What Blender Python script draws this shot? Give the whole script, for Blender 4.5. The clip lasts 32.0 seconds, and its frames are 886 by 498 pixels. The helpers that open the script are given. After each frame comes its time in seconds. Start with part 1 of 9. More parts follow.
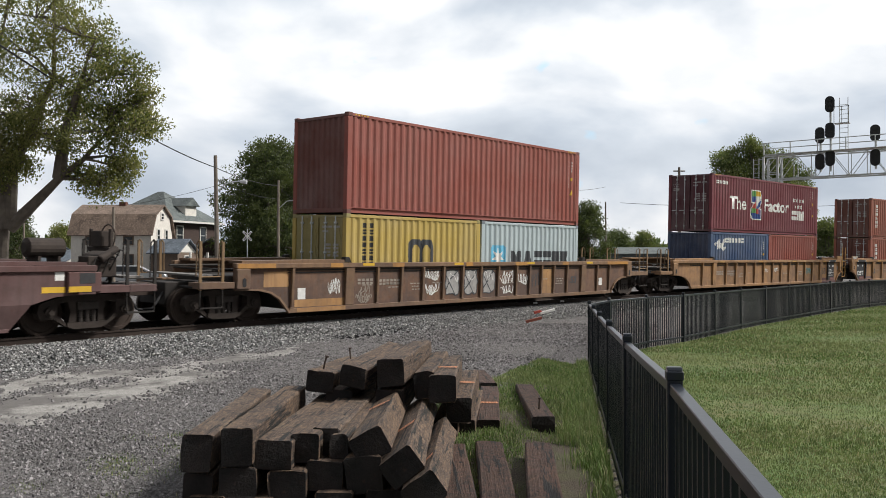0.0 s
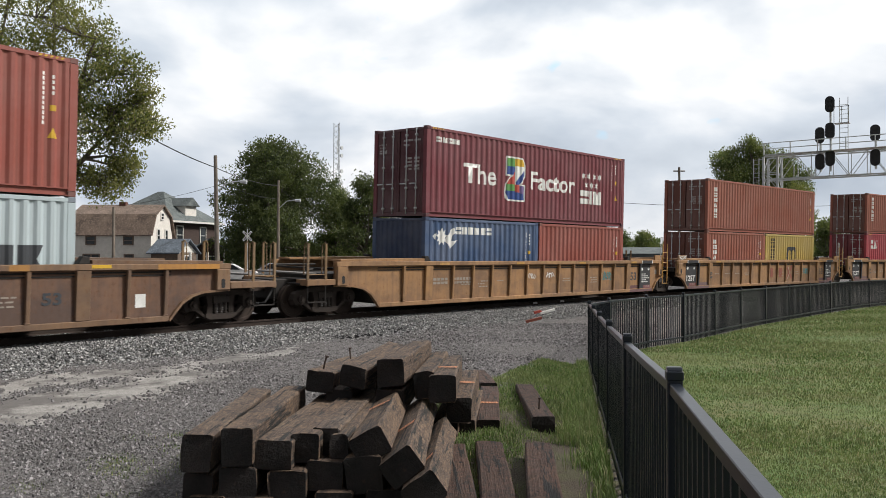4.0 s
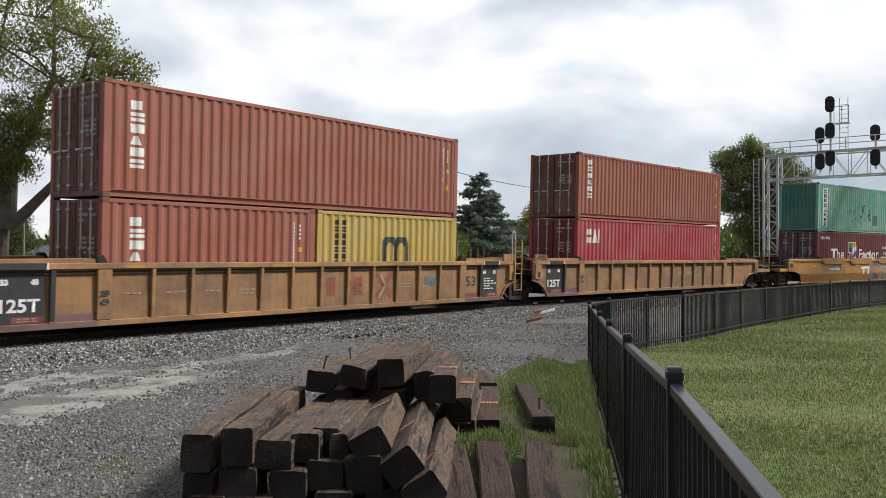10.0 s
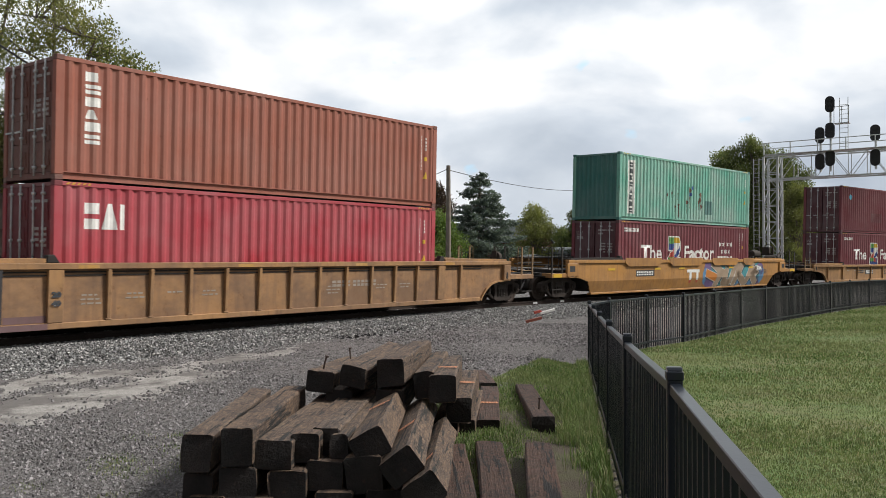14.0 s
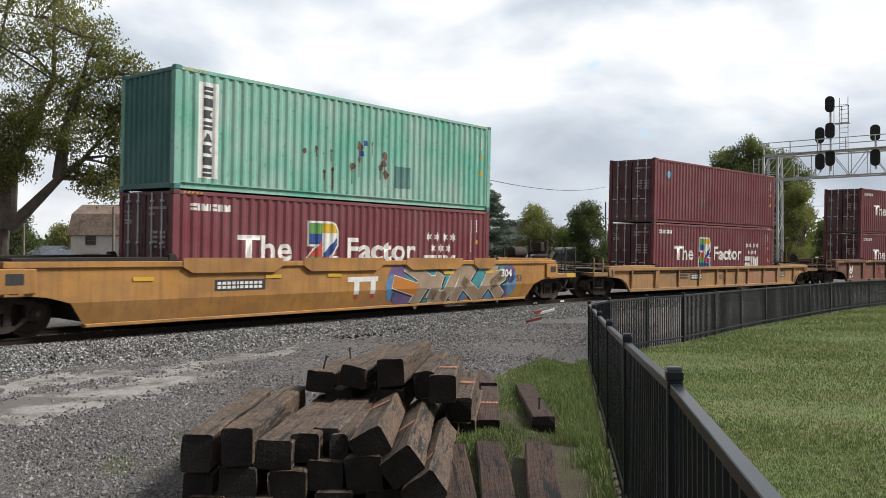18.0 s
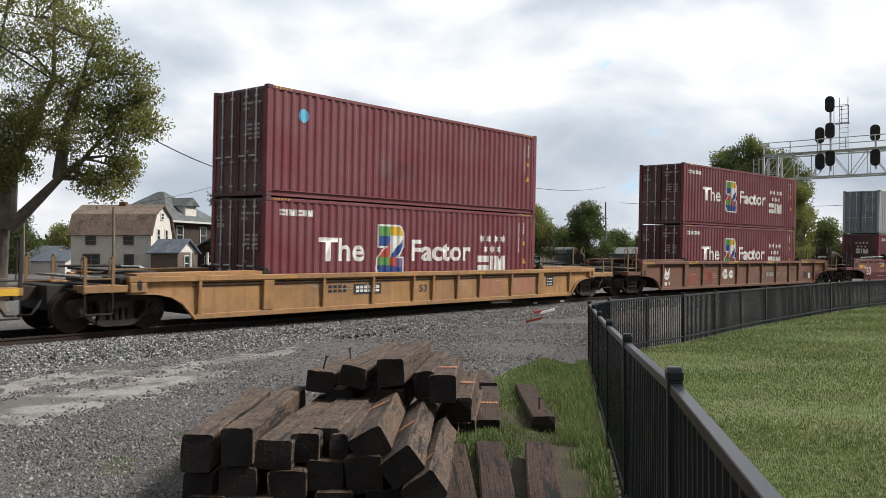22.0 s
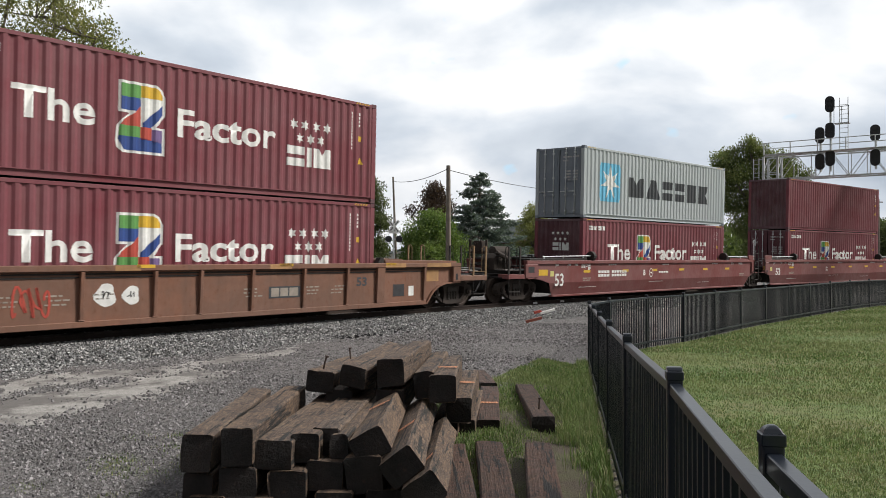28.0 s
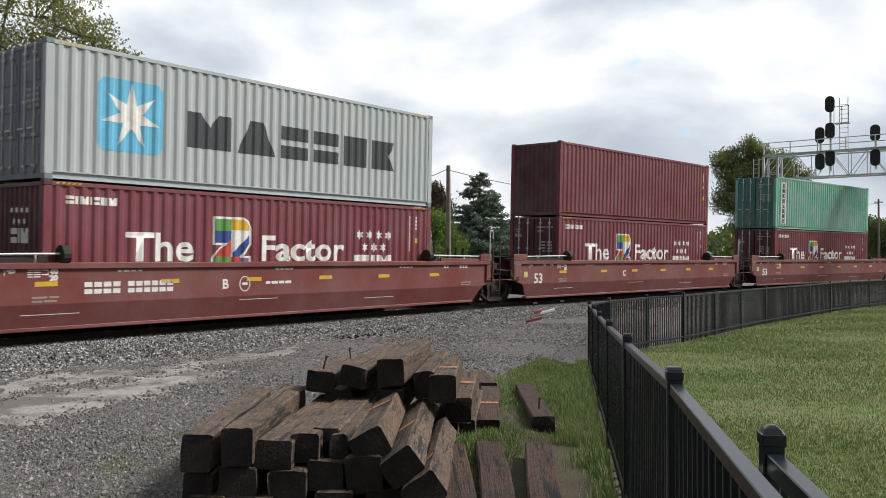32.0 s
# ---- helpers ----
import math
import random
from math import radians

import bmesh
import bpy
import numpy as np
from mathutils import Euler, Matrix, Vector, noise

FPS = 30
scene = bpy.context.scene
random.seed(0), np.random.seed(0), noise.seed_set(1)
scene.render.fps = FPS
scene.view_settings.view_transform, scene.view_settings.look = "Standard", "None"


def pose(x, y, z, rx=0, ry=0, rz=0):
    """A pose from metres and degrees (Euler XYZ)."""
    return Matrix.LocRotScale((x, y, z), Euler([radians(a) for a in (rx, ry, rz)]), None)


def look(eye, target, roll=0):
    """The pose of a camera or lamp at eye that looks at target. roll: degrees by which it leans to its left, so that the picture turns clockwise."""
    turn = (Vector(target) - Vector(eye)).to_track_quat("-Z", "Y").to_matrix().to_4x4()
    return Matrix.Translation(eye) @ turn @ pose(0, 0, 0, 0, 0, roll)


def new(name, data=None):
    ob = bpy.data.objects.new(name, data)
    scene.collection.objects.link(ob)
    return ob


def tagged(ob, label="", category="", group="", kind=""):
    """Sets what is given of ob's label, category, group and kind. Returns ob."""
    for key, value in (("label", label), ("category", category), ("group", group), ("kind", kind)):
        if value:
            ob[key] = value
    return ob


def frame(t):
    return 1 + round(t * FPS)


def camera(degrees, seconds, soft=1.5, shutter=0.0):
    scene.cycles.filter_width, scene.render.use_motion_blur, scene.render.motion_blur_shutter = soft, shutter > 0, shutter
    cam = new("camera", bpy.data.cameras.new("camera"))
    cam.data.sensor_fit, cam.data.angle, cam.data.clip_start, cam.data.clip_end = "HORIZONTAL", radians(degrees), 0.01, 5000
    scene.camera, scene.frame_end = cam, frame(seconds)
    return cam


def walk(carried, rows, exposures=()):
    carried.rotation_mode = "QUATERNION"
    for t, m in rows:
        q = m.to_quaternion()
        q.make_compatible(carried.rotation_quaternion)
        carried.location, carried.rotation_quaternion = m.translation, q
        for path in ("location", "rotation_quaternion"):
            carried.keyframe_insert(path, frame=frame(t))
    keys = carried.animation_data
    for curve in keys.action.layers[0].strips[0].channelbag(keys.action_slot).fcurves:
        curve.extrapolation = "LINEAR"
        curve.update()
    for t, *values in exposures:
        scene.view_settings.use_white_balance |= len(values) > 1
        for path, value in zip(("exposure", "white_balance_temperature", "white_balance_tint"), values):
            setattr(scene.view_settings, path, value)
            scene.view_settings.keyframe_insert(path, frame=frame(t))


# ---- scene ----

# ---------- camera: fixed on a stand, eye height ----------
YAW, PITCH = 54.314, 0.633
cam = camera(56.54, 32.0, soft=0.65, shutter=0.2)
cam_pose = pose(0, 0, 1.613, 90 + PITCH, 0, -YAW)
walk(cam, [(0.0, cam_pose), (32.0, cam_pose)], exposures=[(0.0, 0.0), (32.0, 0.0)])

# ---------- light: bright cloudy day ----------
SUN_AZ, SUN_EL = 138.0, 43.0     # compass-like: degrees from +y towards +x
world = bpy.data.worlds.new("sky")
scene.world = world
world.use_nodes = True
wt = world.node_tree
wt.nodes.clear()
w_sky = wt.nodes.new("ShaderNodeTexSky")
w_sky.sky_type, w_sky.sun_disc = "NISHITA", False
w_sky.sun_elevation, w_sky.sun_rotation = radians(SUN_EL), radians(SUN_AZ)
w_sky.air_density, w_sky.dust_density = 1.0, 4.0
w_co = wt.nodes.new("ShaderNodeTexCoord")
w_map = wt.nodes.new("ShaderNodeMapping")
w_map.inputs["Scale"].default_value = (2.0, 2.0, 5.0)
w_noise = wt.nodes.new("ShaderNodeTexNoise")
w_noise.inputs["Scale"].default_value, w_noise.inputs["Detail"].default_value = 1.6, 6
w_ramp = wt.nodes.new("ShaderNodeValToRGB")
w_ramp.color_ramp.elements[0].position, w_ramp.color_ramp.elements[0].color = 0.35, (7.2, 7.6, 8.2, 1)
w_ramp.color_ramp.elements[1].position, w_ramp.color_ramp.elements[1].color = 0.62, (12.5, 12.5, 12.5, 1)
w_mix = wt.nodes.new("ShaderNodeMix")
w_mix.data_type = "RGBA"
w_mix.inputs["Factor"].default_value = 0.88
w_bg, w_out = wt.nodes.new("ShaderNodeBackground"), wt.nodes.new("ShaderNodeOutputWorld")
w_bg.inputs["Strength"].default_value = 0.036
wt.links.new(w_co.outputs["Generated"], w_map.inputs["Vector"])
wt.links.new(w_map.outputs["Vector"], w_noise.inputs["Vector"])
wt.links.new(w_noise.outputs["Fac"], w_ramp.inputs["Fac"])
wt.links.new(w_sky.outputs["Color"], w_mix.inputs[6])
wt.links.new(w_ramp.outputs["Color"], w_mix.inputs[7])
wt.links.new(w_mix.outputs[2], w_bg.inputs["Color"])
wt.links.new(w_bg.outputs["Background"], w_out.inputs["Surface"])
sun = new("sun", bpy.data.lights.new("sun", "SUN"))
sun.data.energy, sun.data.angle, sun.data.color = 4.4, radians(13), (1.0, 0.96, 0.9)
_az, _el = radians(SUN_AZ), radians(SUN_EL)
sun.matrix_world = look((math.sin(_az) * math.cos(_el) * 50, math.cos(_az) * math.cos(_el) * 50, math.sin(_el) * 50), (0, 0, 0))


# ---------- materials ----------
def nodes_of(name, rough=0.6, metal=0.0):
    mat = bpy.data.materials.new(name)
    mat.use_nodes = True
    nt = mat.node_tree
    bsdf = nt.nodes["Principled BSDF"]
    bsdf.inputs["Roughness"].default_value = rough
    bsdf.inputs["Metallic"].default_value = metal
    return mat, nt, bsdf


def tex(nt, scale, detail=4.0, stretch=(1, 1, 1), rough=0.55, kind="ShaderNodeTexNoise"):
    co, mp, no = nt.nodes.new("ShaderNodeTexCoord"), nt.nodes.new("ShaderNodeMapping"), nt.nodes.new(kind)
    mp.inputs["Scale"].default_value = stretch
    no.inputs["Scale"].default_value = scale
    if kind == "ShaderNodeTexNoise":
        no.inputs["Detail"].default_value, no.inputs["Roughness"].default_value = detail, rough
    nt.links.new(co.outputs["Object"], mp.inputs["Vector"])
    nt.links.new(mp.outputs["Vector"], no.inputs["Vector"])
    return no.outputs[0], mp, no


def ramp(nt, src, stops):
    r = nt.nodes.new("ShaderNodeValToRGB")
    while len(r.color_ramp.elements) < len(stops):
        r.color_ramp.elements.new(0.5)
    for e, (p, c) in zip(r.color_ramp.elements, stops):
        e.position = p
        e.color = (c, c, c, 1) if isinstance(c, (int, float)) else (*c, 1)
    nt.links.new(src, r.inputs["Fac"])
    return r.outputs["Color"]


def mix(nt, fac, a, b, mode="MIX"):
    m = nt.nodes.new("ShaderNodeMix")
    m.data_type, m.blend_type = "RGBA", mode
    for sock, v in ((m.inputs["Factor"], fac), (m.inputs[6], a), (m.inputs[7], b)):
        if isinstance(v, (int, float)):
            sock.default_value = v if sock.type == "VALUE" else (v, v, v, 1)
        elif isinstance(v, tuple):
            sock.default_value = (*v, 1)
        else:
            nt.links.new(v, sock)
    return m.outputs[2]


def bump(nt, bsdf, src, strength=0.3, dist=0.01):
    b = nt.nodes.new("ShaderNodeBump")
    b.inputs["Strength"].default_value, b.inputs["Distance"].default_value = strength, dist
    nt.links.new(src, b.inputs["Height"])
    nt.links.new(b.outputs["Normal"], bsdf.inputs["Normal"])


def plain(name, rgb, rough=0.6, metal=0.0, vary=0.12, scale=3.0):
    """A plain surface with slight mottling at two scales."""
    mat, nt, bsdf = nodes_of(name, rough, metal)
    n1, _, _ = tex(nt, scale, 5)
    n2, _, _ = tex(nt, scale * 14, 3)
    c = mix(nt, ramp(nt, n1, [(0.3, 0.0), (0.7, 1.0)]), tuple(v * (1 - vary) for v in rgb), tuple(min(1, v * (1 + vary)) for v in rgb))
    c = mix(nt, 0.25, c, ramp(nt, n2, [(0.3, tuple(v * 0.7 for v in rgb)), (0.7, tuple(min(1, v * 1.2) for v in rgb))]))
    nt.links.new(c, bsdf.inputs["Base Color"])
    bump(nt, bsdf, n2, 0.1, 0.003)
    return mat


def paint(name, rgb, dirt=0.35, rust=0.12, rough=0.55, fade=0.15, dirt_rgb=(0.09, 0.065, 0.045), grime=0.0):
    """Weathered paint on steel: faded patches, run-down dirt streaks, rust spots."""
    mat, nt, bsdf = nodes_of(name, rough)
    oi = nt.nodes.new("ShaderNodeObjectInfo")
    n1, m1, _ = tex(nt, 0.7, 5)
    n2, m2, _ = tex(nt, 3.0, 6, (2.2, 2.2, 0.16))
    n3, m3, _ = tex(nt, 9.0, 6, (1, 1, 0.6), 0.7)
    n4, _, _ = tex(nt, 60.0, 2)
    for m in (m1, m2, m3):
        nt.links.new(oi.outputs["Random"], m.inputs["Location"])
    light = tuple(min(1, v + (0.55 - v) * fade) for v in rgb)
    c = mix(nt, ramp(nt, n1, [(0.35, 0.0), (0.7, 1.0)]), rgb, light)
    if grime:                                           # whole stretches gone dark with soot and rust dust
        n5, m5, _ = tex(nt, 0.55, 6, (1, 1, 1.5), 0.65)
        nt.links.new(oi.outputs["Random"], m5.inputs["Location"])
        c = mix(nt, ramp(nt, n5, [(0.40, 0.0), (0.58, grime)]), c, tuple(v * 0.95 for v in dirt_rgb))
    c = mix(nt, ramp(nt, n2, [(0.48, 0.0), (0.8, dirt)]), c, dirt_rgb)
    c = mix(nt, ramp(nt, n3, [(0.66 - rust * 0.3, 0.0), (0.78, min(1.0, rust * 4))]), c, (0.11, 0.042, 0.018))
    nt.links.new(c, bsdf.inputs["Base Color"])
    nt.links.new(ramp(nt, n3, [(0.3, rough - 0.08), (0.75, min(1, rough + 0.25))]), bsdf.inputs["Roughness"])
    bump(nt, bsdf, n4, 0.08, 0.002)
    return mat


M = {}
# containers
# each end paint repeats its side paint darker: the ends' shade put in colour
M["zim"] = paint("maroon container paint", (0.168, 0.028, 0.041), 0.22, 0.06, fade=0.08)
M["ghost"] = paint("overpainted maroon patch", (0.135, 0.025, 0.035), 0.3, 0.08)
M["zim_shaded"] = paint("maroon end paint darkened for shade", (0.082, 0.016, 0.025), 0.22, 0.06)
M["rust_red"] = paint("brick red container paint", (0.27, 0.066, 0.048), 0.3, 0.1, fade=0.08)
M["rust_red_shaded"] = paint("brick red end paint darkened for shade", (0.15, 0.045, 0.034), 0.35, 0.12)
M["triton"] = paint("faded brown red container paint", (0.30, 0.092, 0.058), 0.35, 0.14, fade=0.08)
M["triton_shaded"] = paint("brown red end paint darkened for shade", (0.15, 0.05, 0.035), 0.4, 0.15)
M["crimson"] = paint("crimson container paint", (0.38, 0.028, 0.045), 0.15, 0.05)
M["crimson_dark"] = paint("crimson panel and shade-darkened end paint", (0.16, 0.018, 0.026), 0.25, 0.08)
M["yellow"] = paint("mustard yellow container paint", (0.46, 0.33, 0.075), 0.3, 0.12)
M["yellow_shaded"] = paint("mustard end paint darkened for shade", (0.3, 0.25, 0.09), 0.4, 0.12)
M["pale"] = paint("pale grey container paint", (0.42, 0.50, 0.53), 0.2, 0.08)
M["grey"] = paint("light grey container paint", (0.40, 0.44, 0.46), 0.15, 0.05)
M["grey_shaded"] = paint("blue-grey end paint darkened for shade", (0.17, 0.20, 0.24), 0.25, 0.08)
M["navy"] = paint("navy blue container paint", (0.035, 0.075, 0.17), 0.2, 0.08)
M["navy_shaded"] = paint("navy end paint darkened for shade", (0.02, 0.04, 0.10), 0.2, 0.08)
M["green"] = paint("sea green container paint", (0.125, 0.42, 0.325), 0.4, 0.26, fade=0.5, dirt_rgb=(0.12, 0.11, 0.05))
M["green_dark"] = paint("teal patch and shade-darkened end paint", (0.035, 0.17, 0.155), 0.3, 0.12)
M["seal"] = plain("black rubber seal", (0.02, 0.02, 0.022), 0.8)
M["under"] = plain("dark plywood underside", (0.03, 0.025, 0.02), 0.9)
# well cars
M["car_tan"] = paint("dirty tan car paint", (0.38, 0.205, 0.082), 0.6, 0.2, 0.68, 0.06, (0.12, 0.074, 0.05), 0.55)
M["car_tan_web"] = paint("grimy brown car web", (0.345, 0.185, 0.078), 0.58, 0.22, 0.72, 0.05, (0.12, 0.074, 0.054), 0.62)
M["car_mustard"] = paint("dusty mustard car paint", (0.42, 0.222, 0.08), 0.55, 0.18, 0.66, 0.08, (0.14, 0.085, 0.05), 0.45)
M["car_rust"] = paint("rusty brown car paint", (0.17, 0.088, 0.05), 0.7, 0.3, 0.75, 0.05, (0.085, 0.058, 0.05), 0.8)
M["car_yellow"] = paint("yellow car paint", (0.45, 0.215, 0.045), 0.5, 0.16, 0.5, 0.08, (0.13, 0.07, 0.04), 0.4)
M["car_red"] = paint("oxide red car paint", (0.165, 0.036, 0.033), 0.25, 0.06, 0.55, 0.12)
M["car_brown"] = paint("faded maroon car paint", (0.092, 0.037, 0.034), 0.5, 0.15, 0.65, 0.1, (0.06, 0.035, 0.032), 0.6)
M["car_russet"] = paint("dusty russet car paint", (0.2, 0.088, 0.052), 0.55, 0.22, 0.72, 0.06, (0.12, 0.07, 0.05), 0.5)
M["car_umber"] = paint("worn umber car paint", (0.2, 0.115, 0.06), 0.6, 0.25, 0.72, 0.06, (0.09, 0.06, 0.05), 0.6)
M["plum"] = paint("faded plum patch paint", (0.13, 0.06, 0.065), 0.5, 0.12, 0.65, 0.1)
M["panel_black"] = plain("charcoal stencil panel paint", (0.034, 0.034, 0.038), 0.6, 0, 0.3, 5)
M["steel_dark"] = plain("grimy dark steel", (0.027, 0.023, 0.021), 0.75, 0.2, 0.35)
M["truck"] = plain("brown dusty cast steel", (0.04, 0.03, 0.025), 0.85, 0.1, 0.35, 5)
M["spring"] = plain("dusty spring steel", (0.05, 0.041, 0.036), 0.8, 0.1, 0.35, 6)
M["wheel"] = plain("rusty wheel steel", (0.05, 0.035, 0.028), 0.7, 0.4, 0.3)
M["tread"] = plain("polished wheel tread", (0.35, 0.33, 0.31), 0.35, 0.9)
M["post_tan"] = paint("grimy tan post paint", (0.21, 0.13, 0.06), 0.7, 0.25, 0.7, 0.05)
M["hand_yellow"] = paint("worn yellow handrail paint", (0.46, 0.24, 0.045), 0.4, 0.15)
M["white_mark"] = plain("worn white marking paint", (0.74, 0.74, 0.72), 0.6, 0, 0.15, 6)
M["door_mark"] = plain("faded white door stencil", (0.42, 0.40, 0.39), 0.65, 0, 0.3, 9)
M["dim_mark"] = plain("dusty grey marking paint", (0.30, 0.26, 0.22), 0.7, 0, 0.2, 6)
M["yellow_mark"] = plain("yellow marking paint", (0.62, 0.38, 0.03), 0.6)
M["pale_yellow_mark"] = plain("pale yellow placard", (0.6, 0.55, 0.2), 0.6)
M["black_mark"] = plain("black marking paint", (0.02, 0.02, 0.022), 0.6)
M["dark_grey_mark"] = plain("charcoal marking paint", (0.045, 0.05, 0.058), 0.6)
M["blue_mark"] = plain("sky blue marking paint", (0.13, 0.45, 0.66), 0.6)
M["red_mark"] = plain("red marking paint", (0.42, 0.06, 0.04), 0.6)
M["green_mark"] = plain("green marking paint", (0.10, 0.28, 0.07), 0.6)
M["violet_mark"] = plain("violet marking paint", (0.14, 0.09, 0.22), 0.6, 0, 0.3, 4)
M["cobalt_mark"] = plain("cobalt marking paint", (0.022, 0.06, 0.24), 0.6)
M["teal_mark"] = plain("teal spray paint", (0.05, 0.24, 0.27), 0.6, 0, 0.35, 3)
M["orange_mark"] = plain("orange spray paint", (0.50, 0.18, 0.03), 0.6)
M["silver_mark"] = plain("grey-tan spray paint", (0.33, 0.245, 0.17), 0.55, 0, 0.3, 2)
M["azure_mark"] = plain("azure spray paint", (0.10, 0.22, 0.38), 0.6, 0, 0.3, 4)
# site
M["fence"] = plain("black powder-coated aluminium", (0.010, 0.014, 0.022), 0.3, 0.0, 0.2)
M["galv"] = plain("galvanised steel", (0.55, 0.57, 0.58), 0.55, 0.15, 0.12)
M["signal_black"] = plain("matt black signal paint", (0.018, 0.018, 0.022), 0.5)
M["grating"] = plain("dull grey steel grating", (0.2, 0.19, 0.18), 0.7, 0.2)
# rust tone darkened to hold the shadow under the train
M["rail"] = plain("rusty rail steel, shadow-toned", (0.045, 0.031, 0.025), 0.7, 0.3)
M["pole"] = plain("weathered grey pole wood", (0.20, 0.17, 0.14), 0.9, 0, 0.25)
M["wire"] = plain("black cable", (0.02, 0.02, 0.02), 0.7)
M["white_paint"] = plain("white house paint", (0.66, 0.65, 0.61), 0.7, 0, 0.08)
M["glass"] = plain("dark window glass", (0.03, 0.035, 0.04), 0.12)


# ---------- mesh helpers ----------
def box(bm, x0, x1, y0, y1, z0, z1):
    vs = [bm.verts.new(p) for p in ((x0, y0, z0), (x1, y0, z0), (x1, y1, z0), (x0, y1, z0), (x0, y0, z1), (x1, y0, z1), (x1, y1, z1), (x0, y1, z1))]
    for f in ((0, 3, 2, 1), (4, 5, 6, 7), (0, 1, 5, 4), (1, 2, 6, 5), (2, 3, 7, 6), (3, 0, 4, 7)):
        bm.faces.new([vs[i] for i in f])
    return vs


def prism(bm, poly, lo, hi, axis="y"):
    """A polygon of (a, b) pairs drawn out along an axis: y takes (x, z), x takes (y, z), z takes (x, y)."""
    put = {"y": lambda a, b, c: (a, c, b), "x": lambda a, b, c: (c, a, b), "z": lambda a, b, c: (a, b, c)}[axis]
    v0 = [bm.verts.new(put(a, b, lo)) for a, b in poly]
    v1 = [bm.verts.new(put(a, b, hi)) for a, b in poly]
    n = len(poly)
    bm.faces.new(v0)
    bm.faces.new(v1[::-1])
    for i in range(n):
        bm.faces.new((v0[i], v1[i], v1[(i + 1) % n], v0[(i + 1) % n]))


def tube(bm, pts, radii, n=8, cap=True):
    pts = [Vector(p) for p in pts]
    if isinstance(radii, (int, float)):
        radii = [radii] * len(pts)
    rings = []
    for i, p in enumerate(pts):
        d = (pts[min(i + 1, len(pts) - 1)] - pts[max(i - 1, 0)]).normalized()
        a = d.orthogonal().normalized() if i == 0 else (a - d * a.dot(d)).normalized()
        b = d.cross(a)
        rings.append([bm.verts.new(p + (a * math.cos(2 * math.pi * k / n) + b * math.sin(2 * math.pi * k / n)) * radii[i]) for k in range(n)])
    for r0, r1 in zip(rings, rings[1:]):
        for k in range(n):
            bm.faces.new((r0[k], r0[(k + 1) % n], r1[(k + 1) % n], r1[k]))
    if cap:
        bm.faces.new(rings[0][::-1])
        bm.faces.new(rings[-1])


def disc(bm, c, r, axis="y", t=0.02, n=20):
    d = {"x": Vector((1, 0, 0)), "y": Vector((0, 1, 0)), "z": Vector((0, 0, 1))}[axis] * t / 2
    tube(bm, [Vector(c) - d, Vector(c) + d], r, n)


def mesh_from(bm, name, mat, smooth=False, bevel=0.0):
    if bevel:
        bmesh.ops.bevel(bm, geom=bm.edges[:], offset=bevel, segments=1, affect="EDGES")
    bmesh.ops.recalc_face_normals(bm, faces=bm.faces)
    me = bpy.data.meshes.new(name)
    bm.to_mesh(me)
    bm.free()
    if smooth:
        me.polygons.foreach_set("use_smooth", [True] * len(me.polygons))
    me.materials.append(mat)
    return me


def part(name, bm, mat, parent, label="", smooth=False, bevel=0.0):
    ob = new(name, mesh_from(bm, name, mat, smooth, bevel))
    ob.parent = parent
    if label:
        tagged(ob, label)
    return ob


def share(name, me, parent, m=None, label=""):
    ob = new(name, me)
    ob.parent = parent
    if m is not None:
        ob.matrix_basis = m
    if label:
        tagged(ob, label)
    return ob


def scatter(name, base_v, base_f, loc, scale, rot, mat, smooth=False):
    """One mesh of many small pieces: base vertices turned by rot (n,3,3), scaled and moved."""
    base_v, base_f = np.asarray(base_v, float), np.asarray(base_f)
    n, nv, k = len(loc), len(base_v), base_f.shape[1]
    v = np.einsum("nij,vj->nvi", rot, base_v) * np.asarray(scale).reshape(n, 1, -1) + loc[:, None, :]
    f = (base_f[None] + (np.arange(n) * nv)[:, None, None]).reshape(-1, k)
    me = bpy.data.meshes.new(name)
    me.vertices.add(n * nv)
    me.vertices.foreach_set("co", v.reshape(-1))
    me.loops.add(len(f) * k)
    me.loops.foreach_set("vertex_index", f.reshape(-1))
    me.polygons.add(len(f))
    me.polygons.foreach_set("loop_start", np.arange(len(f)) * k)
    me.polygons.foreach_set("loop_total", np.full(len(f), k))
    me.polygons.foreach_set("use_smooth", np.full(len(f), smooth))
    me.update(calc_edges=True)
    me.materials.append(mat)
    return me


def spins(n, rng, tilt=math.pi):
    """Random turns: about z freely and tilted up to the given angle."""
    a, b, c = rng.uniform(0, 2 * math.pi, n), rng.uniform(-tilt, tilt, n), rng.uniform(-tilt, tilt, n)
    ca, sa, cb, sb, cc, sc = np.cos(a), np.sin(a), np.cos(b), np.sin(b), np.cos(c), np.sin(c)
    z = np.zeros(n)
    rz = np.stack([ca, -sa, z, sa, ca, z, z, z, z + 1], -1).reshape(n, 3, 3)
    rx = np.stack([z + 1, z, z, z, cb, -sb, z, sb, cb], -1).reshape(n, 3, 3)
    ry = np.stack([cc, z, sc, z, z + 1, z, -sc, z, cc], -1).reshape(n, 3, 3)
    return rz @ rx @ ry


# ---------- plan: track on a curve, ground falling gently towards it ----------
K_TRACK, D_TRACK, CANT = -0.00429, 17.873, 1.493
VF = (math.sin(radians(YAW)), math.cos(radians(YAW)))     # view direction on plan
VR = (VF[1], -VF[0])


def on_plan(depth, side):
    """Plan place from metres ahead of the camera stand and to its side."""
    return depth * VF[0] + side * VR[0], depth * VF[1] + side * VR[1]


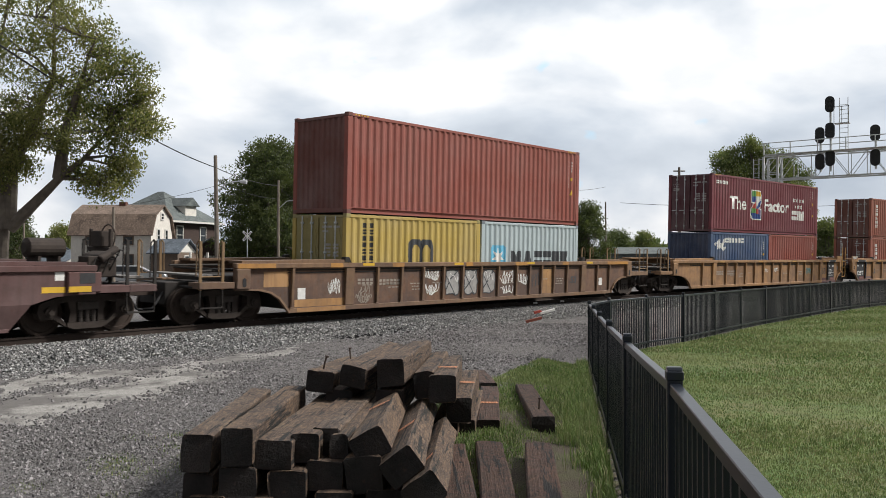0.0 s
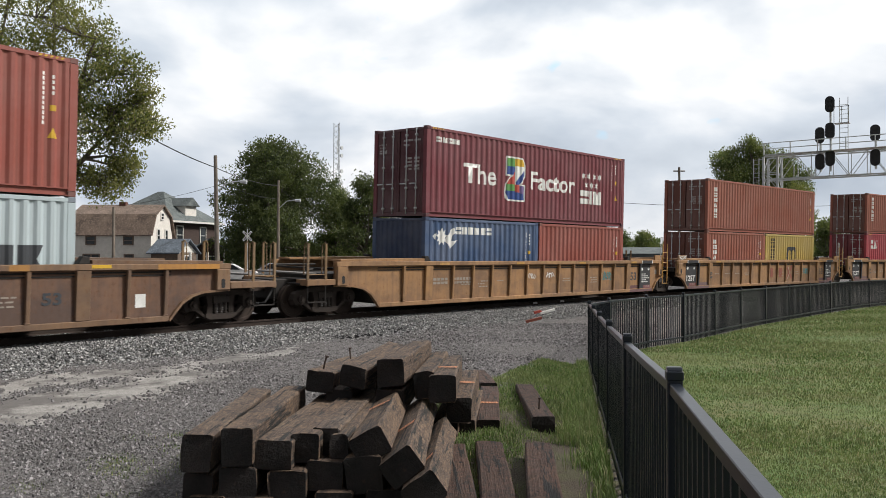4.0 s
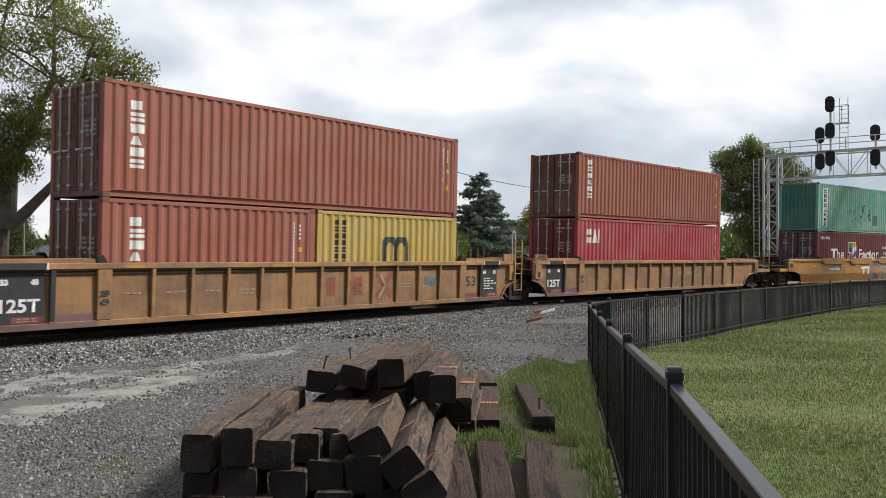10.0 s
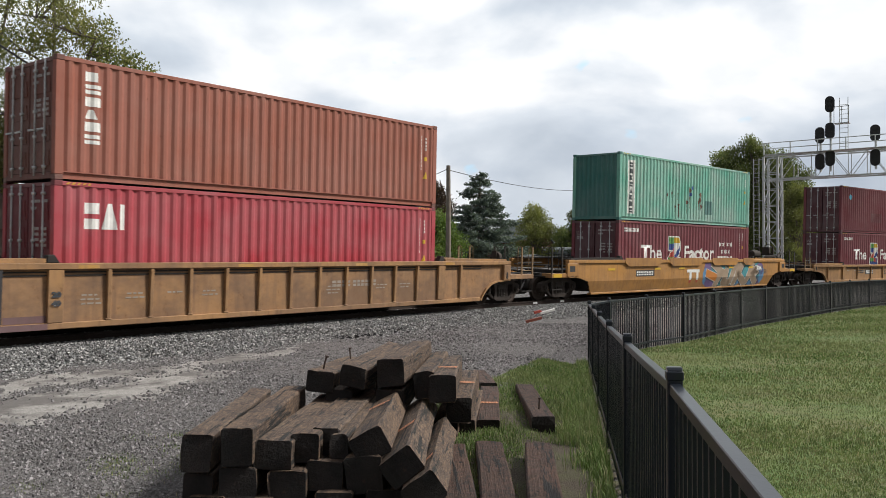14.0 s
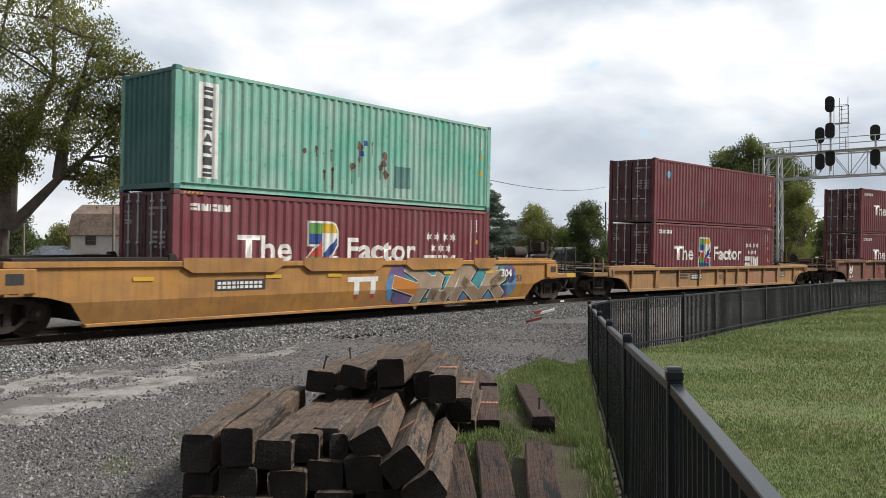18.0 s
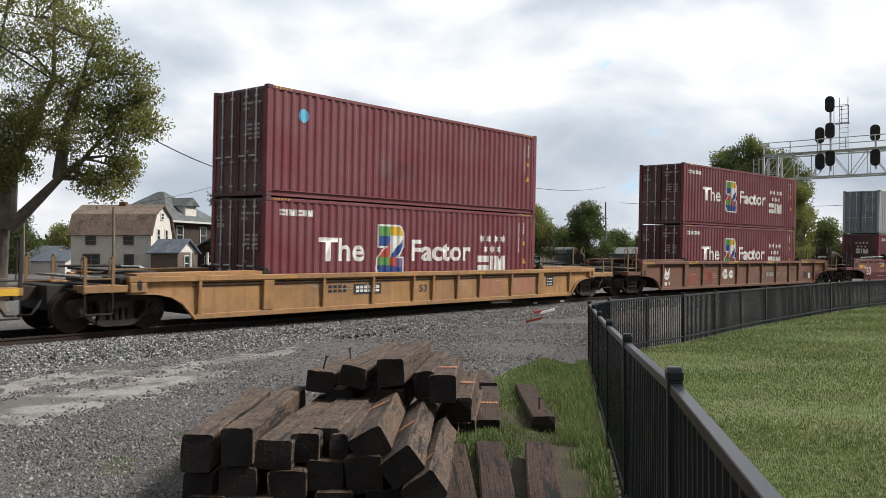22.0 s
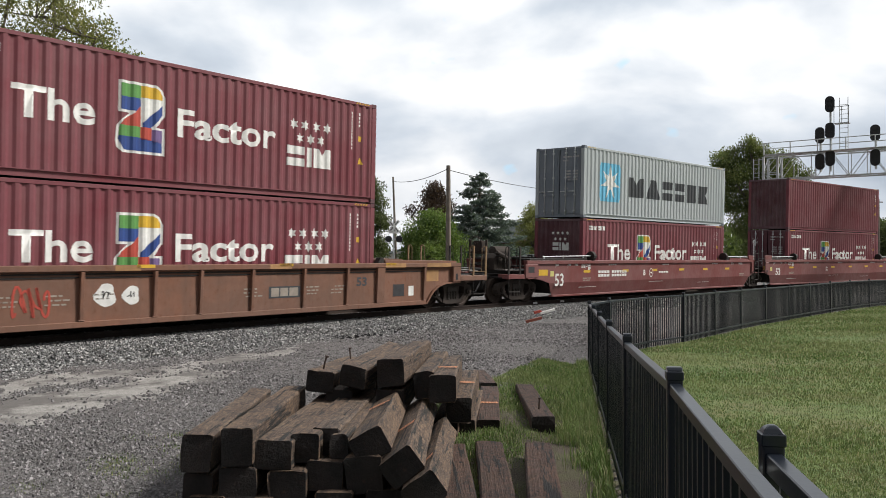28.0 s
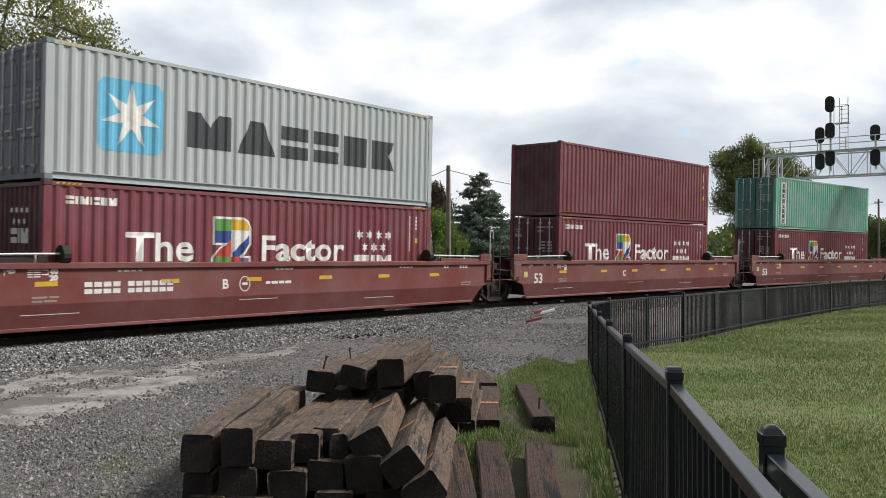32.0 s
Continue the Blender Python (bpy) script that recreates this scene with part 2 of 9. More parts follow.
def rail_point(u, lat=0.0):
    h = K_TRACK * u
    return (math.sin(h) / K_TRACK - lat * math.sin(h), D_TRACK + (1 - math.cos(h)) / K_TRACK + lat * math.cos(h))


def unit_pose(u, base=8.0):
    (ax, ay), (bx, by) = rail_point(u - base), rail_point(u + base)
    return pose((ax + bx) / 2, (ay + by) / 2, 0, CANT, 0, math.degrees(math.atan2(by - ay, bx - ax)))


def off_track(x, y):
    """Distance from the track's centre line, positive on the camera's side."""
    r = -1 / K_TRACK
    return r - np.hypot(x, y - (D_TRACK - r))


def ground_z(x, y):
    d = off_track(x, y)
    t = np.clip((d - 6.0) / 11.0, 0, 1)
    near = -0.34 + 0.32 * t * t * (3 - 2 * t)
    line = np.where(x < 13.8, 1.08 + 0.511 * (x - 2.975), np.interp(x, [13.8, 15.7, 29, 46], [6.6, 7.1, 6.7, 4.4]))
    w = np.clip((line + 1.3 - y) / 1.2, 0, 1)            # the lawn's side of the fence lies lower, falling away
    fall = np.interp(x * VF[0] + y * VF[1], [3, 5.46, 7.87, 10.28, 15.1, 25, 40], [0, 0.085, 0.145, 0.175, 0.19, 0.22, 0.25])
    return np.where(d > 0, near - fall * w * w * (3 - 2 * w), -0.34)


def train_at(t):
    w = t - 16.0
    late = t - 25.2                                     # gathers a little speed at the end
    gain = 0.05 * (math.sqrt(late * late + 0.6) + late)
    return -gain + 1.1319e-05 * w ** 4 + 1.6127e-04 * w ** 3 - 7.3922e-03 * w ** 2 - 5.22224 * w + 4.84437


# ---------- drifting cloud cover behind everything ----------
def cloud_backdrop():
    mat = bpy.data.materials.new("grey and white cloud cover")
    mat.use_nodes = True
    nt = mat.node_tree
    nt.nodes.clear()
    out, em = nt.nodes.new("ShaderNodeOutputMaterial"), nt.nodes.new("ShaderNodeEmission")
    n1, m1, t1 = tex(nt, 3.1, 6, (1.0, 1.0, 2.0), 0.46)
    m1.inputs["Location"].default_value = (5.3, 2.2, 0.9)
    n2, m2, t2 = tex(nt, 8.0, 5, (1.0, 1.0, 2.0), 0.48)
    m2.inputs["Location"].default_value = (0.3, 7.1, 2.0)
    n3, m3, t3 = tex(nt, 13.0, 3, (1.0, 1.0, 1.6), 0.5)
    t1.inputs["Distortion"].default_value = 0.25
    a = ramp(nt, n1, [(0.37, (0.52, 0.575, 0.645)), (0.48, (0.69, 0.74, 0.80)), (0.585, (1.0, 1.0, 1.0))])
    b = ramp(nt, n2, [(0.38, (0.75, 0.785, 0.83)), (0.58, (1.0, 1.0, 1.0))])
    c = mix(nt, 0.6, a, b, "MULTIPLY")
    c = mix(nt, ramp(nt, n3, [(0.69, 0.0), (0.76, 0.8)]), c, (0.50, 0.78, 0.98))
    co, sep = nt.nodes.new("ShaderNodeTexCoord"), nt.nodes.new("ShaderNodeSeparateXYZ")      # greyer, denser cloud low down
    nt.links.new(co.outputs["Object"], sep.inputs[0])
    c = mix(nt, 1.0, c, ramp(nt, sep.outputs["Z"], [(0.02, (0.80, 0.808, 0.822)), (0.16, (0.95, 0.953, 0.96)), (0.24, (1.0, 1.0, 1.0))]), "MULTIPLY")
    nt.links.new(c, em.inputs["Color"])
    em.inputs["Strength"].default_value = 1.15
    nt.links.new(em.outputs["Emission"], out.inputs["Surface"])
    bm = bmesh.new()
    rows = []
    for i in range(13):
        el = radians(-3 + 60 * i / 12)
        rows.append([bm.verts.new((math.sin(a) * math.cos(el), math.cos(a) * math.cos(el), math.sin(el))) for a in (radians(-62 + 124 * j / 24) for j in range(25))])
    for r0, r1 in zip(rows, rows[1:]):
        for j in range(24):
            bm.faces.new((r0[j], r0[j + 1], r1[j + 1], r1[j]))
    ob = new("backdrop", mesh_from(bm, "backdrop", mat, True))
    ob.scale = (1800, 1800, 1800)
    tagged(ob, "bright broken cloud cover drifting behind the trees", "sky", kind="structure")
    return ob


sky_backdrop = cloud_backdrop()


# ---------- ground ----------
def ground_material():
    mat, nt, bsdf = nodes_of("dusty grey gravel and dirt", 0.92)
    n1, _, _ = tex(nt, 0.28, 6, (1, 1, 1), 0.6)
    n2, _, _ = tex(nt, 2.2, 6)
    v, _, _ = tex(nt, 34.0, kind="ShaderNodeTexVoronoi")
    n4, _, _ = tex(nt, 42.0, 6, (1, 1, 1), 0.75)
    c = mix(nt, ramp(nt, n1, [(0.35, 0.0), (0.65, 1.0)]), (0.06, 0.052, 0.046), (0.165, 0.155, 0.148))
    c = mix(nt, ramp(nt, n2, [(0.45, 0.0), (0.7, 0.6)]), c, (0.07, 0.055, 0.044))
    c = mix(nt, 0.55, c, ramp(nt, v, [(0.0, 0.34), (0.5, 0.10)]), "MULTIPLY")
    c = mix(nt, 0.6, c, ramp(nt, n4, [(0.38, (0.03, 0.026, 0.026)), (0.5, (0.125, 0.115, 0.115)), (0.62, (0.36, 0.345, 0.345))]))
    nt.links.new(c, bsdf.inputs["Base Color"])
    bump(nt, bsdf, n4, 0.9, 0.02)
    return mat


def grid_sheet(name, xs, ys, zfun, mat, keep=None, top=None):
    X, Y = np.meshgrid(xs, ys, indexing="ij")
    if top is not None:                                 # drawn in to a bounding line y = top(x)
        Y = np.minimum(Y, top(X) + 1e-4 * np.arange(len(ys))[None])
    Z = zfun(X, Y)
    idx = np.arange(X.size).reshape(X.shape)
    f = np.stack([idx[:-1, :-1], idx[1:, :-1], idx[1:, 1:], idx[:-1, 1:]], -1).reshape(-1, 4)
    if keep is not None:
        cx, cy = X.reshape(-1)[f].mean(1), Y.reshape(-1)[f].mean(1)
        f = f[keep(cx, cy)]
    me = bpy.data.meshes.new(name)
    me.from_pydata(np.stack([X, Y, Z], -1).reshape(-1, 3).tolist(), [], f.tolist())
    me.polygons.foreach_set("use_smooth", [True] * len(me.polygons))
    me.materials.append(mat)
    return new(name, me)


def soft_noise(x, y, scale, seed=0.0):
    out = np.zeros(np.shape(x))
    for k, (fx, fy, ph) in enumerate(((1.0, 0.37, 0.1), (-0.53, 0.9, 1.7), (0.71, -0.83, 2.9), (1.9, 1.3, 4.2), (-2.3, 1.1, 0.6))):
        out = out + np.sin((x * fx + y * fy) / scale + ph + seed * (k + 1.3)) / (1 + 0.35 * k)
    return out / 2.6


gx = np.concatenate([[-2500, -600, -150, -60], np.arange(-30, 60, 0.5), [62, 66, 72, 80, 95, 120, 160, 250, 600, 2500]])
gy = np.concatenate([[-2500, -600, -150, -60], np.arange(-20, 26, 0.5), [28, 32, 40, 55, 80, 120, 200, 500, 1500, 3500]])
ground = grid_sheet("ground", gx, gy, lambda x, y: ground_z(x, y) + 0.012 * soft_noise(x, y, 0.7) * (np.abs(off_track(x, y)) > 3), ground_material())
tagged(ground, "grey gravel and packed dirt beside the railway", "ground", kind="structure")


# ---------- track ----------
def track_strip(name, prof, u0, u1, step, mat, label, cat, parent=None):
    """A cross profile of (lateral, z) points swept along the curve."""
    bm = bmesh.new()
    rows = []
    n = int((u1 - u0) / step)
    for i in range(n + 1):
        u = u0 + (u1 - u0) * i / n
        rows.append([bm.verts.new((*rail_point(u, l), z)) for l, z in prof])
    for r0, r1 in zip(rows, rows[1:]):
        for k in range(len(prof) - 1):
            bm.faces.new((r0[k], r1[k], r1[k + 1], r0[k + 1]))
    ob = new(name, mesh_from(bm, name, mat, False))
    if parent:
        ob.parent = parent
    else:
        tagged(ob, label, cat, kind="structure")
    return ob


def stone_material(name, dark, light):
    mat, nt, bsdf = nodes_of(name, 0.9)
    g = nt.nodes.new("ShaderNodeNewGeometry")
    n2, _, _ = tex(nt, 40, 3)
    c = ramp(nt, g.outputs["Random Per Island"], [(0.0, dark), (0.5, tuple(a * 0.68 + b * 0.32 for a, b in zip(dark, light))), (0.85, tuple(a * 0.35 + b * 0.65 for a, b in zip(dark, light))), (1.0, light)])
    c = mix(nt, 0.3, c, ramp(nt, n2, [(0.3, 0.08), (0.7, 0.34)]))
    nt.links.new(c, bsdf.inputs["Base Color"])
    return mat


M["stone"] = stone_material("grey crushed stone", (0.06, 0.06, 0.062), (0.66, 0.66, 0.645))


def bed_material():
    mat, nt, bsdf = nodes_of("packed crushed stone", 0.95)
    v, _, vn = tex(nt, 17.0, kind="ShaderNodeTexVoronoi")
    n1, _, _ = tex(nt, 1.5, 5)
    sep = nt.nodes.new("ShaderNodeSeparateColor")
    nt.links.new(vn.outputs["Color"], sep.inputs[0])
    c = ramp(nt, sep.outputs[0], [(0.0, (0.04, 0.038, 0.037)), (0.5, (0.15, 0.148, 0.145)), (0.85, (0.3, 0.295, 0.285)), (1.0, (0.45, 0.44, 0.42))])
    c = mix(nt, ramp(nt, v, [(0.3, 0.0), (0.6, 0.85)]), c, (0.012, 0.011, 0.010))
    c = mix(nt, ramp(nt, n1, [(0.45, 0.0), (0.65, 0.6)]), c, (0.035, 0.028, 0.024))
    nt.links.new(c, bsdf.inputs["Base Color"])
    bump(nt, bsdf, v, 1.0, 0.04)
    return mat


M["bed"] = bed_material()
M["gravel"] = stone_material("dusty small gravel", (0.031, 0.026, 0.026), (0.37, 0.35, 0.352))
ballast_bed = track_strip("ballast_bed", [(-3.9, -0.36), (-2.3, -0.2), (-1.6, -0.18), (1.6, -0.14), (2.4, -0.18), (5.0, -0.36)], -40, 170, 1.5, M["bed"], "grey crushed stone ballast under the track", "ballast")

CUBE_V = [(-.5, -.42, -.3), (.45, -.5, -.34), (.5, .4, -.28), (-.38, .5, -.36), (-.3, -.28, .42), (.36, -.3, .3), (.28, .36, .44), (-.4, .25, .3)]
CUBE_F = [(0, 3, 2, 1), (4, 5, 6, 7), (0, 1, 5, 4), (1, 2, 6, 5), (2, 3, 7, 6), (3, 0, 4, 7)]


CHIP_V = [(-.5, -.36, -.3), (.42, -.5, -.3), (.5, .4, -.3), (-.36, .5, -.3), (-.3, -.2, .32), (.22, -.32, .4), (.34, .22, .28), (-.2, .34, .38)]
CHIP_F = [(4, 5, 6, 7), (0, 1, 5, 4), (1, 2, 6, 5), (2, 3, 7, 6), (3, 0, 4, 7)]


def slab_edge(x, y):
    """Below 0 on the remains of a pale concrete strip that runs beside the track, ragged at its edges."""
    mid = 10.3 + 0.12 * (x - 5) + 0.5 * soft_noise(x, y * 0.2, 2.2, 3.0)
    half = np.interp(x, [-6, 3, 6, 8.5, 10.0, 12], [1.5, 1.25, 1.0, 0.75, 0.25, -0.5])
    near = np.abs(y - mid) - half + 0.22 * soft_noise(x, y, 0.35, 5.0) + 0.22 * soft_noise(x, y, 0.1, 1.0)
    mid = 12.35 + 0.05 * (x - 5) + 0.3 * soft_noise(x, y * 0.2, 1.6, 7.0)
    far = np.abs(y - mid) - np.interp(x, [-4, 9, 12, 14.5], [0.62, 0.6, 0.42, -0.4]) + 0.42 * soft_noise(x, y * 1.6, 0.5, 4.0) + 0.24 * soft_noise(x, y, 0.12, 2.0)
    return np.minimum(near, far)


def scatter_stones():
    rng = np.random.default_rng(7)
    n = 46000                                         # shoulder of the ballast on the camera's side
    u = 3 + 39 * rng.random(n) ** 1.2
    lat = -0.9 - 3.5 * rng.random(n) ** 1.1
    xy = np.array([rail_point(a, b) for a, b in zip(u, lat)])
    z = np.interp(-lat, [0.9, 2.3, 3.9, 4.6], [-0.17, -0.19, -0.35, -0.36])
    me = scatter("ballast_stones", CHIP_V, CHIP_F, np.c_[xy, z], rng.uniform(0.028, 0.062, (n, 1)) * rng.uniform(0.7, 1.2, (n, 3)), spins(n, rng), M["stone"])
    tagged(new("ballast_stones", me), "loose grey crushed stones along the track", "ballast", kind="stuff")
    n = 16000                                         # between and beyond the rails
    u, lat = 2 + 44 * rng.random(n), rng.uniform(-0.68, 3.4, n)
    ok = np.abs(np.abs(lat) - 0.755) > 0.09
    u, lat = u[ok], lat[ok]
    n = len(u)
    xy = np.array([rail_point(a, b) for a, b in zip(u, lat)])
    z = np.interp(lat, [-0.7, 1.6, 2.4, 3.4], [-0.165, -0.135, -0.17, -0.23])
    me = scatter("ballast_fill", CHIP_V, CHIP_F, np.c_[xy, z], rng.uniform(0.03, 0.065, (n, 1)) * rng.uniform(0.7, 1.2, (n, 3)), spins(n, rng), M["stone"])
    tagged(new("ballast_fill", me), "loose grey crushed stones between the rails", "ballast", kind="stuff")
    n = 145000                                        # gravel yard
    d = 3.6 + 21 * rng.random(n) ** 1.2
    s = d * rng.uniform(-0.6, 0.26, n)
    x, y = d * VF[0] + s * VR[0], d * VF[1] + s * VR[1]
    ok = (off_track(x, y) > 3.8) & (soft_noise(x, y, 1.3, 2.0) + rng.normal(0, 0.35, n) + 0.5 * np.clip(soft_noise(x, y, 2.4, 8.0), -1, 0.2) > -0.4) & (slab_edge(x, y) > np.where(soft_noise(x, y, 0.22, 9.0) + rng.normal(0, 0.3, n) > 0.7, -9, rng.uniform(-0.55, 0.15, n))) & np.where(d < 15.1, s < 0.82 + 0.1515 * (d - 3.05) - np.interp(d, [3.4, 6, 8, 10, 13, 15], [1.3, 1.5, 1.6, 1.4, 0.6, 0.2]) * rng.uniform(0.6, 1.1, n), y > 7.2)
    x, y = x[ok], y[ok]
    ex, ey = rng.uniform(-3, 12, 90000), rng.uniform(8, 13, 90000)      # creeping over the slab's edges
    near = np.abs(slab_edge(ex, ey) - 0.02) < rng.uniform(0, 0.16, 90000)
    x, y = np.r_[x, ex[near]], np.r_[y, ey[near]]
    n = len(x)
    me = scatter("gravel", CHIP_V, CHIP_F, np.c_[x, y, ground_z(x, y) + 0.004 + 0.01 * (slab_edge(x, y) < 0)], (0.008 + 0.030 * rng.random((n, 1)) ** 4.0) * (0.75 + 0.055 * np.hypot(x, y))[:, None] * rng.uniform(0.7, 1.2, (n, 3)), spins(n, rng, 0.7), M["gravel"])
    tagged(new("gravel", me), "loose grey gravel strewn over packed dirt", "gravel", kind="stuff")


scatter_stones()
sx_, sy_ = np.arange(-3, 14.6, 0.05), np.arange(8, 13.5, 0.05)


def slab_material():
    mat, nt, bsdf = nodes_of("pale worn cracked concrete", 0.92)
    n1, _, _ = tex(nt, 1.1, 7, (1, 1, 1), 0.68)
    n2, _, _ = tex(nt, 5.0, 6, (1, 1, 1), 0.7)
    n3, _, _ = tex(nt, 110, 4, (1, 1, 1), 0.7)
    cr, cm, cn = tex(nt, 1.1, kind="ShaderNodeTexVoronoi")
    cn.feature = "DISTANCE_TO_EDGE"
    wob, _, wn = tex(nt, 3.0, 5, (1, 1, 1), 0.6)          # cracks wander instead of running straight
    nt.links.new(mix(nt, 0.12, cm.outputs["Vector"], wn.outputs["Color"], "LINEAR_LIGHT"), cn.inputs["Vector"])
    c = mix(nt, ramp(nt, n3, [(0.4, 0.0), (0.6, 1.0)]), (0.17, 0.163, 0.153), (0.44, 0.425, 0.4))
    c = mix(nt, ramp(nt, n1, [(0.43, 0.0), (0.57, 0.85)]), c, (0.10, 0.092, 0.088))
    c = mix(nt, ramp(nt, n2, [(0.55, 0.0), (0.68, 0.7)]), c, (0.10, 0.092, 0.085))
    c = mix(nt, ramp(nt, cr, [(0.0, 0.45), (0.014, 0.0)]), c, (0.03, 0.028, 0.025))
    nt.links.new(c, bsdf.inputs["Base Color"])
    bump(nt, bsdf, n2, 0.5, 0.02)
    return mat


M["slab"] = slab_material()
slab = grid_sheet("pavement", sx_, sy_, lambda x, y: ground_z(x, y) + 0.007 + 0.004 * soft_noise(x, y, 0.5, 2.0) - 0.012 * np.clip(slab_edge(x, y) + 0.15, 0, 1), M["slab"], lambda x, y: slab_edge(x, y) < 0)
tagged(slab, "broken pale concrete strip worn into the gravel", "pavement", kind="structure")
rail_prof = [(-0.07, -0.17), (-0.07, -0.16), (-0.012, -0.135), (-0.012, -0.045), (-0.036, -0.035), (-0.036, 0.0), (0.036, 0.0), (0.036, -0.035), (0.012, -0.045), (0.012, -0.135), (0.07, -0.16), (0.07, -0.17)]
track = new("railway_track")
tagged(track, "curved railway track with rusty rails on wooden sleepers", "railway track", kind="structure")
for lat, dz in ((-0.755, -0.02), (0.755, 0.02)):
    track_strip("rail", [(lat + a, b + dz) for a, b in rail_prof], -40, 160, 1.5, M["rail"], "", "", track)


for u in (27.7, 29.5):                                  # pale tags on the near rail's web
    bm = bmesh.new()
    box(bm, -0.13, 0.13, -0.03, -0.02, -0.13, -0.055)
    tag = part("rail_tag", bm, M["white_mark"], track)
    tag.matrix_basis = pose(*rail_point(u, -0.755), 0, 0, 0, math.degrees(K_TRACK * u))


def sleepers():
    bm = bmesh.new()
    box(bm, -0.115, 0.115, -1.3, 1.3, -0.37, -0.185)
    # near-black tone: the shadow under the cars put into the colour
    me = mesh_from(bm, "sleeper", M["steel_dark"], False)
    for i in range(90):
        u = 3 + i * 0.53
        ob = share("sleeper", me, track, pose(*rail_point(u), 0.0, CANT, 0, math.degrees(K_TRACK * u)))


sleepers()


# ---------- containers ----------
CW = 1.219
PITCH_C, WALL_Y, CORR = 0.2775, -1.209, 0.036


def corr_depth(x):
    p = (x / PITCH_C) % 1.0
    if p < 0.26:
        return 0.0
    if p < 0.5:
        return CORR * (p - 0.26) / 0.24
    if p < 0.76:
        return CORR
    return CORR * (1 - (p - 0.76) / 0.24)


def corr_breaks(x0, x1):
    k0, k1 = math.floor(x0 / PITCH_C) - 1, math.ceil(x1 / PITCH_C) + 1
    return [b for k in range(k0, k1) for f in (0.0, 0.26, 0.5, 0.76) for b in [(k + f) * PITCH_C] if x0 < b < x1]


BIN = {}


def cached(key, make):
    if key not in BIN:
        BIN[key] = make()
    return BIN[key]


def corr_wall(x0, x1, z0, z1, mat):
    bm = bmesh.new()
    xs = [x0] + corr_breaks(x0, x1) + [x1]
    lo = [bm.verts.new((x, WALL_Y + corr_depth(x), z0)) for x in xs]
    hi = [bm.verts.new((x, WALL_Y + corr_depth(x), z1)) for x in xs]
    for i in range(len(xs) - 1):
        bm.faces.new((lo[i], lo[i + 1], hi[i + 1], hi[i]))
    me = bpy.data.meshes.new("side_wall")
    bm.to_mesh(me)
    bm.free()
    me.materials.append(mat)
    return me


def wrapped(bm, x0):
    """Lay a flat marking (x, 0, z) on the corrugated side, following its folds. x0: shift along the side."""
    bmesh.ops.translate(bm, verts=bm.verts, vec=(x0, 0, 0))
    lo, hi = min(v.co.x for v in bm.verts), max(v.co.x for v in bm.verts)
    for b in corr_breaks(lo, hi):
        bmesh.ops.bisect_plane(bm, geom=bm.verts[:] + bm.edges[:] + bm.faces[:], plane_co=(b, 0, 0), plane_no=(1, 0, 0))
    for v in bm.verts:
        v.co.y = WALL_Y + corr_depth(v.co.x) - 0.004
    return bm


def poly(bm, pts, y=0.0):
    """A flat face in the x-z plane that faces -y, from points in any turn."""
    area = sum(a[0] * b[1] - b[0] * a[1] for a, b in zip(pts, pts[1:] + pts[:1]))
    f = bm.faces.new([bm.verts.new((x, y, z)) for x, z in (pts if area > 0 else pts[::-1])])
    return f


def rect(bm, x0, x1, z0, z1, y=0.0):
    return poly(bm, [(x0, z0), (x1, z0), (x1, z1), (x0, z1)], y)


def star_points(cx, cz, r0, r1, n, turn=90.0, sx=1.0):
    return [(cx + sx * (r0 if k % 2 == 0 else r1) * math.cos(radians(turn) + math.pi * k / n), cz + (r0 if k % 2 == 0 else r1) * math.sin(radians(turn) + math.pi * k / n)) for k in range(2 * n)]


def star(bm, cx, cz, r0, r1, n, turn=90.0, y=0.0, sx=1.0):
    pts = star_points(cx, cz, r0, r1, n, turn, sx)
    for k in range(0, 2 * n, 2):
        poly(bm, [(cx, cz), pts[k - 1], pts[k], pts[k + 1]], y)


def lettering(text, size, width=None, bold=0.0):
    """A word of the built-in font as a flat mesh in the x-z plane, from x = 0, z = 0. width: fitted to that length."""
    cu = bpy.data.curves.new("word", "FONT")
    cu.body, cu.size, cu.offset, cu.resolution_u = text, size, bold, 3
    ob = new("word", cu)
    me = bpy.data.meshes.new_from_object(ob.evaluated_get(bpy.context.evaluated_depsgraph_get()))
    bpy.data.objects.remove(ob)
    bm = bmesh.new()
    bm.from_mesh(me)
    bpy.data.meshes.remove(me)
    x0 = min(v.co.x for v in bm.verts)
    x1 = max(v.co.x for v in bm.verts)
    k = width / (x1 - x0) if width else 1.0
    for v in bm.verts:
        v.co = ((v.co.x - x0) * k, 0, v.co.y)
    return bm


def block_word(bm, widths, h, x=0.0, z=0.0, gap=0.06, style=()):
    """Plain blocks of letter size in a row; style: slanted, pointed or notched blocks for variety."""
    for i, w in enumerate(widths):
        s = style[i % len(style)] if style else "b"
        if s == "v":
            poly(bm, [(x, z), (x + w, z), (x + w, z + h), (x + w * 0.7, z + h), (x + w * 0.5, z + h * 0.62), (x + w * 0.3, z + h), (x, z + h)])
        elif s == "a":
            poly(bm, [(x, z), (x + w, z), (x + w * 0.66, z + h), (x + w * 0.34, z + h)])
        elif s == "c":
            rect(bm, x, x + w, z, z + h * 0.4)
            rect(bm, x, x + w, z + h * 0.58, z + h)
        elif s == "r":
            poly(bm, [(x, z), (x + w, z), (x + w * 0.72, z + h * 0.5), (x + w, z + h), (x, z + h)])
        else:
            rect(bm, x, x + w, z, z + h)
        x += w + gap
    return x


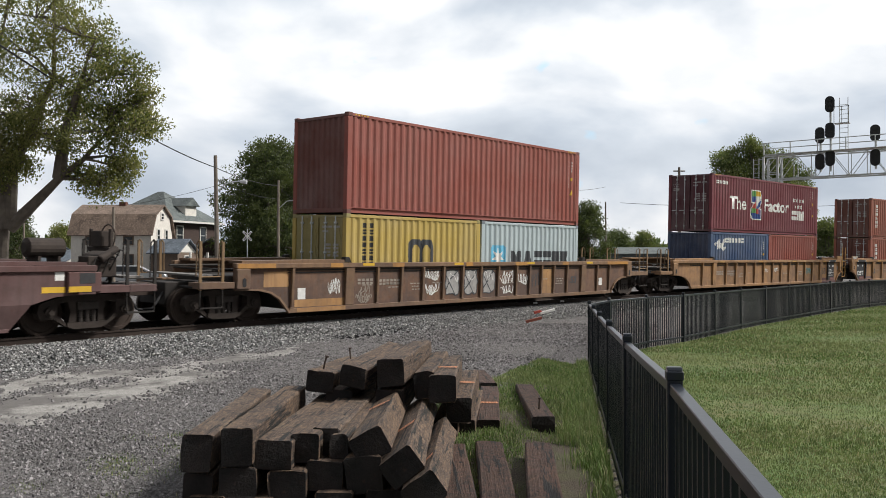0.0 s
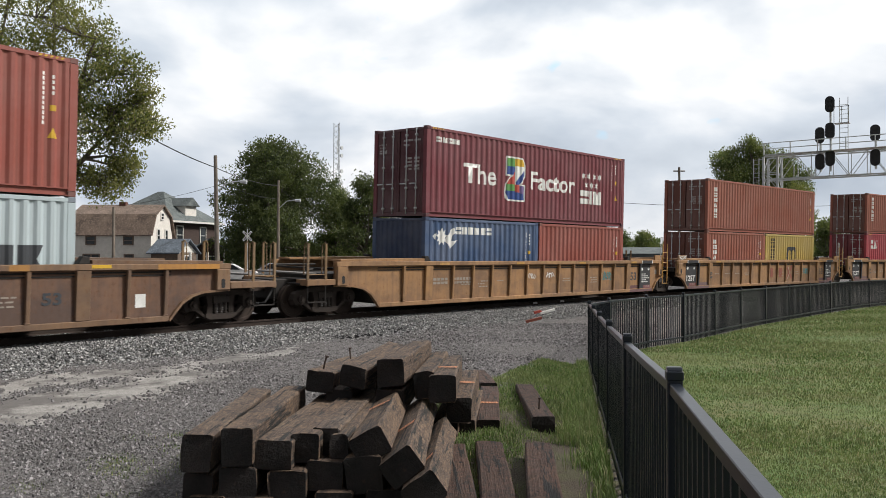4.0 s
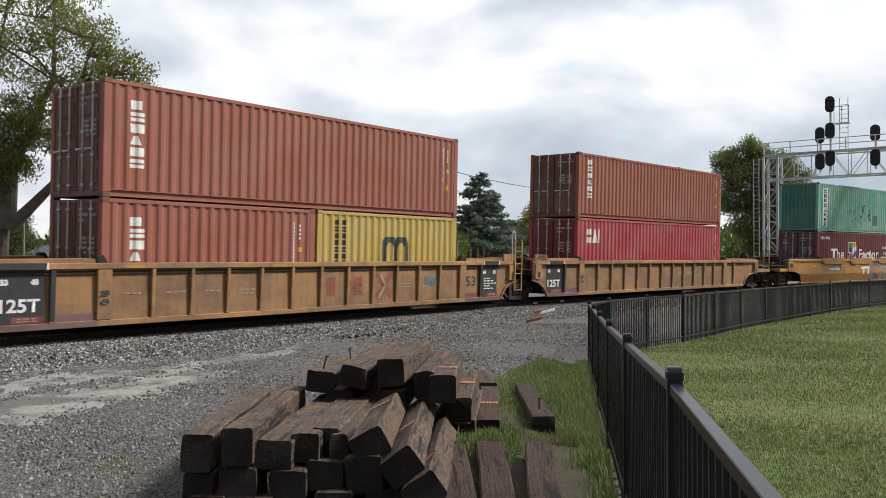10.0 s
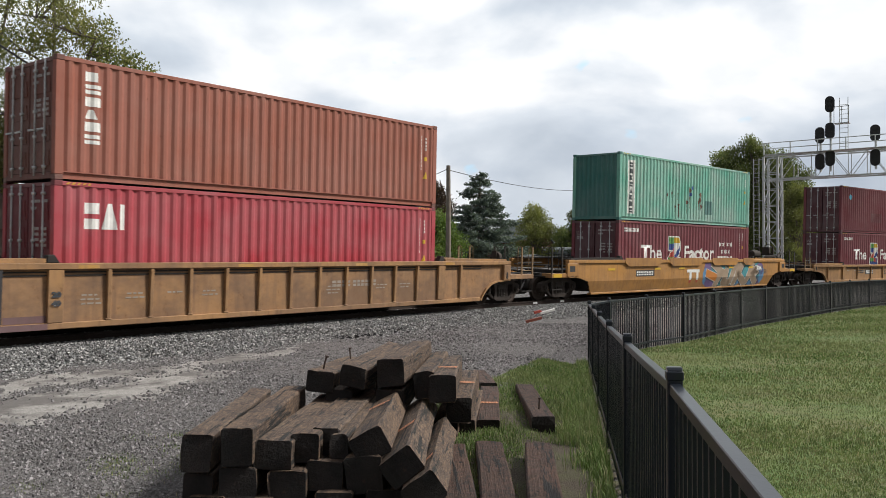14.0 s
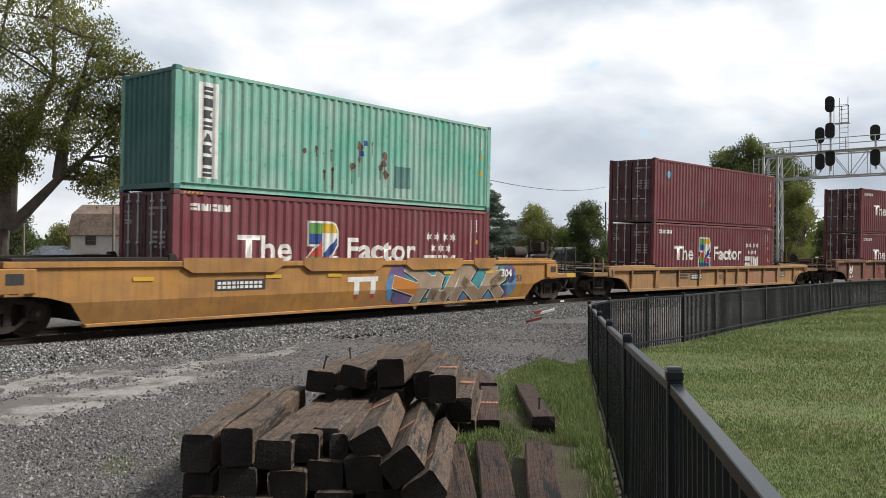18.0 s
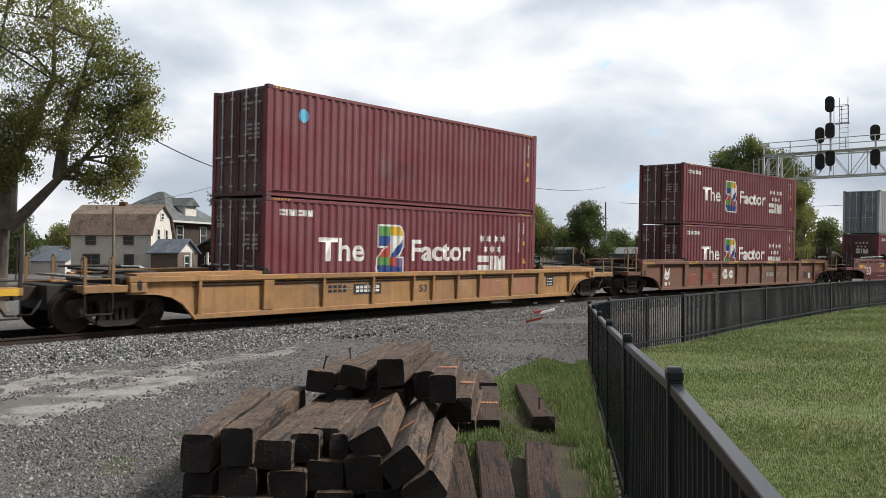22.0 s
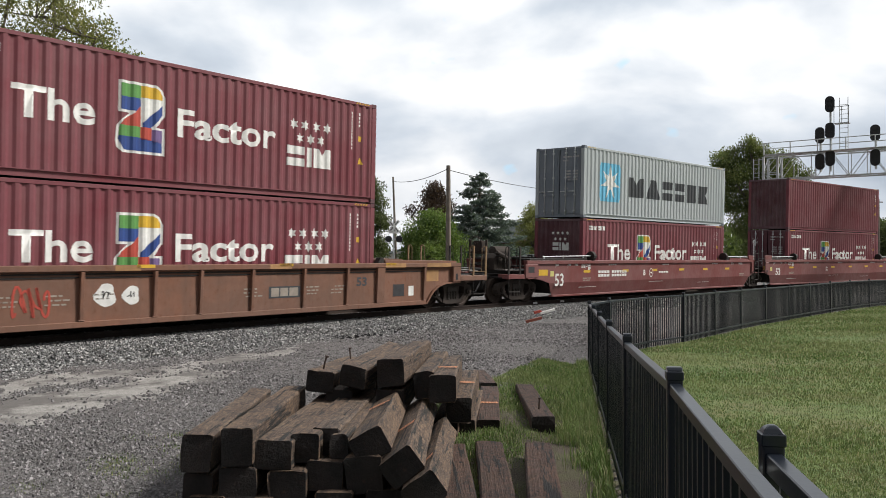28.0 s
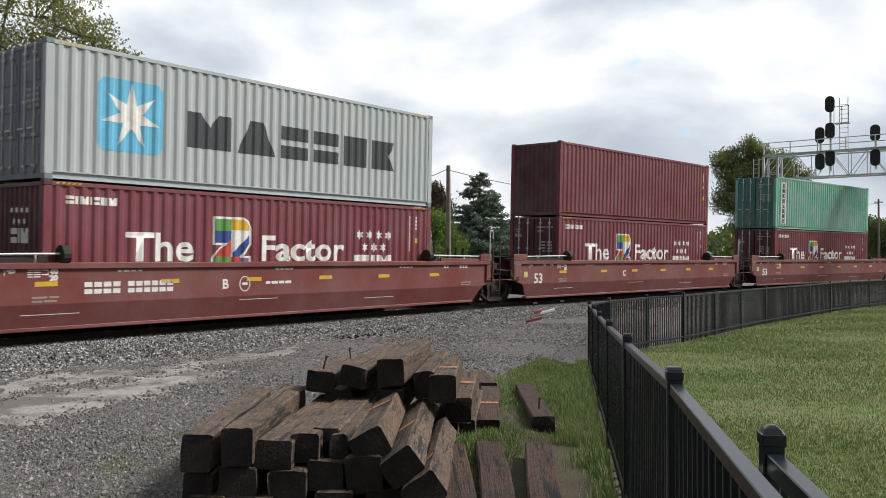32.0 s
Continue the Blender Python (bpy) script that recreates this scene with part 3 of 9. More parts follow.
def islands(bm):
    """The separate flat faces of a marking, each in a bmesh of its own."""
    out = []
    for f in bm.faces:
        q = bmesh.new()
        q.faces.new([q.verts.new(v.co) for v in f.verts])
        out.append(q)
    bm.free()
    return out


def marking(name, key, make, mat, ob, x, label=""):
    if "blocks" in label and "column" not in label:         # each block is a part
        for i, piece in enumerate(cached(("blocks", key, x), lambda: [mesh_from(wrapped(q, x), name, mat) for q in islands(make())])):
            out = share(name, piece, ob, None, "plain block of letter size" if i == 0 else "")
        return out
    me = cached(("mark", key, x), lambda: mesh_from(wrapped(make(), x), name, mat))
    out = share(name, me, ob, None, label)
    return tagged(out, kind="stuff") if "code bars" in label or "column" in label else out


def zim_marks(ob, h):
    """Big white words, a many-coloured Z-shaped emblem, stars and blocks; z counted from the container's floor."""
    z0 = h - 2.896

    def words(s, w, x):
        def make():
            bm = lettering(s, 0.9, w, 0.022)
            bmesh.ops.translate(bm, verts=bm.verts, vec=(0, 0, z0 + 1.23))
            return bm
        marking("lettering", ("word", s, h), make, M["white_mark"], ob, x, "large white painted word")
    words("The", 1.74, -4.27)
    words("Factor", 2.93, -0.55)

    def logo_pieces(dx):
        return [("white_mark", [(0.06, 2.3), (0.95, 2.3), (1.12, 2.22), (1.2, 2.05), (1.2, 1.62), (0.97, 1.34), (1.2, 1.34), (1.2, 0.72), (0.16, 0.72), (0.03, 0.82), (0.0, 1.0), (0.03, 1.3), (0.14, 1.45), (0.34, 1.6), (0.06, 1.6)], 0),
                ("green_mark", [(0.11, 1.95), (0.6, 1.95), (0.6, 2.24), (0.11, 2.24)], 1), ("yellow_mark", [(0.6, 1.98), (1.14, 1.98), (1.14, 2.08), (1.07, 2.18), (0.93, 2.24), (0.6, 2.24)], 1),
                ("cobalt_mark", [(0.11, 1.66), (0.48, 1.66), (0.6, 1.78), (0.6, 1.95), (0.11, 1.95)], 1), ("red_mark", [(0.1, 1.32), (0.6, 1.32), (0.6, 1.78), (0.42, 1.6), (0.18, 1.44)], 1),
                ("cobalt_mark", [(0.64, 1.32), (0.86, 1.32), (1.14, 1.64), (1.14, 1.86), (0.64, 1.42)], 1), ("green_mark", [(0.07, 1.08), (0.6, 1.08), (0.6, 1.32), (0.09, 1.32)], 1),
                ("red_mark", [(0.6, 1.04), (0.88, 1.04), (0.88, 1.32), (0.6, 1.32)], 1), ("violet_mark", [(0.88, 1.0), (1.14, 1.0), (1.14, 1.29), (0.88, 1.29)], 1),
                ("cobalt_mark", [(0.06, 1.0), (0.18, 0.78), (1.14, 0.78), (1.14, 1.0), (0.88, 1.04), (0.6, 1.08), (0.07, 1.08)], 1)]
    for i, (mk, pts, lift) in enumerate(logo_pieces(0)):
        def make():
            bm = bmesh.new()
            poly(bm, [(a, z0 + b) for a, b in pts])
            return bm
        ob2 = marking("emblem_piece", ("logo", i, h), make, M[mk], ob, -2.07)
        ob2.matrix_basis = pose(0, -0.003 * lift, 0)

    def one_star(cx, cz):
        def make():
            bm = bmesh.new()
            star(bm, cx, z0 + cz, 0.15, 0.075, 6)
            return bm
        return make
    for i, (cx, cz) in enumerate([(0.24 + 0.4 * i, 1.96) for i in range(4)] + [(0.46 + 0.38 * i, 1.6) for i in range(3)]):
        marking("star", ("star", i, h), one_star(cx, cz), M["white_mark"], ob, 2.72)

    def stars():
        bm = bmesh.new()
        block_word(bm, [0.6], 0.53, 0.02, z0 + 0.85, style="c")
        rect(bm, 0.72, 0.88, z0 + 0.85, z0 + 1.38)
        block_word(bm, [0.66], 0.53, 0.94, z0 + 0.85, style="v")
        return bm
    marking("emblem", ("stars", h), stars, M["white_mark"], ob, 2.72, "plain white letter-sized blocks")

    def small():
        bm = bmesh.new()
        block_word(bm, [0.17, 0.06, 0.2, 0.03, 0.13, 0.13, 0.2], 0.17, 0, z0 + 2.42, 0.035, "cbvbcbv")
        return bm
    marking("lettering", ("small", h), small, M["white_mark"], ob, -5.62, "small white blocks")

    def codes():
        bm = bmesh.new()
        for k in range(11):
            rect(bm, 0, 0.055, z0 + 2.5 - k * 0.1, z0 + 2.57 - k * 0.1)
        for k in range(4):
            rect(bm, 0.3, 0.36, z0 + 2.5 - k * 0.11, z0 + 2.57 - k * 0.11)
        return bm
    marking("lettering", ("codes", h), codes, M["white_mark"], ob, 5.1, "column of small white code bars")

    def warn_square():
        bm = bmesh.new()
        rect(bm, 0.28, 0.4, z0 + 1.75, z0 + 1.9)
        return bm

    def warn_triangle():
        bm = bmesh.new()
        poly(bm, [(0.26, z0 + 1.1), (0.46, z0 + 1.1), (0.36, z0 + 1.3)])
        return bm
    marking("height_label", ("warn_square", h), warn_square, M["yellow_mark"], ob, 5.1, "small yellow height label")
    marking("warning_label", ("warn_triangle", h), warn_triangle, M["yellow_mark"], ob, 5.1, "small yellow warning triangle")


def container(colour, end_colour, length=12.192, height=2.896, doors=True, marks=None, label="", door_marks=True):
    ob = new("shipping_container")
    tagged(ob, label, "container", "containers on the train")
    # mat2 carries the shade of the end faces in its paint
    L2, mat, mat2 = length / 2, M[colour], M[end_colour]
    wall = cached(("wall", length, height, colour), lambda: corr_wall(-L2 + 0.1, L2 - 0.1, 0.18, height - 0.09, mat))
    share("side_wall", wall, ob)
    share("side_wall", wall, ob, pose(0, 0, 0, 0, 0, 180))

    def b(name, key, dims, m, bev=0.006):
        def make():
            bm = bmesh.new()
            for d in dims:
                box(bm, *d)
            return mesh_from(bm, name, m, False, bev)
        return cached((name, key, length, height, m.name), make)
    rail_lo = b("bottom_rail", 0, [(-L2 + 0.17, L2 - 0.17, -CW + 0.05, -CW + 0.06, 0.03, 0.165), (-L2 + 0.17, L2 - 0.17, -CW + 0.004, -CW + 0.06, 0.165, 0.185), (-L2 + 0.17, L2 - 0.17, -CW + 0.004, -CW + 0.06, 0.024, 0.04)], mat, 0)
    rail_hi = b("top_rail", 0, [(-L2 + 0.17, L2 - 0.17, -CW + 0.004, -CW + 0.07, height - 0.11, height - 0.022)], mat)
    for m in (None, pose(0, 0, 0, 0, 0, 180)):
        share("bottom_rail", rail_lo, ob, m)
        share("top_rail", rail_hi, ob, m)
    post = b("corner_post", 0, [(-0.09, 0.09, -0.08, 0.08, 0.12, height - 0.12)], mat)
    cast = b("corner_casting", 0, [(-0.09, 0.09, -0.082, 0.082, 0.0, 0.118)], M["steel_dark"] if colour == "none" else mat2, 0.012)
    for sx in (-1, 1):
        for sy in (-1, 1):
            share("corner_post", post, ob, pose(sx * (L2 - 0.09), sy * (CW - 0.082), 0))
            for z in (0, height - 0.118):
                share("corner_casting", cast, ob, pose(sx * (L2 - 0.09), sy * (CW - 0.082), z))
    share("roof", b("roof", 0, [(-L2 + 0.1, L2 - 0.1, -CW + 0.07, CW - 0.07, height - 0.085, height - 0.05)], mat, 0), ob)
    share("floor", b("floor", 0, [(-L2 + 0.1, L2 - 0.1, -CW + 0.09, CW - 0.09, 0.03, 0.15)], M["under"], 0), ob)
    for sx in (-1, 1):
        is_door = doors and sx < 0
        x = sx * (L2 - 0.05)
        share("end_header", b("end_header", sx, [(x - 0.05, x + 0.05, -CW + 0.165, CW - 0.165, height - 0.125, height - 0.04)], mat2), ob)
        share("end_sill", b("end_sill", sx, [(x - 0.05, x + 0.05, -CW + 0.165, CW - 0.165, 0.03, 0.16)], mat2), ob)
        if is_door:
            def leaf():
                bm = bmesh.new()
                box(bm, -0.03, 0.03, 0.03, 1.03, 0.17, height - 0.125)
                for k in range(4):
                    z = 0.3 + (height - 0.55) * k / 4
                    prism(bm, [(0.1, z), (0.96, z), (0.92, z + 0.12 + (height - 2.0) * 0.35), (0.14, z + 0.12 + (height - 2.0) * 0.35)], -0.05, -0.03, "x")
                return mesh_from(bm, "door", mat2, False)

            def rods():
                bm = bmesh.new()
                tube(bm, [(-0.075, 0.0, 0.1), (-0.075, 0.0, height - 0.07)], 0.019, 8)
                for z in (0.25, 0.9, height * 0.55, height - 0.3):
                    box(bm, -0.1, -0.04, -0.045, 0.045, z, z + 0.06)
                box(bm, -0.11, -0.08, -0.02, 0.26, 1.05, 1.09)
                return mesh_from(bm, "lock_rod", M["galv"], True)

            def codes():
                bm = bmesh.new()
                for n, w, z, y0 in ((4, 0.055, 0.84, 0.12), (6, 0.055, 0.84, 0.46), (4, 0.05, 0.79, 0.62), (4, 0.045, 0.64, 0.16), (4, 0.045, 0.6, 0.16), (3, 0.045, 0.56, 0.16), (4, 0.045, 0.52, 0.16), (3, 0.055, 0.64, 0.5), (3, 0.055, 0.6, 0.5), (3, 0.055, 0.56, 0.5), (2, 0.055, 0.52, 0.5), (3, 0.05, 0.4, 0.62)):
                    for k in range(n):
                        box(bm, -0.056, -0.052, y0 + k * (w + 0.016), y0 + k * (w + 0.016) + w, height * z, height * z + 0.062)
                return mesh_from(bm, "code_panel", M["door_mark"], False)

            def door_stars():
                bm = bmesh.new()
                for i in range(4):
                    star(bm, 0.1 * i, 0.3, 0.036, 0.018, 6)
                for i in range(3):
                    star(bm, 0.05 + 0.1 * i, 0.2, 0.036, 0.018, 6)
                block_word(bm, [0.12, 0.03, 0.12], 0.12, 0, 0, 0.03, "cbv")
                for v in bm.verts:
                    v.co = (-0.054, -v.co.x, v.co.z)
                return mesh_from(bm, "emblem", M["door_mark"])
            lm = cached(("door", height, end_colour), leaf)
            rm = cached(("lock_rod", height), rods)
            for side in (0, 1):
                d = share("door", lm, ob, pose(x, 0, 0) if side == 0 else pose(x, -1.06, 0))
                for ry in (0.28, 0.72):
                    share("lock_rod", rm, d, pose(0, ry, 0), "grey steel lock rod")
                if side == 0 and marks is zim_marks:
                    share("emblem", cached("door_stars", door_stars), d, pose(0, 0.93, height * 0.72), "small pale stars over blocks")
                if side == 1 and door_marks:
                    tagged(share("code_panel", cached(("codes", height), codes), d, pose(0, 0.0, 0), "pale code bars"), kind="stuff")
        else:
            def endwall():
                bm = bmesh.new()
                ys, n = [], 9
                pts = []
                for k in range(n):
                    y0, p = -CW + 0.165 + k * (2 * CW - 0.33) / n, (2 * CW - 0.33) / n
                    pts += [(y0, 0), (y0 + p * 0.3, 0), (y0 + p * 0.5, 0.045), (y0 + p * 0.8, 0.045)]
                pts.append((CW - 0.165, 0))
                lo = [bm.verts.new((-sx * d, y, 0.16)) for y, d in pts]
                hi = [bm.verts.new((-sx * d, y, height - 0.115)) for y, d in pts]
                for i in range(len(pts) - 1):
                    bm.faces.new((lo[i], lo[i + 1], hi[i + 1], hi[i]))
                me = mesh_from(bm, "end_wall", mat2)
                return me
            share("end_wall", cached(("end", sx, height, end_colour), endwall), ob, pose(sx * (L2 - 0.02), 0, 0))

    def hazard():
        bm = bmesh.new()
        for k in range(5):
            poly(bm, [(0.06 * k * 1.9, 0), (0.06 * k * 1.9 + 0.05, 0), (0.06 * k * 1.9 + 0.09, 0.045), (0.06 * k * 1.9 + 0.04, 0.045)], -CW - 0.003)
        return mesh_from(bm, "hazard_stripe", M["yellow_mark"])
    if height > 2.7:
        hz = cached("hazard", hazard)
        for x in (-L2 + 0.25, L2 - 0.85):
            share("hazard_stripe", hz, ob, pose(x, 0, height - 0.08))
    if label.endswith("starred corrugated end"):
        def stars_end():
            bm = bmesh.new()
            for i in range(4):
                star(bm, -0.36 + 0.24 * i, height - 0.62, 0.085, 0.042, 6)
            for i in range(3):
                star(bm, -0.24 + 0.24 * i, height - 0.86, 0.085, 0.042, 6)
            block_word(bm, [0.3, 0.07, 0.34], 0.32, -0.38, height - 1.32, 0.05, "cbv")
            for v in bm.verts:
                v.co = (0, -v.co.x, v.co.z)
            return mesh_from(bm, "emblem", M["white_mark"])
        share("emblem", cached("stars_end", stars_end), ob, pose(-L2 + 0.008, -0.1, 0), "small white stars over blocks")
    if marks:
        marks(ob, height)
    return ob


def maersk_marks(big):
    def add(ob, h):
        if big:
            z, x, a = 0.72, -4.98, 1.58
        else:
            z, x, a = 0.92, 0.6 - 3.09, 0.84

        def sq():
            bm = bmesh.new()
            c = 0.09 * a
            poly(bm, [(c, z), (a - c, z), (a, z + c), (a, z + a - c), (a - c, z + a), (c, z + a), (0, z + a - c), (0, z + c)])
            return bm

        def st():
            bm = bmesh.new()
            star(bm, a / 2, z + a / 2, a * 0.46, a * 0.17, 7)
            return bm

        def wd():
            bm = bmesh.new()
            hh = 0.84 if big else 0.56
            k = 1.0 if big else 0.52
            block_word(bm, [1.25 * k, 1.2 * k, 0.95 * k, 0.95 * k, 0.95 * k, 1.0 * k], hh, 0, z + (a - hh) * 0.5 * (0.75 if big else 0.7), 0.17 * k, "vaccbr")
            return bm
        marking("emblem", ("msq", big), sq, M["blue_mark"], ob, x, "light blue square")
        marking("emblem", ("mst", big), st, M["white_mark"], ob, x, "white seven-pointed star").matrix_basis = pose(0, -0.003, 0)
        marking("lettering", ("mwd", big), wd, M["dark_grey_mark"], ob, x + a + (0.62 if big else 0.3), "charcoal letter-sized blocks")
    return add


def column_marks(n, x, ztop, step, h, w, mat, key):
    def add(ob, hh):
        def make():
            bm = bmesh.new()
            for k in range(n):
                z = ztop - k * step
                block_word(bm, [w * 0.85 if k % 3 else w * 0.65], h * 0.9, 0, z - h, 0, "bcba"[k % 4])
            return bm
        marking("lettering", key, make, mat, ob, x, "column of white letter-sized blocks")
        code_marks(ob, hh)
    return add


def code_marks(ob, h):
    L2 = 6.096 if any(c.name.startswith("side_wall") and max(v.co.x for v in c.data.vertices) > 4 for c in ob.children) else 3.029

    def codes():
        bm = bmesh.new()
        for k in range(11):
            rect(bm, 0, 0.05, h - 0.45 - k * 0.1, h - 0.38 - k * 0.1)
        for k in range(4):
            rect(bm, 0.2, 0.25, h - 0.5 - k * 0.11, h - 0.43 - k * 0.11)
        return bm
    marking("lettering", ("ccodes", h, L2), codes, M["white_mark"], ob, L2 - 0.75, "column of small white code bars")

    def square():
        bm = bmesh.new()
        rect(bm, 0.17, 0.29, h - 1.16, h - 1.04)
        return bm

    def triangle():
        bm = bmesh.new()
        poly(bm, [(0.13, h - 1.72), (0.33, h - 1.72), (0.23, h - 1.5)])
        return bm
    marking("height_label", ("hlabel", h, L2), square, M["yellow_mark"], ob, L2 - 0.75, "small yellow height label")
    marking("warning_label", ("wlabel", h, L2), triangle, M["yellow_mark"], ob, L2 - 0.75, "small yellow warning triangle")


def cai_marks(ob, h):
    def make():
        bm = bmesh.new()
        block_word(bm, [0.34, 0.36, 0.12], 0.56, 0, h - 1.0, 0.05, "cab")
        return bm
    marking("emblem", "cai", make, M["white_mark"], ob, -5.44, "white letter-sized blocks")
    code_marks(ob, h)


def cronos_marks(ob, h):
    def horse():
        bm = bmesh.new()
        star(bm, 0.42, h - 0.62, 0.3, 0.17, 9)
        poly(bm, [(0.55, h - 0.75), (0.85, h - 0.4), (1.0, h - 0.3), (1.1, h - 0.45), (0.95, h - 0.55), (0.9, h - 0.75), (1.2, h - 0.72), (1.0, h - 0.86), (0.85, h - 1.0), (0.7, h - 0.84)])
        poly(bm, [(0.0, h - 0.6), (0.15, h - 0.5), (0.12, h - 0.72)])
        return bm

    def word():
        bm = bmesh.new()
        block_word(bm, [0.26] * 6, 0.24, 0, h - 0.52, 0.055, "cbbvbc")
        return bm
    marking("emblem", "horse", horse, M["white_mark"], ob, 0.35 - 3.0, "white rearing animal emblem as a plain shape")
    marking("lettering", "cronos", word, M["white_mark"], ob, 1.46 - 3.0, "row of white letter-sized blocks")
    code_marks(ob, h)


def msc_marks(ob, h):
    def arch():
        bm = bmesh.new()
        for k in range(2):
            x = 0.5 * k
            poly(bm, [(x, 0.95), (x + 0.17, 0.95), (x + 0.17, 1.6), (x + 0.25, 1.73), (x + 0.4, 1.73), (x + 0.5, 1.6), (x + 0.5, 0.95), (x + 0.67, 0.95), (x + 0.67, 1.7), (x + 0.52, 1.9), (x + 0.15, 1.9), (x, 1.76)])
        return bm

    def col():
        bm = bmesh.new()
        for j, x in ((10, 0), (7, 0.28)):
            for k in range(j):
                block_word(bm, [0.12], 0.14, x, 2.2 - k * 0.19, 0, "bcb"[k % 3])
        return bm
    marking("emblem", "arch", arch, M["dark_grey_mark"], ob, -0.45, "black double arch emblem")
    marking("lettering", "msc_col", col, M["black_mark"], ob, -2.35, "columns of small black bars")


def panel_column(ob, h):
    def pan():
        bm = bmesh.new()
        rect(bm, 0, 0.55, 0.3, 2.6)
        return bm

    def col():
        bm = bmesh.new()
        for k in range(8):
            z = 2.5 - k * 0.28
            block_word(bm, [0.26], 0.2, 0.14, z - 0.2, 0, "cbrcarbc"[k])
        return bm
    marking("panel", "pan", pan, M["white_mark"], ob, -5.45, "worn white lettering panel")
    marking("lettering", "pan_col", col, M["dark_grey_mark"], ob, -5.45, "column of dark letter-sized blocks").matrix_basis = pose(0, -0.003, 0)
    code_marks(ob, h)


def rust_patches(ob, h):
    panel_column(ob, h)

    def patches(seed, n, big):
        def make():
            rng = random.Random(seed)
            bm = bmesh.new()
            for k in range(n):
                x, z, r = rng.uniform(0, 3.3), 0.75 + rng.random() ** 1.5 * 1.3, rng.uniform(0.05, big)
                pts = [(x + r * (0.6 + 0.6 * rng.random()) * math.cos(a), z + r * (0.6 + 0.7 * rng.random()) * math.sin(a)) for a in (2 * math.pi * i / 9 for i in range(9))]
                poly(bm, pts)
                if rng.random() < 0.7:
                    rect(bm, x - 0.015, x + 0.02, z - rng.uniform(0.2, 0.7), z)
            return bm
        return make
    tagged(marking("rust_patch", "rust_a", patches(5, 13, 0.16), M["car_rust"], ob, -2.2, "rust patches with streaks"), kind="stuff")

    def dark():
        bm = bmesh.new()
        rect(bm, 0, 0.7, 0.5, 1.15)
        return bm

    def blue(x, z):
        def make():
            bm = bmesh.new()
            poly(bm, [(x, z), (x + 0.2, z + 0.03), (x + 0.16, z + 0.18), (x - 0.02, z + 0.15)])
            return bm
        return make
    marking("patch", "teal_patch", dark, M["green_dark"], ob, 1.35, "dark green repair patch")
    for x, z in ((0, 1.3), (0.18, 1.62)):
        marking("patch", ("blue_patch", z), blue(x, z), M["cobalt_mark"], ob, -0.15, "blue tape patch")


def globe_marks(ob, h):
    def make():
        bm = bmesh.new()
        poly(bm, [(0.17 + 0.17 * math.cos(a), h - 0.68 + 0.19 * math.sin(a)) for a in (2 * math.pi * k / 16 for k in range(16))])
        return bm

    def ghost():
        bm = bmesh.new()
        rect(bm, 0, 1.55, 0.72, 1.3)
        return bm
    marking("emblem", "globe", make, M["blue_mark"], ob, -5.05, "light blue round emblem")
    marking("patch", "ghost", ghost, M["ghost"], ob, -2.0, "darker overpainted patch")
    code_marks(ob, h)


# ---------- well cars ----------
WHEEL_R = 0.457
TRAIN = []      # (thing, place along the train, height above rail, shift along the car)
WHEELS = []     # (wheelset, axle place)


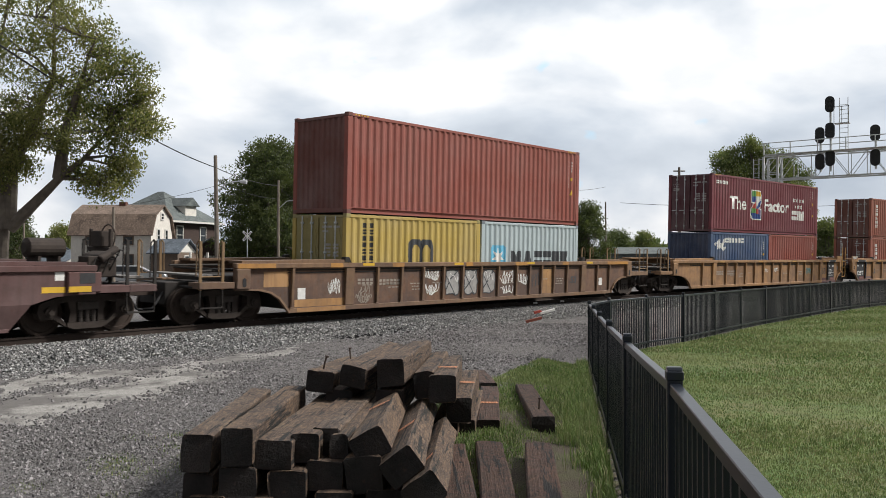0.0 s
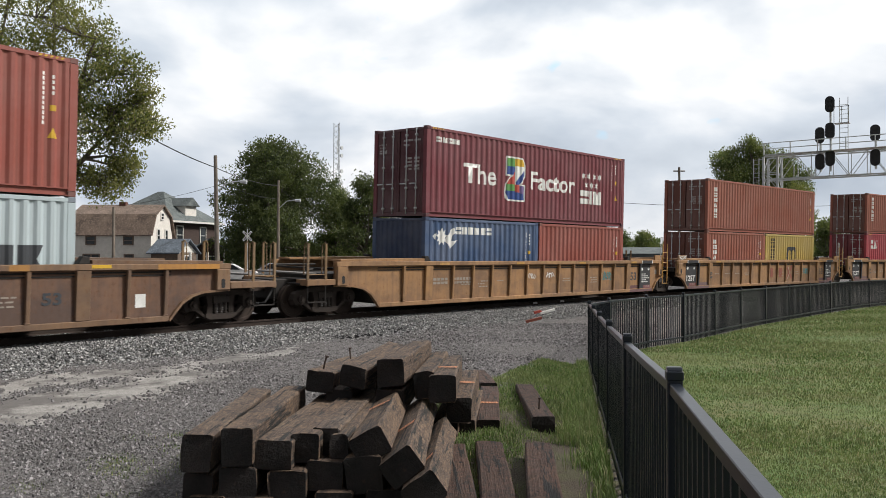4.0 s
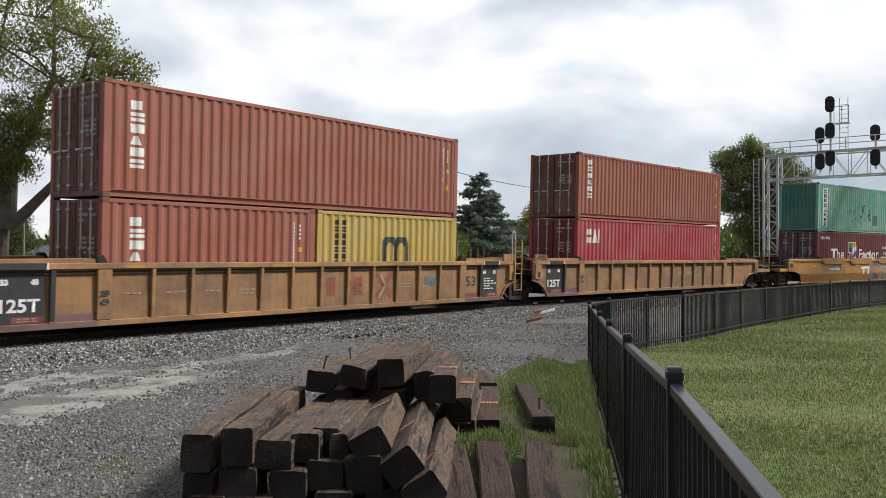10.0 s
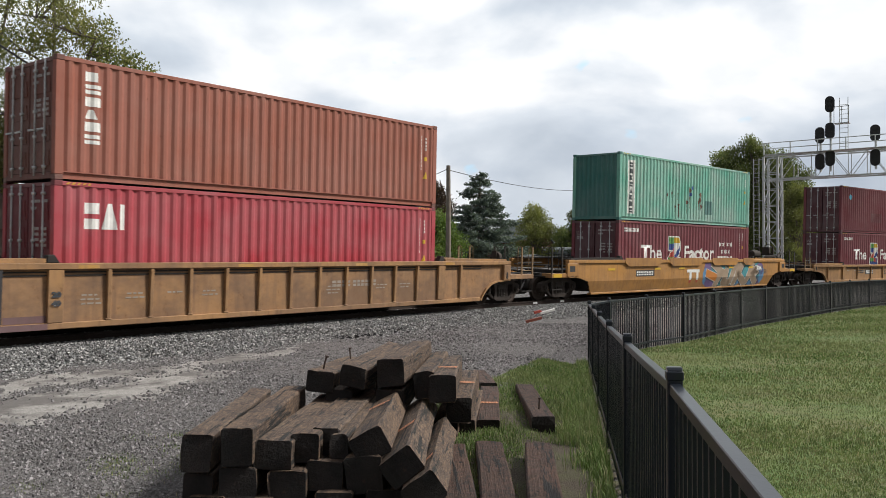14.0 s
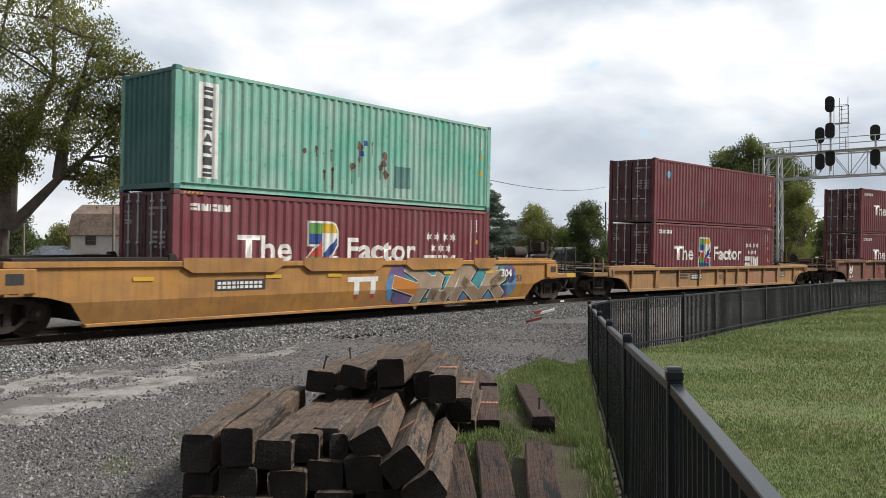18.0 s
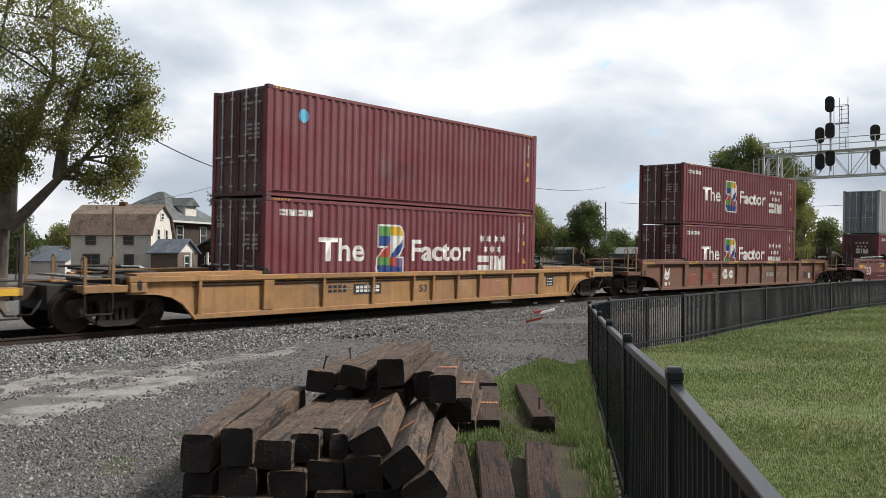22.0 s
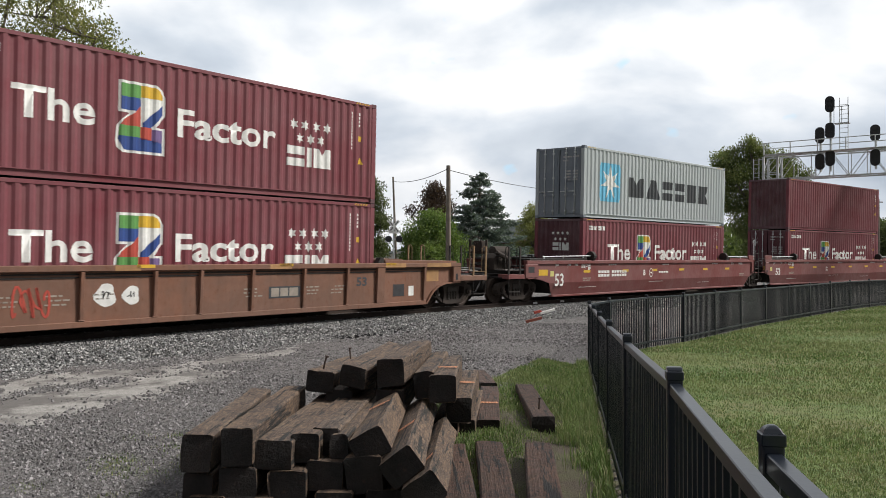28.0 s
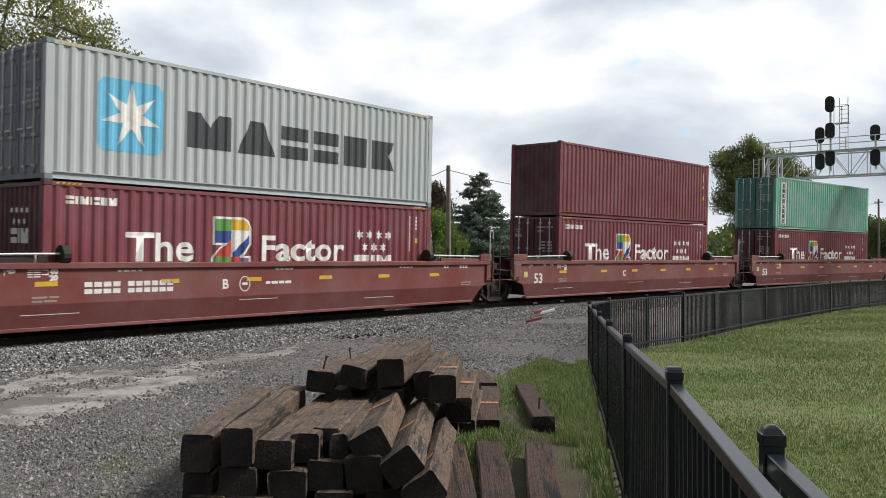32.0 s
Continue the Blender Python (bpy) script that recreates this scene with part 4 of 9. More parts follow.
def truck(car, x):
    """A two-axle truck under the car at x: bolster > side frames, spring nests, wheelsets."""
    def bol():
        bm = bmesh.new()
        box(bm, -0.2, 0.2, -0.95, 0.95, 0.42, 0.66)
        box(bm, -0.3, 0.3, -0.3, 0.3, 0.6, 0.8)
        return mesh_from(bm, "truck", M["truck"], False, 0.03)

    def frame_mesh():
        bm = bmesh.new()
        prism(bm, [(-0.98, 0.71), (-0.52, 0.85), (0.52, 0.85), (0.98, 0.71), (0.98, 0.6), (0.52, 0.71), (-0.52, 0.71), (-0.98, 0.6)], -0.1, 0.1)
        prism(bm, [(-0.32, 0.13), (0.32, 0.13), (0.46, 0.19), (0.46, 0.27), (-0.46, 0.27), (-0.46, 0.19)], -0.12, 0.12)
        for s in (-1, 1):
            prism(bm, [(s * 0.25, 0.272), (s * 0.42, 0.272), (s * 0.38, 0.5), (s * 0.44, 0.708), (s * 0.25, 0.708)], -0.09, 0.09)
            prism(bm, [(s * 0.38, 0.17), (s * 0.48, 0.19), (s * 0.88, 0.45), (s * 0.78, 0.55)], -0.085, 0.085)
            prism(bm, [(s * 0.68, 0.42), (s * 0.78, 0.36), (s * 1.04, 0.36), (s * 1.11, 0.5), (s * 1.08, 0.66), (s * 0.96, 0.735), (s * 0.68, 0.72)], -0.11, 0.11)
        return mesh_from(bm, "side_frame", M["truck"], False)

    def cap():
        bm = bmesh.new()
        disc(bm, (0, 0, 0), 0.11, "y", 0.16, 14)
        disc(bm, (0, -0.09, 0), 0.06, "y", 0.06, 10)
        return mesh_from(bm, "bearing_cap", M["truck"], False)

    def springs():
        bm = bmesh.new()
        for k in (-0.15, 0.0, 0.15):
            for j in range(6):
                disc(bm, (k, 0.02 * (j % 2), 0.295 + j * 0.042), 0.062, "z", 0.022, 10)
            tube(bm, [(k, 0, 0.27), (k, 0, 0.53)], 0.045, 8)
        box(bm, -0.24, 0.24, -0.06, 0.05, 0.535, 0.7)
        for k in (-0.11, 0.11):
            box(bm, k - 0.08, k + 0.08, -0.075, -0.06, 0.64, 0.67)
        return mesh_from(bm, "spring_nest", M["spring"], False)

    def wheelset():
        bm = bmesh.new()
        tube(bm, [(0, -1.05, 0), (0, 1.05, 0)], 0.08, 10)
        for s in (-1, 1):
            y = s * 0.755
            prof = [(0.09, y + s * 0.09), (0.16, y + s * 0.09), (0.2, y + s * 0.03), (0.37, y + s * 0.035), (0.39, y + s * 0.06), (WHEEL_R, y + s * 0.06), (WHEEL_R + 0.003, y - s * 0.045), (WHEEL_R + 0.026, y - s * 0.05), (WHEEL_R + 0.024, y - s * 0.075), (0.38, y - s * 0.075), (0.2, y - s * 0.03), (0.09, y - s * 0.06)]
            n = 28
            rings = [[bm.verts.new((r * math.cos(2 * math.pi * k / n), yy, r * math.sin(2 * math.pi * k / n))) for k in range(n)] for r, yy in prof]
            for r0, r1 in zip(rings, rings[1:]):
                for k in range(n):
                    bm.faces.new((r0[k], r0[(k + 1) % n], r1[(k + 1) % n], r1[k]))
            for k in range(4):
                a = math.pi / 2 * k
                box(bm, 0.27 * math.cos(a) - 0.03, 0.27 * math.cos(a) + 0.03, y + s * 0.02, y + s * 0.045, 0.27 * math.sin(a) - 0.03, 0.27 * math.sin(a) + 0.03)
        return mesh_from(bm, "wheelset", M["wheel"], False)
    t = share("truck", cached("bolster", bol), car, pose(x, 0, 0))
    for s in (-1, 1):
        share("side_frame", cached("side_frame", frame_mesh), t, pose(0, s * 0.99, 0))
        share("spring_nest", cached("springs", springs), t, pose(0, s * 1.06, 0))
        for a in (-0.865, 0.865):
            share("bearing_cap", cached("cap", cap), t, pose(a, s * 1.1, WHEEL_R + 0.06, 0, 0, 0 if s < 0 else 180))
    for a in (-0.865, 0.865):
        w = share("wheelset", cached("wheelset", wheelset), t, pose(a, 0, WHEEL_R))
        WHEELS.append((w, a))
    return t


def arc_end(s, x_end, z_top, smooth):
    """Outline of the web's end, from the bottom corner up over the wheel to the top corner."""
    if smooth:
        pts = [(8.6, 0.72), (9.07, 0.85), (9.8, 0.91), (x_end, 0.92)]
    else:
        pts = [(8.27, 0.2), (8.4, 0.36), (8.6, 0.58), (8.88, 0.74), (9.24, 0.82), (x_end, 0.85)]
    return [(s * a, min(b, z_top - 0.08)) for a, b in pts] + [(s * x_end, z_top)]


def well_car(paint_main, paint_web, ends, ribs, sill, smooth=False, label="", trucks=(), gear=(0, 0)):
    car = new("well_car")
    tagged(car, label, "rail car", "well cars of the train")
    main, web = M[paint_main], M[paint_web]
    xe = [9.95 if e == "free" else 9.15 for e in ends]
    left, right = arc_end(-1, xe[0], sill - 0.05, smooth), arc_end(1, xe[1], sill - 0.05, smooth)
    outline = left[::-1] + right
    for s in (-1, 1):
        bm = bmesh.new()
        if smooth:
            yo = s * 1.46
            prism(bm, outline, min(yo, yo - s * 0.05), max(yo, yo - s * 0.05))
            prism(bm, [(s * 1.46, 0.72), (s * 1.41, 0.72), (s * 1.27, 0.22), (s * 1.32, 0.22)], -8.22, 8.22, "x")
            for e in (-1, 1):
                poly(bm, [(e * 8.22, 0.72), (e * 8.58, 0.72), (e * 8.22, 0.22)])
                bm.verts.ensure_lookup_table()
                for v, yy in zip(bm.verts[-3:], (1.46, 1.46, 1.32)):
                    v.co.y = s * yy
                for v in list(bm.verts[-3:]):
                    v.co.y = s * (1.46 if v.co.z > 0.5 else 1.32)
        else:
            prism(bm, outline, *sorted((s * 1.38, s * 1.41)))
        part("side_web", bm, web if not smooth else main, car)
        bm = bmesh.new()
        box(bm, -xe[0], xe[1], *sorted((s * 1.35, s * 1.52)), sill - 0.13, sill)
        part("top_chord", bm, main, car, bevel=0.012)
        bm = bmesh.new()
        if smooth:
            box(bm, -8.2, 8.2, *sorted((s * 1.15, s * 1.34)), 0.17, 0.25)
        else:
            box(bm, -8.25, 8.25, *sorted((s * 1.3, s * 1.47)), 0.2, 0.33)
        part("bottom_chord", bm, main, car, bevel=0.012)
        if not smooth:
            bm = bmesh.new()
            prism(bm, [(s * 1.412, 0.335), (s * 1.47, 0.335), (s * 1.51, sill - 0.135), (s * 1.412, sill - 0.135)], -0.045, 0.045, "x")
            box(bm, -0.075, 0.06, *sorted((s * 1.412, s * 1.48)), 0.332, 0.36)
            me = mesh_from(bm, "rib", main, False, 0.01)
            bm = bmesh.new()
            prism(bm, [(s * 1.412, 0.335), (s * 1.475, 0.335), (s * 1.508, sill - 0.135), (s * 1.412, sill - 0.135)], -0.16, 0.16, "x")
            me_wide = mesh_from(bm, "rib", main, False, 0.01)
            for x in ribs:
                share("rib", me_wide if abs(abs(x) - 6.15) < 0.02 else me, car, pose(x, 0, 0))
            bm = bmesh.new()
            for z in (sill - 0.2, sill - 0.27):
                box(bm, -8.3, 8.3, *sorted((s * 1.411, s * 1.425)), z, z + 0.03)
            part("conduit", bm, M["steel_dark"], car)
            for e, ends_at in ((-1, left), (1, right)):              # lip round the wheel arch
                bm = bmesh.new()
                for (xa, za), (xb, zb) in zip(ends_at[:-1], ends_at[1:-1]):
                    prism(bm, [(xa, za), (xb, zb), (xb - e * 0.03, zb + 0.05), (xa - e * 0.045, za + 0.04)], *sorted((s * 1.412, s * 1.49)))
                part("arch_lip", bm, main, car)
        for e, x_end in ((-1, xe[0]), (1, xe[1])):              # raised end covers and a stacking bracket
            bm = bmesh.new()
            x0, x1 = 6.35, x_end - 0.2
            prism(bm, [(e * x0, sill + 0.004), (e * x1, sill + 0.004), (e * x1, sill + 0.06), (e * x0, sill + 0.09)], *sorted((s * 0.9, s * 1.46)))
            part("end_cover", bm, M["steel_dark"] if smooth and e < 0 else main, car)
            bm = bmesh.new()
            prism(bm, [(e * 6.05, sill + 0.004), (e * 6.32, sill + 0.004), (e * 6.3, sill + 0.16), (e * 6.16, sill + 0.17), (e * 6.1, sill + 0.07)], *sorted((s * 1.26, s * 1.44)))
            part("stacking_bracket", bm, M["steel_dark"], car, bevel=0.01)
    for x in (-6.1, -3.0, 0.0, 3.0, 6.1):
        bm = bmesh.new()
        box(bm, x - 0.35, x + 0.35, -1.3, 1.3, 0.25, 0.33)
        part("floor_beam", bm, M["steel_dark"], car)
    for e, kind, x_end in ((-1, ends[0], xe[0]), (1, ends[1], xe[1])):
        bm = bmesh.new()                                         # bulkhead and end deck
        prism(bm, [(e * 8.1, 0.3), (e * 8.25, 0.3), (e * 8.75, 1.0), (e * (x_end + 0.1), 1.02), (e * (x_end + 0.1), 1.2), (e * 8.4, 1.2), (e * 8.1, 0.9)], -1.32, 1.32)
        part("end_deck", bm, M["steel_dark"], car)
        bm = bmesh.new()
        box(bm, *sorted((e * (x_end - 0.02), e * (x_end - 0.42))), -1.53, -1.34, 0.88, sill - 0.135)
        cp = part("corner_plate", bm, main, car, bevel=0.015)
        bm = bmesh.new()
        if smooth:
            box(bm, *sorted((e * (x_end - 0.3), e * (x_end - 0.12))), -1.534, -1.531, 0.93, 0.99)
        else:
            prism(bm, [(e * (x_end - 0.24) + 0.055 * math.cos(a), 1.04 + 0.055 * math.sin(a) + (0.06 if math.sin(a) > 0 else -0.06)) for a in (2 * math.pi * k / 14 for k in range(14))], -1.536, -1.531)
        part("jacking_slot", bm, M["seal"], cp)
        has = gear[0 if e < 0 else 1]
        if kind == "free":
            xa, xb = (10.3, 10.92) if e < 0 else (10.7, 11.4)
            # draft sill, widened to a dark block standing in for the shadowed gap
            bm = bmesh.new()
            box(bm, *sorted((e * 9.9, e * 11.35)), -0.6, 0.6, 0.5, 1.05)
            box(bm, *sorted((e * 9.9, e * (xb + 0.05))), -1.2, 1.2, 0.9, 0.97)
            part("draft_sill", bm, M["steel_dark"], car, bevel=0.02)
            bm = bmesh.new()
            prism(bm, [(e * 11.35, 0.72), (e * 11.68, 0.74), (e * 11.86, 0.7), (e * 11.88, 1.02), (e * 11.6, 1.04), (e * 11.35, 1.0)], -0.16, 0.16)
            part("coupler", bm, M["wheel"], car, bevel=0.02)
            bm = bmesh.new()
            tube(bm, [(e * 11.3, -0.5, 0.85), (e * 11.6, -0.5, 0.42), (e * 11.86, -0.38, 0.4)], 0.03, 8)
            part("air_hose", bm, M["seal"], car, smooth=True)
            bm = bmesh.new()
            box(bm, *sorted((e * (xa + 0.1), e * (xb - 0.1))), -1.2, 1.2, 1.2, 1.24)
            part("crossover_walkway", bm, M["grating"], car)
            col = M["steel_dark"] if smooth else M["post_tan"]
            top = 2.05 if sill > 1.3 else 1.66
            for s in (-1, 1):
                for xx in (xa, xb):
                    bm = bmesh.new()                             # hat-shaped corner posts
                    box(bm, *sorted((e * (xx - 0.035), e * (xx + 0.035))), *sorted((s * 1.44, s * 1.48)), 0.88, top)
                    tube(bm, [(e * xx, s * 1.46, top - 0.02), (e * xx, s * 1.4, top + 0.02), (e * xx, s * 1.3, top - 0.05), (e * xx, s * 1.28, 1.2)], 0.016, 6)
                    part("corner_post", bm, col, car)
                bm = bmesh.new()
                tube(bm, [(e * xa, s * 1.46, 1.2), (e * xb, s * 1.46, 1.2)], 0.014, 6)
                part("hand_rail", bm, col, car)
                bm = bmesh.new()
                tube(bm, [(e * xa, s * 1.46, 0.9), (e * xa, s * 1.46, 0.48), (e * (xa + 0.04), s * 1.46, 0.44), (e * (xb - 0.04), s * 1.46, 0.44), (e * xb, s * 1.46, 0.48), (e * xb, s * 1.46, 0.9)], 0.017, 6)
                box(bm, *sorted((e * xa, e * xb)), *sorted((s * 1.4, s * 1.49)), 0.43, 0.46)
                part("stirrup_step", bm, M["steel_dark"], car)
                bm = bmesh.new()
                box(bm, *sorted((e * (x_end + 0.02), e * (xb + 0.04))), *sorted((s * 1.0, s * 1.5)), 0.9, 1.06)
                part("end_step", bm, main, car, bevel=0.01)
            if smooth:
                bm = bmesh.new()
                box(bm, *sorted((e * 9.3, e * (x_end + 0.1))), -1.535, -1.462, 0.93, sill - 0.14)
                cb = part("corner_box", bm, main, car, bevel=0.02)
                bm = bmesh.new()
                box(bm, *sorted((e * 9.55, e * 9.9)), -1.539, -1.536, 1.12, 1.34)
                part("data_plate", bm, M["panel_black"], cb)
                bm = bmesh.new()
                box(bm, *sorted((e * (xa + 0.05), e * (xb - 0.05))), -1.506, -1.502, 0.91, 1.05)
                part("step_stripe", bm, M["yellow_mark"] if paint_main == "car_yellow" else main, car)
            bm = bmesh.new()                                     # low piping on the end deck
            tube(bm, [(e * 8.9, -0.7, 1.3), (e * 9.6, -0.75, 1.34), (e * 10.4, -0.7, 1.3)], 0.035, 8)
            tube(bm, [(e * 9.1, 0.5, 1.42), (e * 10.6, 0.5, 1.42)], 0.03, 8)
            tube(bm, [(e * 10.1, -1.1, 1.35), (e * 10.1, 1.1, 1.35)], 0.03, 8)
            part("brake_pipe", bm, M["steel_dark"], car)
            if has == 1:                                              # brake gear standing on the deck
                bm = bmesh.new()
                tube(bm, [(e * 9.2, 0.1, 1.84), (e * 9.26, 0.1, 1.84), (e * 10.05, 0.1, 1.84), (e * 10.1, 0.1, 1.84)], [0.12, 0.22, 0.22, 0.12], 18)
                for xx in (9.4, 9.85):
                    box(bm, *sorted((e * xx, e * (xx + 0.06))), -0.15, 0.35, 1.2, 1.66)
                part("air_reservoir", bm, M["truck"], car, smooth=False)
                bm = bmesh.new()
                prism(bm, [(e * 10.25, 1.2), (e * 10.90, 1.2), (e * 10.90, 1.62), (e * 10.70, 1.8), (e * 10.45, 1.72), (e * 10.25, 1.45)], -0.75, -0.1)
                box(bm, *sorted((e * 10.10, e * 10.37)), -0.9, -0.5, 1.2, 1.68)
                tube(bm, [(e * 10.35, -0.95, 1.6), (e * 10.85, -0.8, 1.85)], 0.09, 10)
                part("control_valve", bm, M["truck"], car, bevel=0.02)
                bm = bmesh.new()
                for y in (-0.45, 0.35):
                    box(bm, *sorted((e * 10.91, e * 10.99)), y, y + 0.08, 0.95, 2.3)
                box(bm, *sorted((e * 10.87, e * 11.01)), -0.45, 0.43, 1.78, 1.88)
                box(bm, *sorted((e * 10.80, e * 11.05)), -0.25, 0.15, 1.88, 2.25)
                part("brake_stand", bm, M["truck"], car, bevel=0.015)
                bm = bmesh.new()
                tube(bm, [(e * 11.11, -0.05 + 0.28 * math.cos(a), 2.12 + 0.28 * math.sin(a)) for a in (2 * math.pi * k / 18 for k in range(19))], 0.018, 6, False)
                for a in (0.5, 2.6, 4.7):
                    tube(bm, [(e * 11.11, -0.05, 2.12), (e * 11.11, -0.05 + 0.28 * math.cos(a), 2.12 + 0.28 * math.sin(a))], 0.013, 6)
                part("brake_wheel", bm, M["wheel"], car)
                bm = bmesh.new()
                for k in range(4):
                    tube(bm, [(e * (10.1 + 0.2 * k), -1.0 + 0.1 * k, 1.25), (e * (10.25 + 0.2 * k), -0.95, 1.62 + 0.07 * k), (e * (10.7 + 0.1 * k), -0.8, 1.5 + 0.1 * k)], 0.018, 6)
                part("brake_line", bm, M["steel_dark"], car)
            elif has == 2:
                bm = bmesh.new()                                 # upright brake drum
                disc(bm, (e * 10.45, -0.5, 1.65), 0.22, "x", 0.16, 16)
                box(bm, *sorted((e * 10.3, e * 10.42)), -0.6, -0.4, 0.95, 1.9)
                part("brake_drum", bm, M["truck"], car, bevel=0.01)
        else:
            bm = bmesh.new()
            prism(bm, [(e * 9.0, 0.75), (e * 9.78, 0.62), (e * 9.78, 1.0), (e * 9.4, 1.35), (e * 9.0, 1.4)], -0.5, 0.5)
            part("articulated_connector", bm, M["steel_dark"], car, bevel=0.03)
            bm = bmesh.new()
            for xx in (9.0, 9.42):
                box(bm, *sorted((e * xx, e * (xx + 0.04))), -1.57, -1.54, 0.5, sill + 0.75)
            for z in (0.52, 1.1, 1.45, 1.9):
                tube(bm, [(e * 9.02, -1.55, z), (e * 9.44, -1.55, z)], 0.014, 6)
            if e < 0:
                bm.clear()
                tube(bm, [(e * 9.3, -1.55, 1.0), (e * 9.3, -1.58, 1.05), (e * 9.3, -1.58, sill - 0.05), (e * 9.3, -1.55, sill)], 0.016, 6)
            part("ladder" if e > 0 else "grab_iron", bm, M["hand_yellow"] if not smooth else M["steel_dark"], car)
            rung = M["post_tan"] if not smooth else M["steel_dark"]
            for xx in (8.62, 9.0, 9.42):                          # uprights on the far side
                bm = bmesh.new()
                box(bm, *sorted((e * xx, e * (xx + 0.06))), 1.4, 1.46, 1.2, sill + (0.62 if e > 0 else 0.4))
                part("upright", bm, rung, car)
            if e > 0:
                for y in (-1.5, 1.3):
                    bm = bmesh.new()                              # hooped grab iron over the ladder
                    tube(bm, [(e * 8.92, y, sill), (e * 8.92, y, sill + 0.98), (e * 8.95, y, sill + 1.03), (e * 9.06, y, sill + 1.03), (e * 9.09, y, sill + 0.98), (e * 9.09, y, sill)], 0.02, 6)
                    part("grab_iron", bm, M["galv"], car)
            bm = bmesh.new()                                      # curved connector casting and its bearing cover
            prism(bm, [(e * 8.95, 1.1), (e * 9.5, 0.92), (e * 9.76, 0.94), (e * 9.76, 1.16), (e * 9.6, 1.3), (e * 9.5, 1.5), (e * 9.28, 1.55), (e * 9.2, 1.46), (e * 9.0, 1.4)], -0.62, -0.5)
            part("connector_casting", bm, M["truck"], car, bevel=0.015)
            bm = bmesh.new()
            box(bm, *sorted((e * 8.4, e * 9.12)), -1.5, -1.44, sill + 0.005, sill + 0.23)
            part("end_plate", bm, main, car, bevel=0.01)
    for x in trucks:
        truck(car, x)
    return car


def side_mark(car, name, make, mat, y=-1.414, label=""):
    bm = bmesh.new()
    make(bm)
    for v in bm.verts:
        v.co.y = y
    return part(name, bm, mat, car, label)


def bars(x, z, widths, h, gap=0.04):
    def make(bm):
        block_word(bm, widths, h, x, z, gap, "c" if h > 0.15 and len(widths) > 3 else "")
    return make


def put_word(car, text, size, x, z, mat, y, width=None):
    bm = lettering(text, size, width, 0.01)
    for v in bm.verts:
        v.co = (v.co.x + x, y, v.co.z + z)
    return part("lettering", bm, mat, car)


def load(thing, off, z, dx=0.0):
    TRAIN.append((thing, off, z, dx))


def rib_row(step):
    n = int(5.9 / step)
    inner = [k * step for k in range(-n, n + 1)]
    return sorted(set([round(v, 3) for v in inner] + [-7.25, -6.15, 6.15, 7.15]))


OFF = dict(A=-86.6, B=-62.941, C=-39.357, D=-19.573, E=0.0, F=23.693, G=47.485, H=71.175, I=94.922, J=114.482, K=134.161)
DEG = "standing in the train"
cars = {}
cars["A"] = well_car("car_brown", "car_brown", ("free", "free"), [], 1.5, True, "faded maroon empty well car with a yellow stripe", (-10.0, 10.0), (0, 1))
cars["B"] = well_car("car_umber", "car_rust", ("free", "free"), [-8.15, -6.15, -5.05, -4.05, -3.1, -2.15, -1.2, -0.25, 0.7, 1.75, 2.55, 3.3, 4.1, 5.0, 6.15, 7.2, 8.15], 1.52, False, "rusty brown well car with grey graffiti on its ribbed side", (-10.0, 10.0))
cars["C"] = well_car("car_tan", "car_tan_web", ("free", "artic"), rib_row(1.0), 1.55, False, "dirty tan ribbed well car of an articulated set", (-10.0, 9.785))
cars["D"] = well_car("car_tan", "car_tan_web", ("artic", "artic"), rib_row(1.0), 1.55, False, "dirty tan ribbed middle well car with a black panel", (9.785,))
cars["E"] = well_car("car_tan", "car_tan_web", ("artic", "free"), rib_row(1.0), 1.55, False, "dirty tan ribbed well car with black stencil panel", (10.0,), (0, 2))
cars["F"] = well_car("car_yellow", "car_yellow", ("free", "free"), [], 1.58, True, "yellow smooth-sided well car with colourful graffiti", (-10.0, 10.0), (0, 1))
cars["G"] = well_car("car_mustard", "car_mustard", ("free", "free"), [-8.15, -6.15, -4.3, -2.43, -0.7, 0.2, 1.4, 2.56, 4.36, 6.15, 8.15], 1.24, False, "low tan ribbed well car with dusty marks", (-10.0, 10.0), (0, 2))
cars["H"] = well_car("car_russet", "car_russet", ("free", "free"), [-8.15, -6.15, -4.6, -2.9, -1.2, 0.0, 1.5, 3.2, 4.8, 6.15, 8.15], 1.5, False, "rusty brown ribbed well car with white cartoon-like spray marks", (-10.0, 10.0))
cars["I"] = well_car("car_red", "car_red", ("free", "artic"), [], 1.56, True, "oxide red smooth-sided well car with white numerals", (-10.0, 9.785), (1, 0))
cars["J"] = well_car("car_red", "car_red", ("artic", "artic"), [], 1.56, True, "oxide red smooth-sided middle well car", (9.785,))
cars["K"] = well_car("car_red", "car_red", ("artic", "artic"), [], 1.56, True, "oxide red smooth-sided well car of the set", (9.785,))
for k, c in cars.items():
    load(c, OFF[k], 0.0)

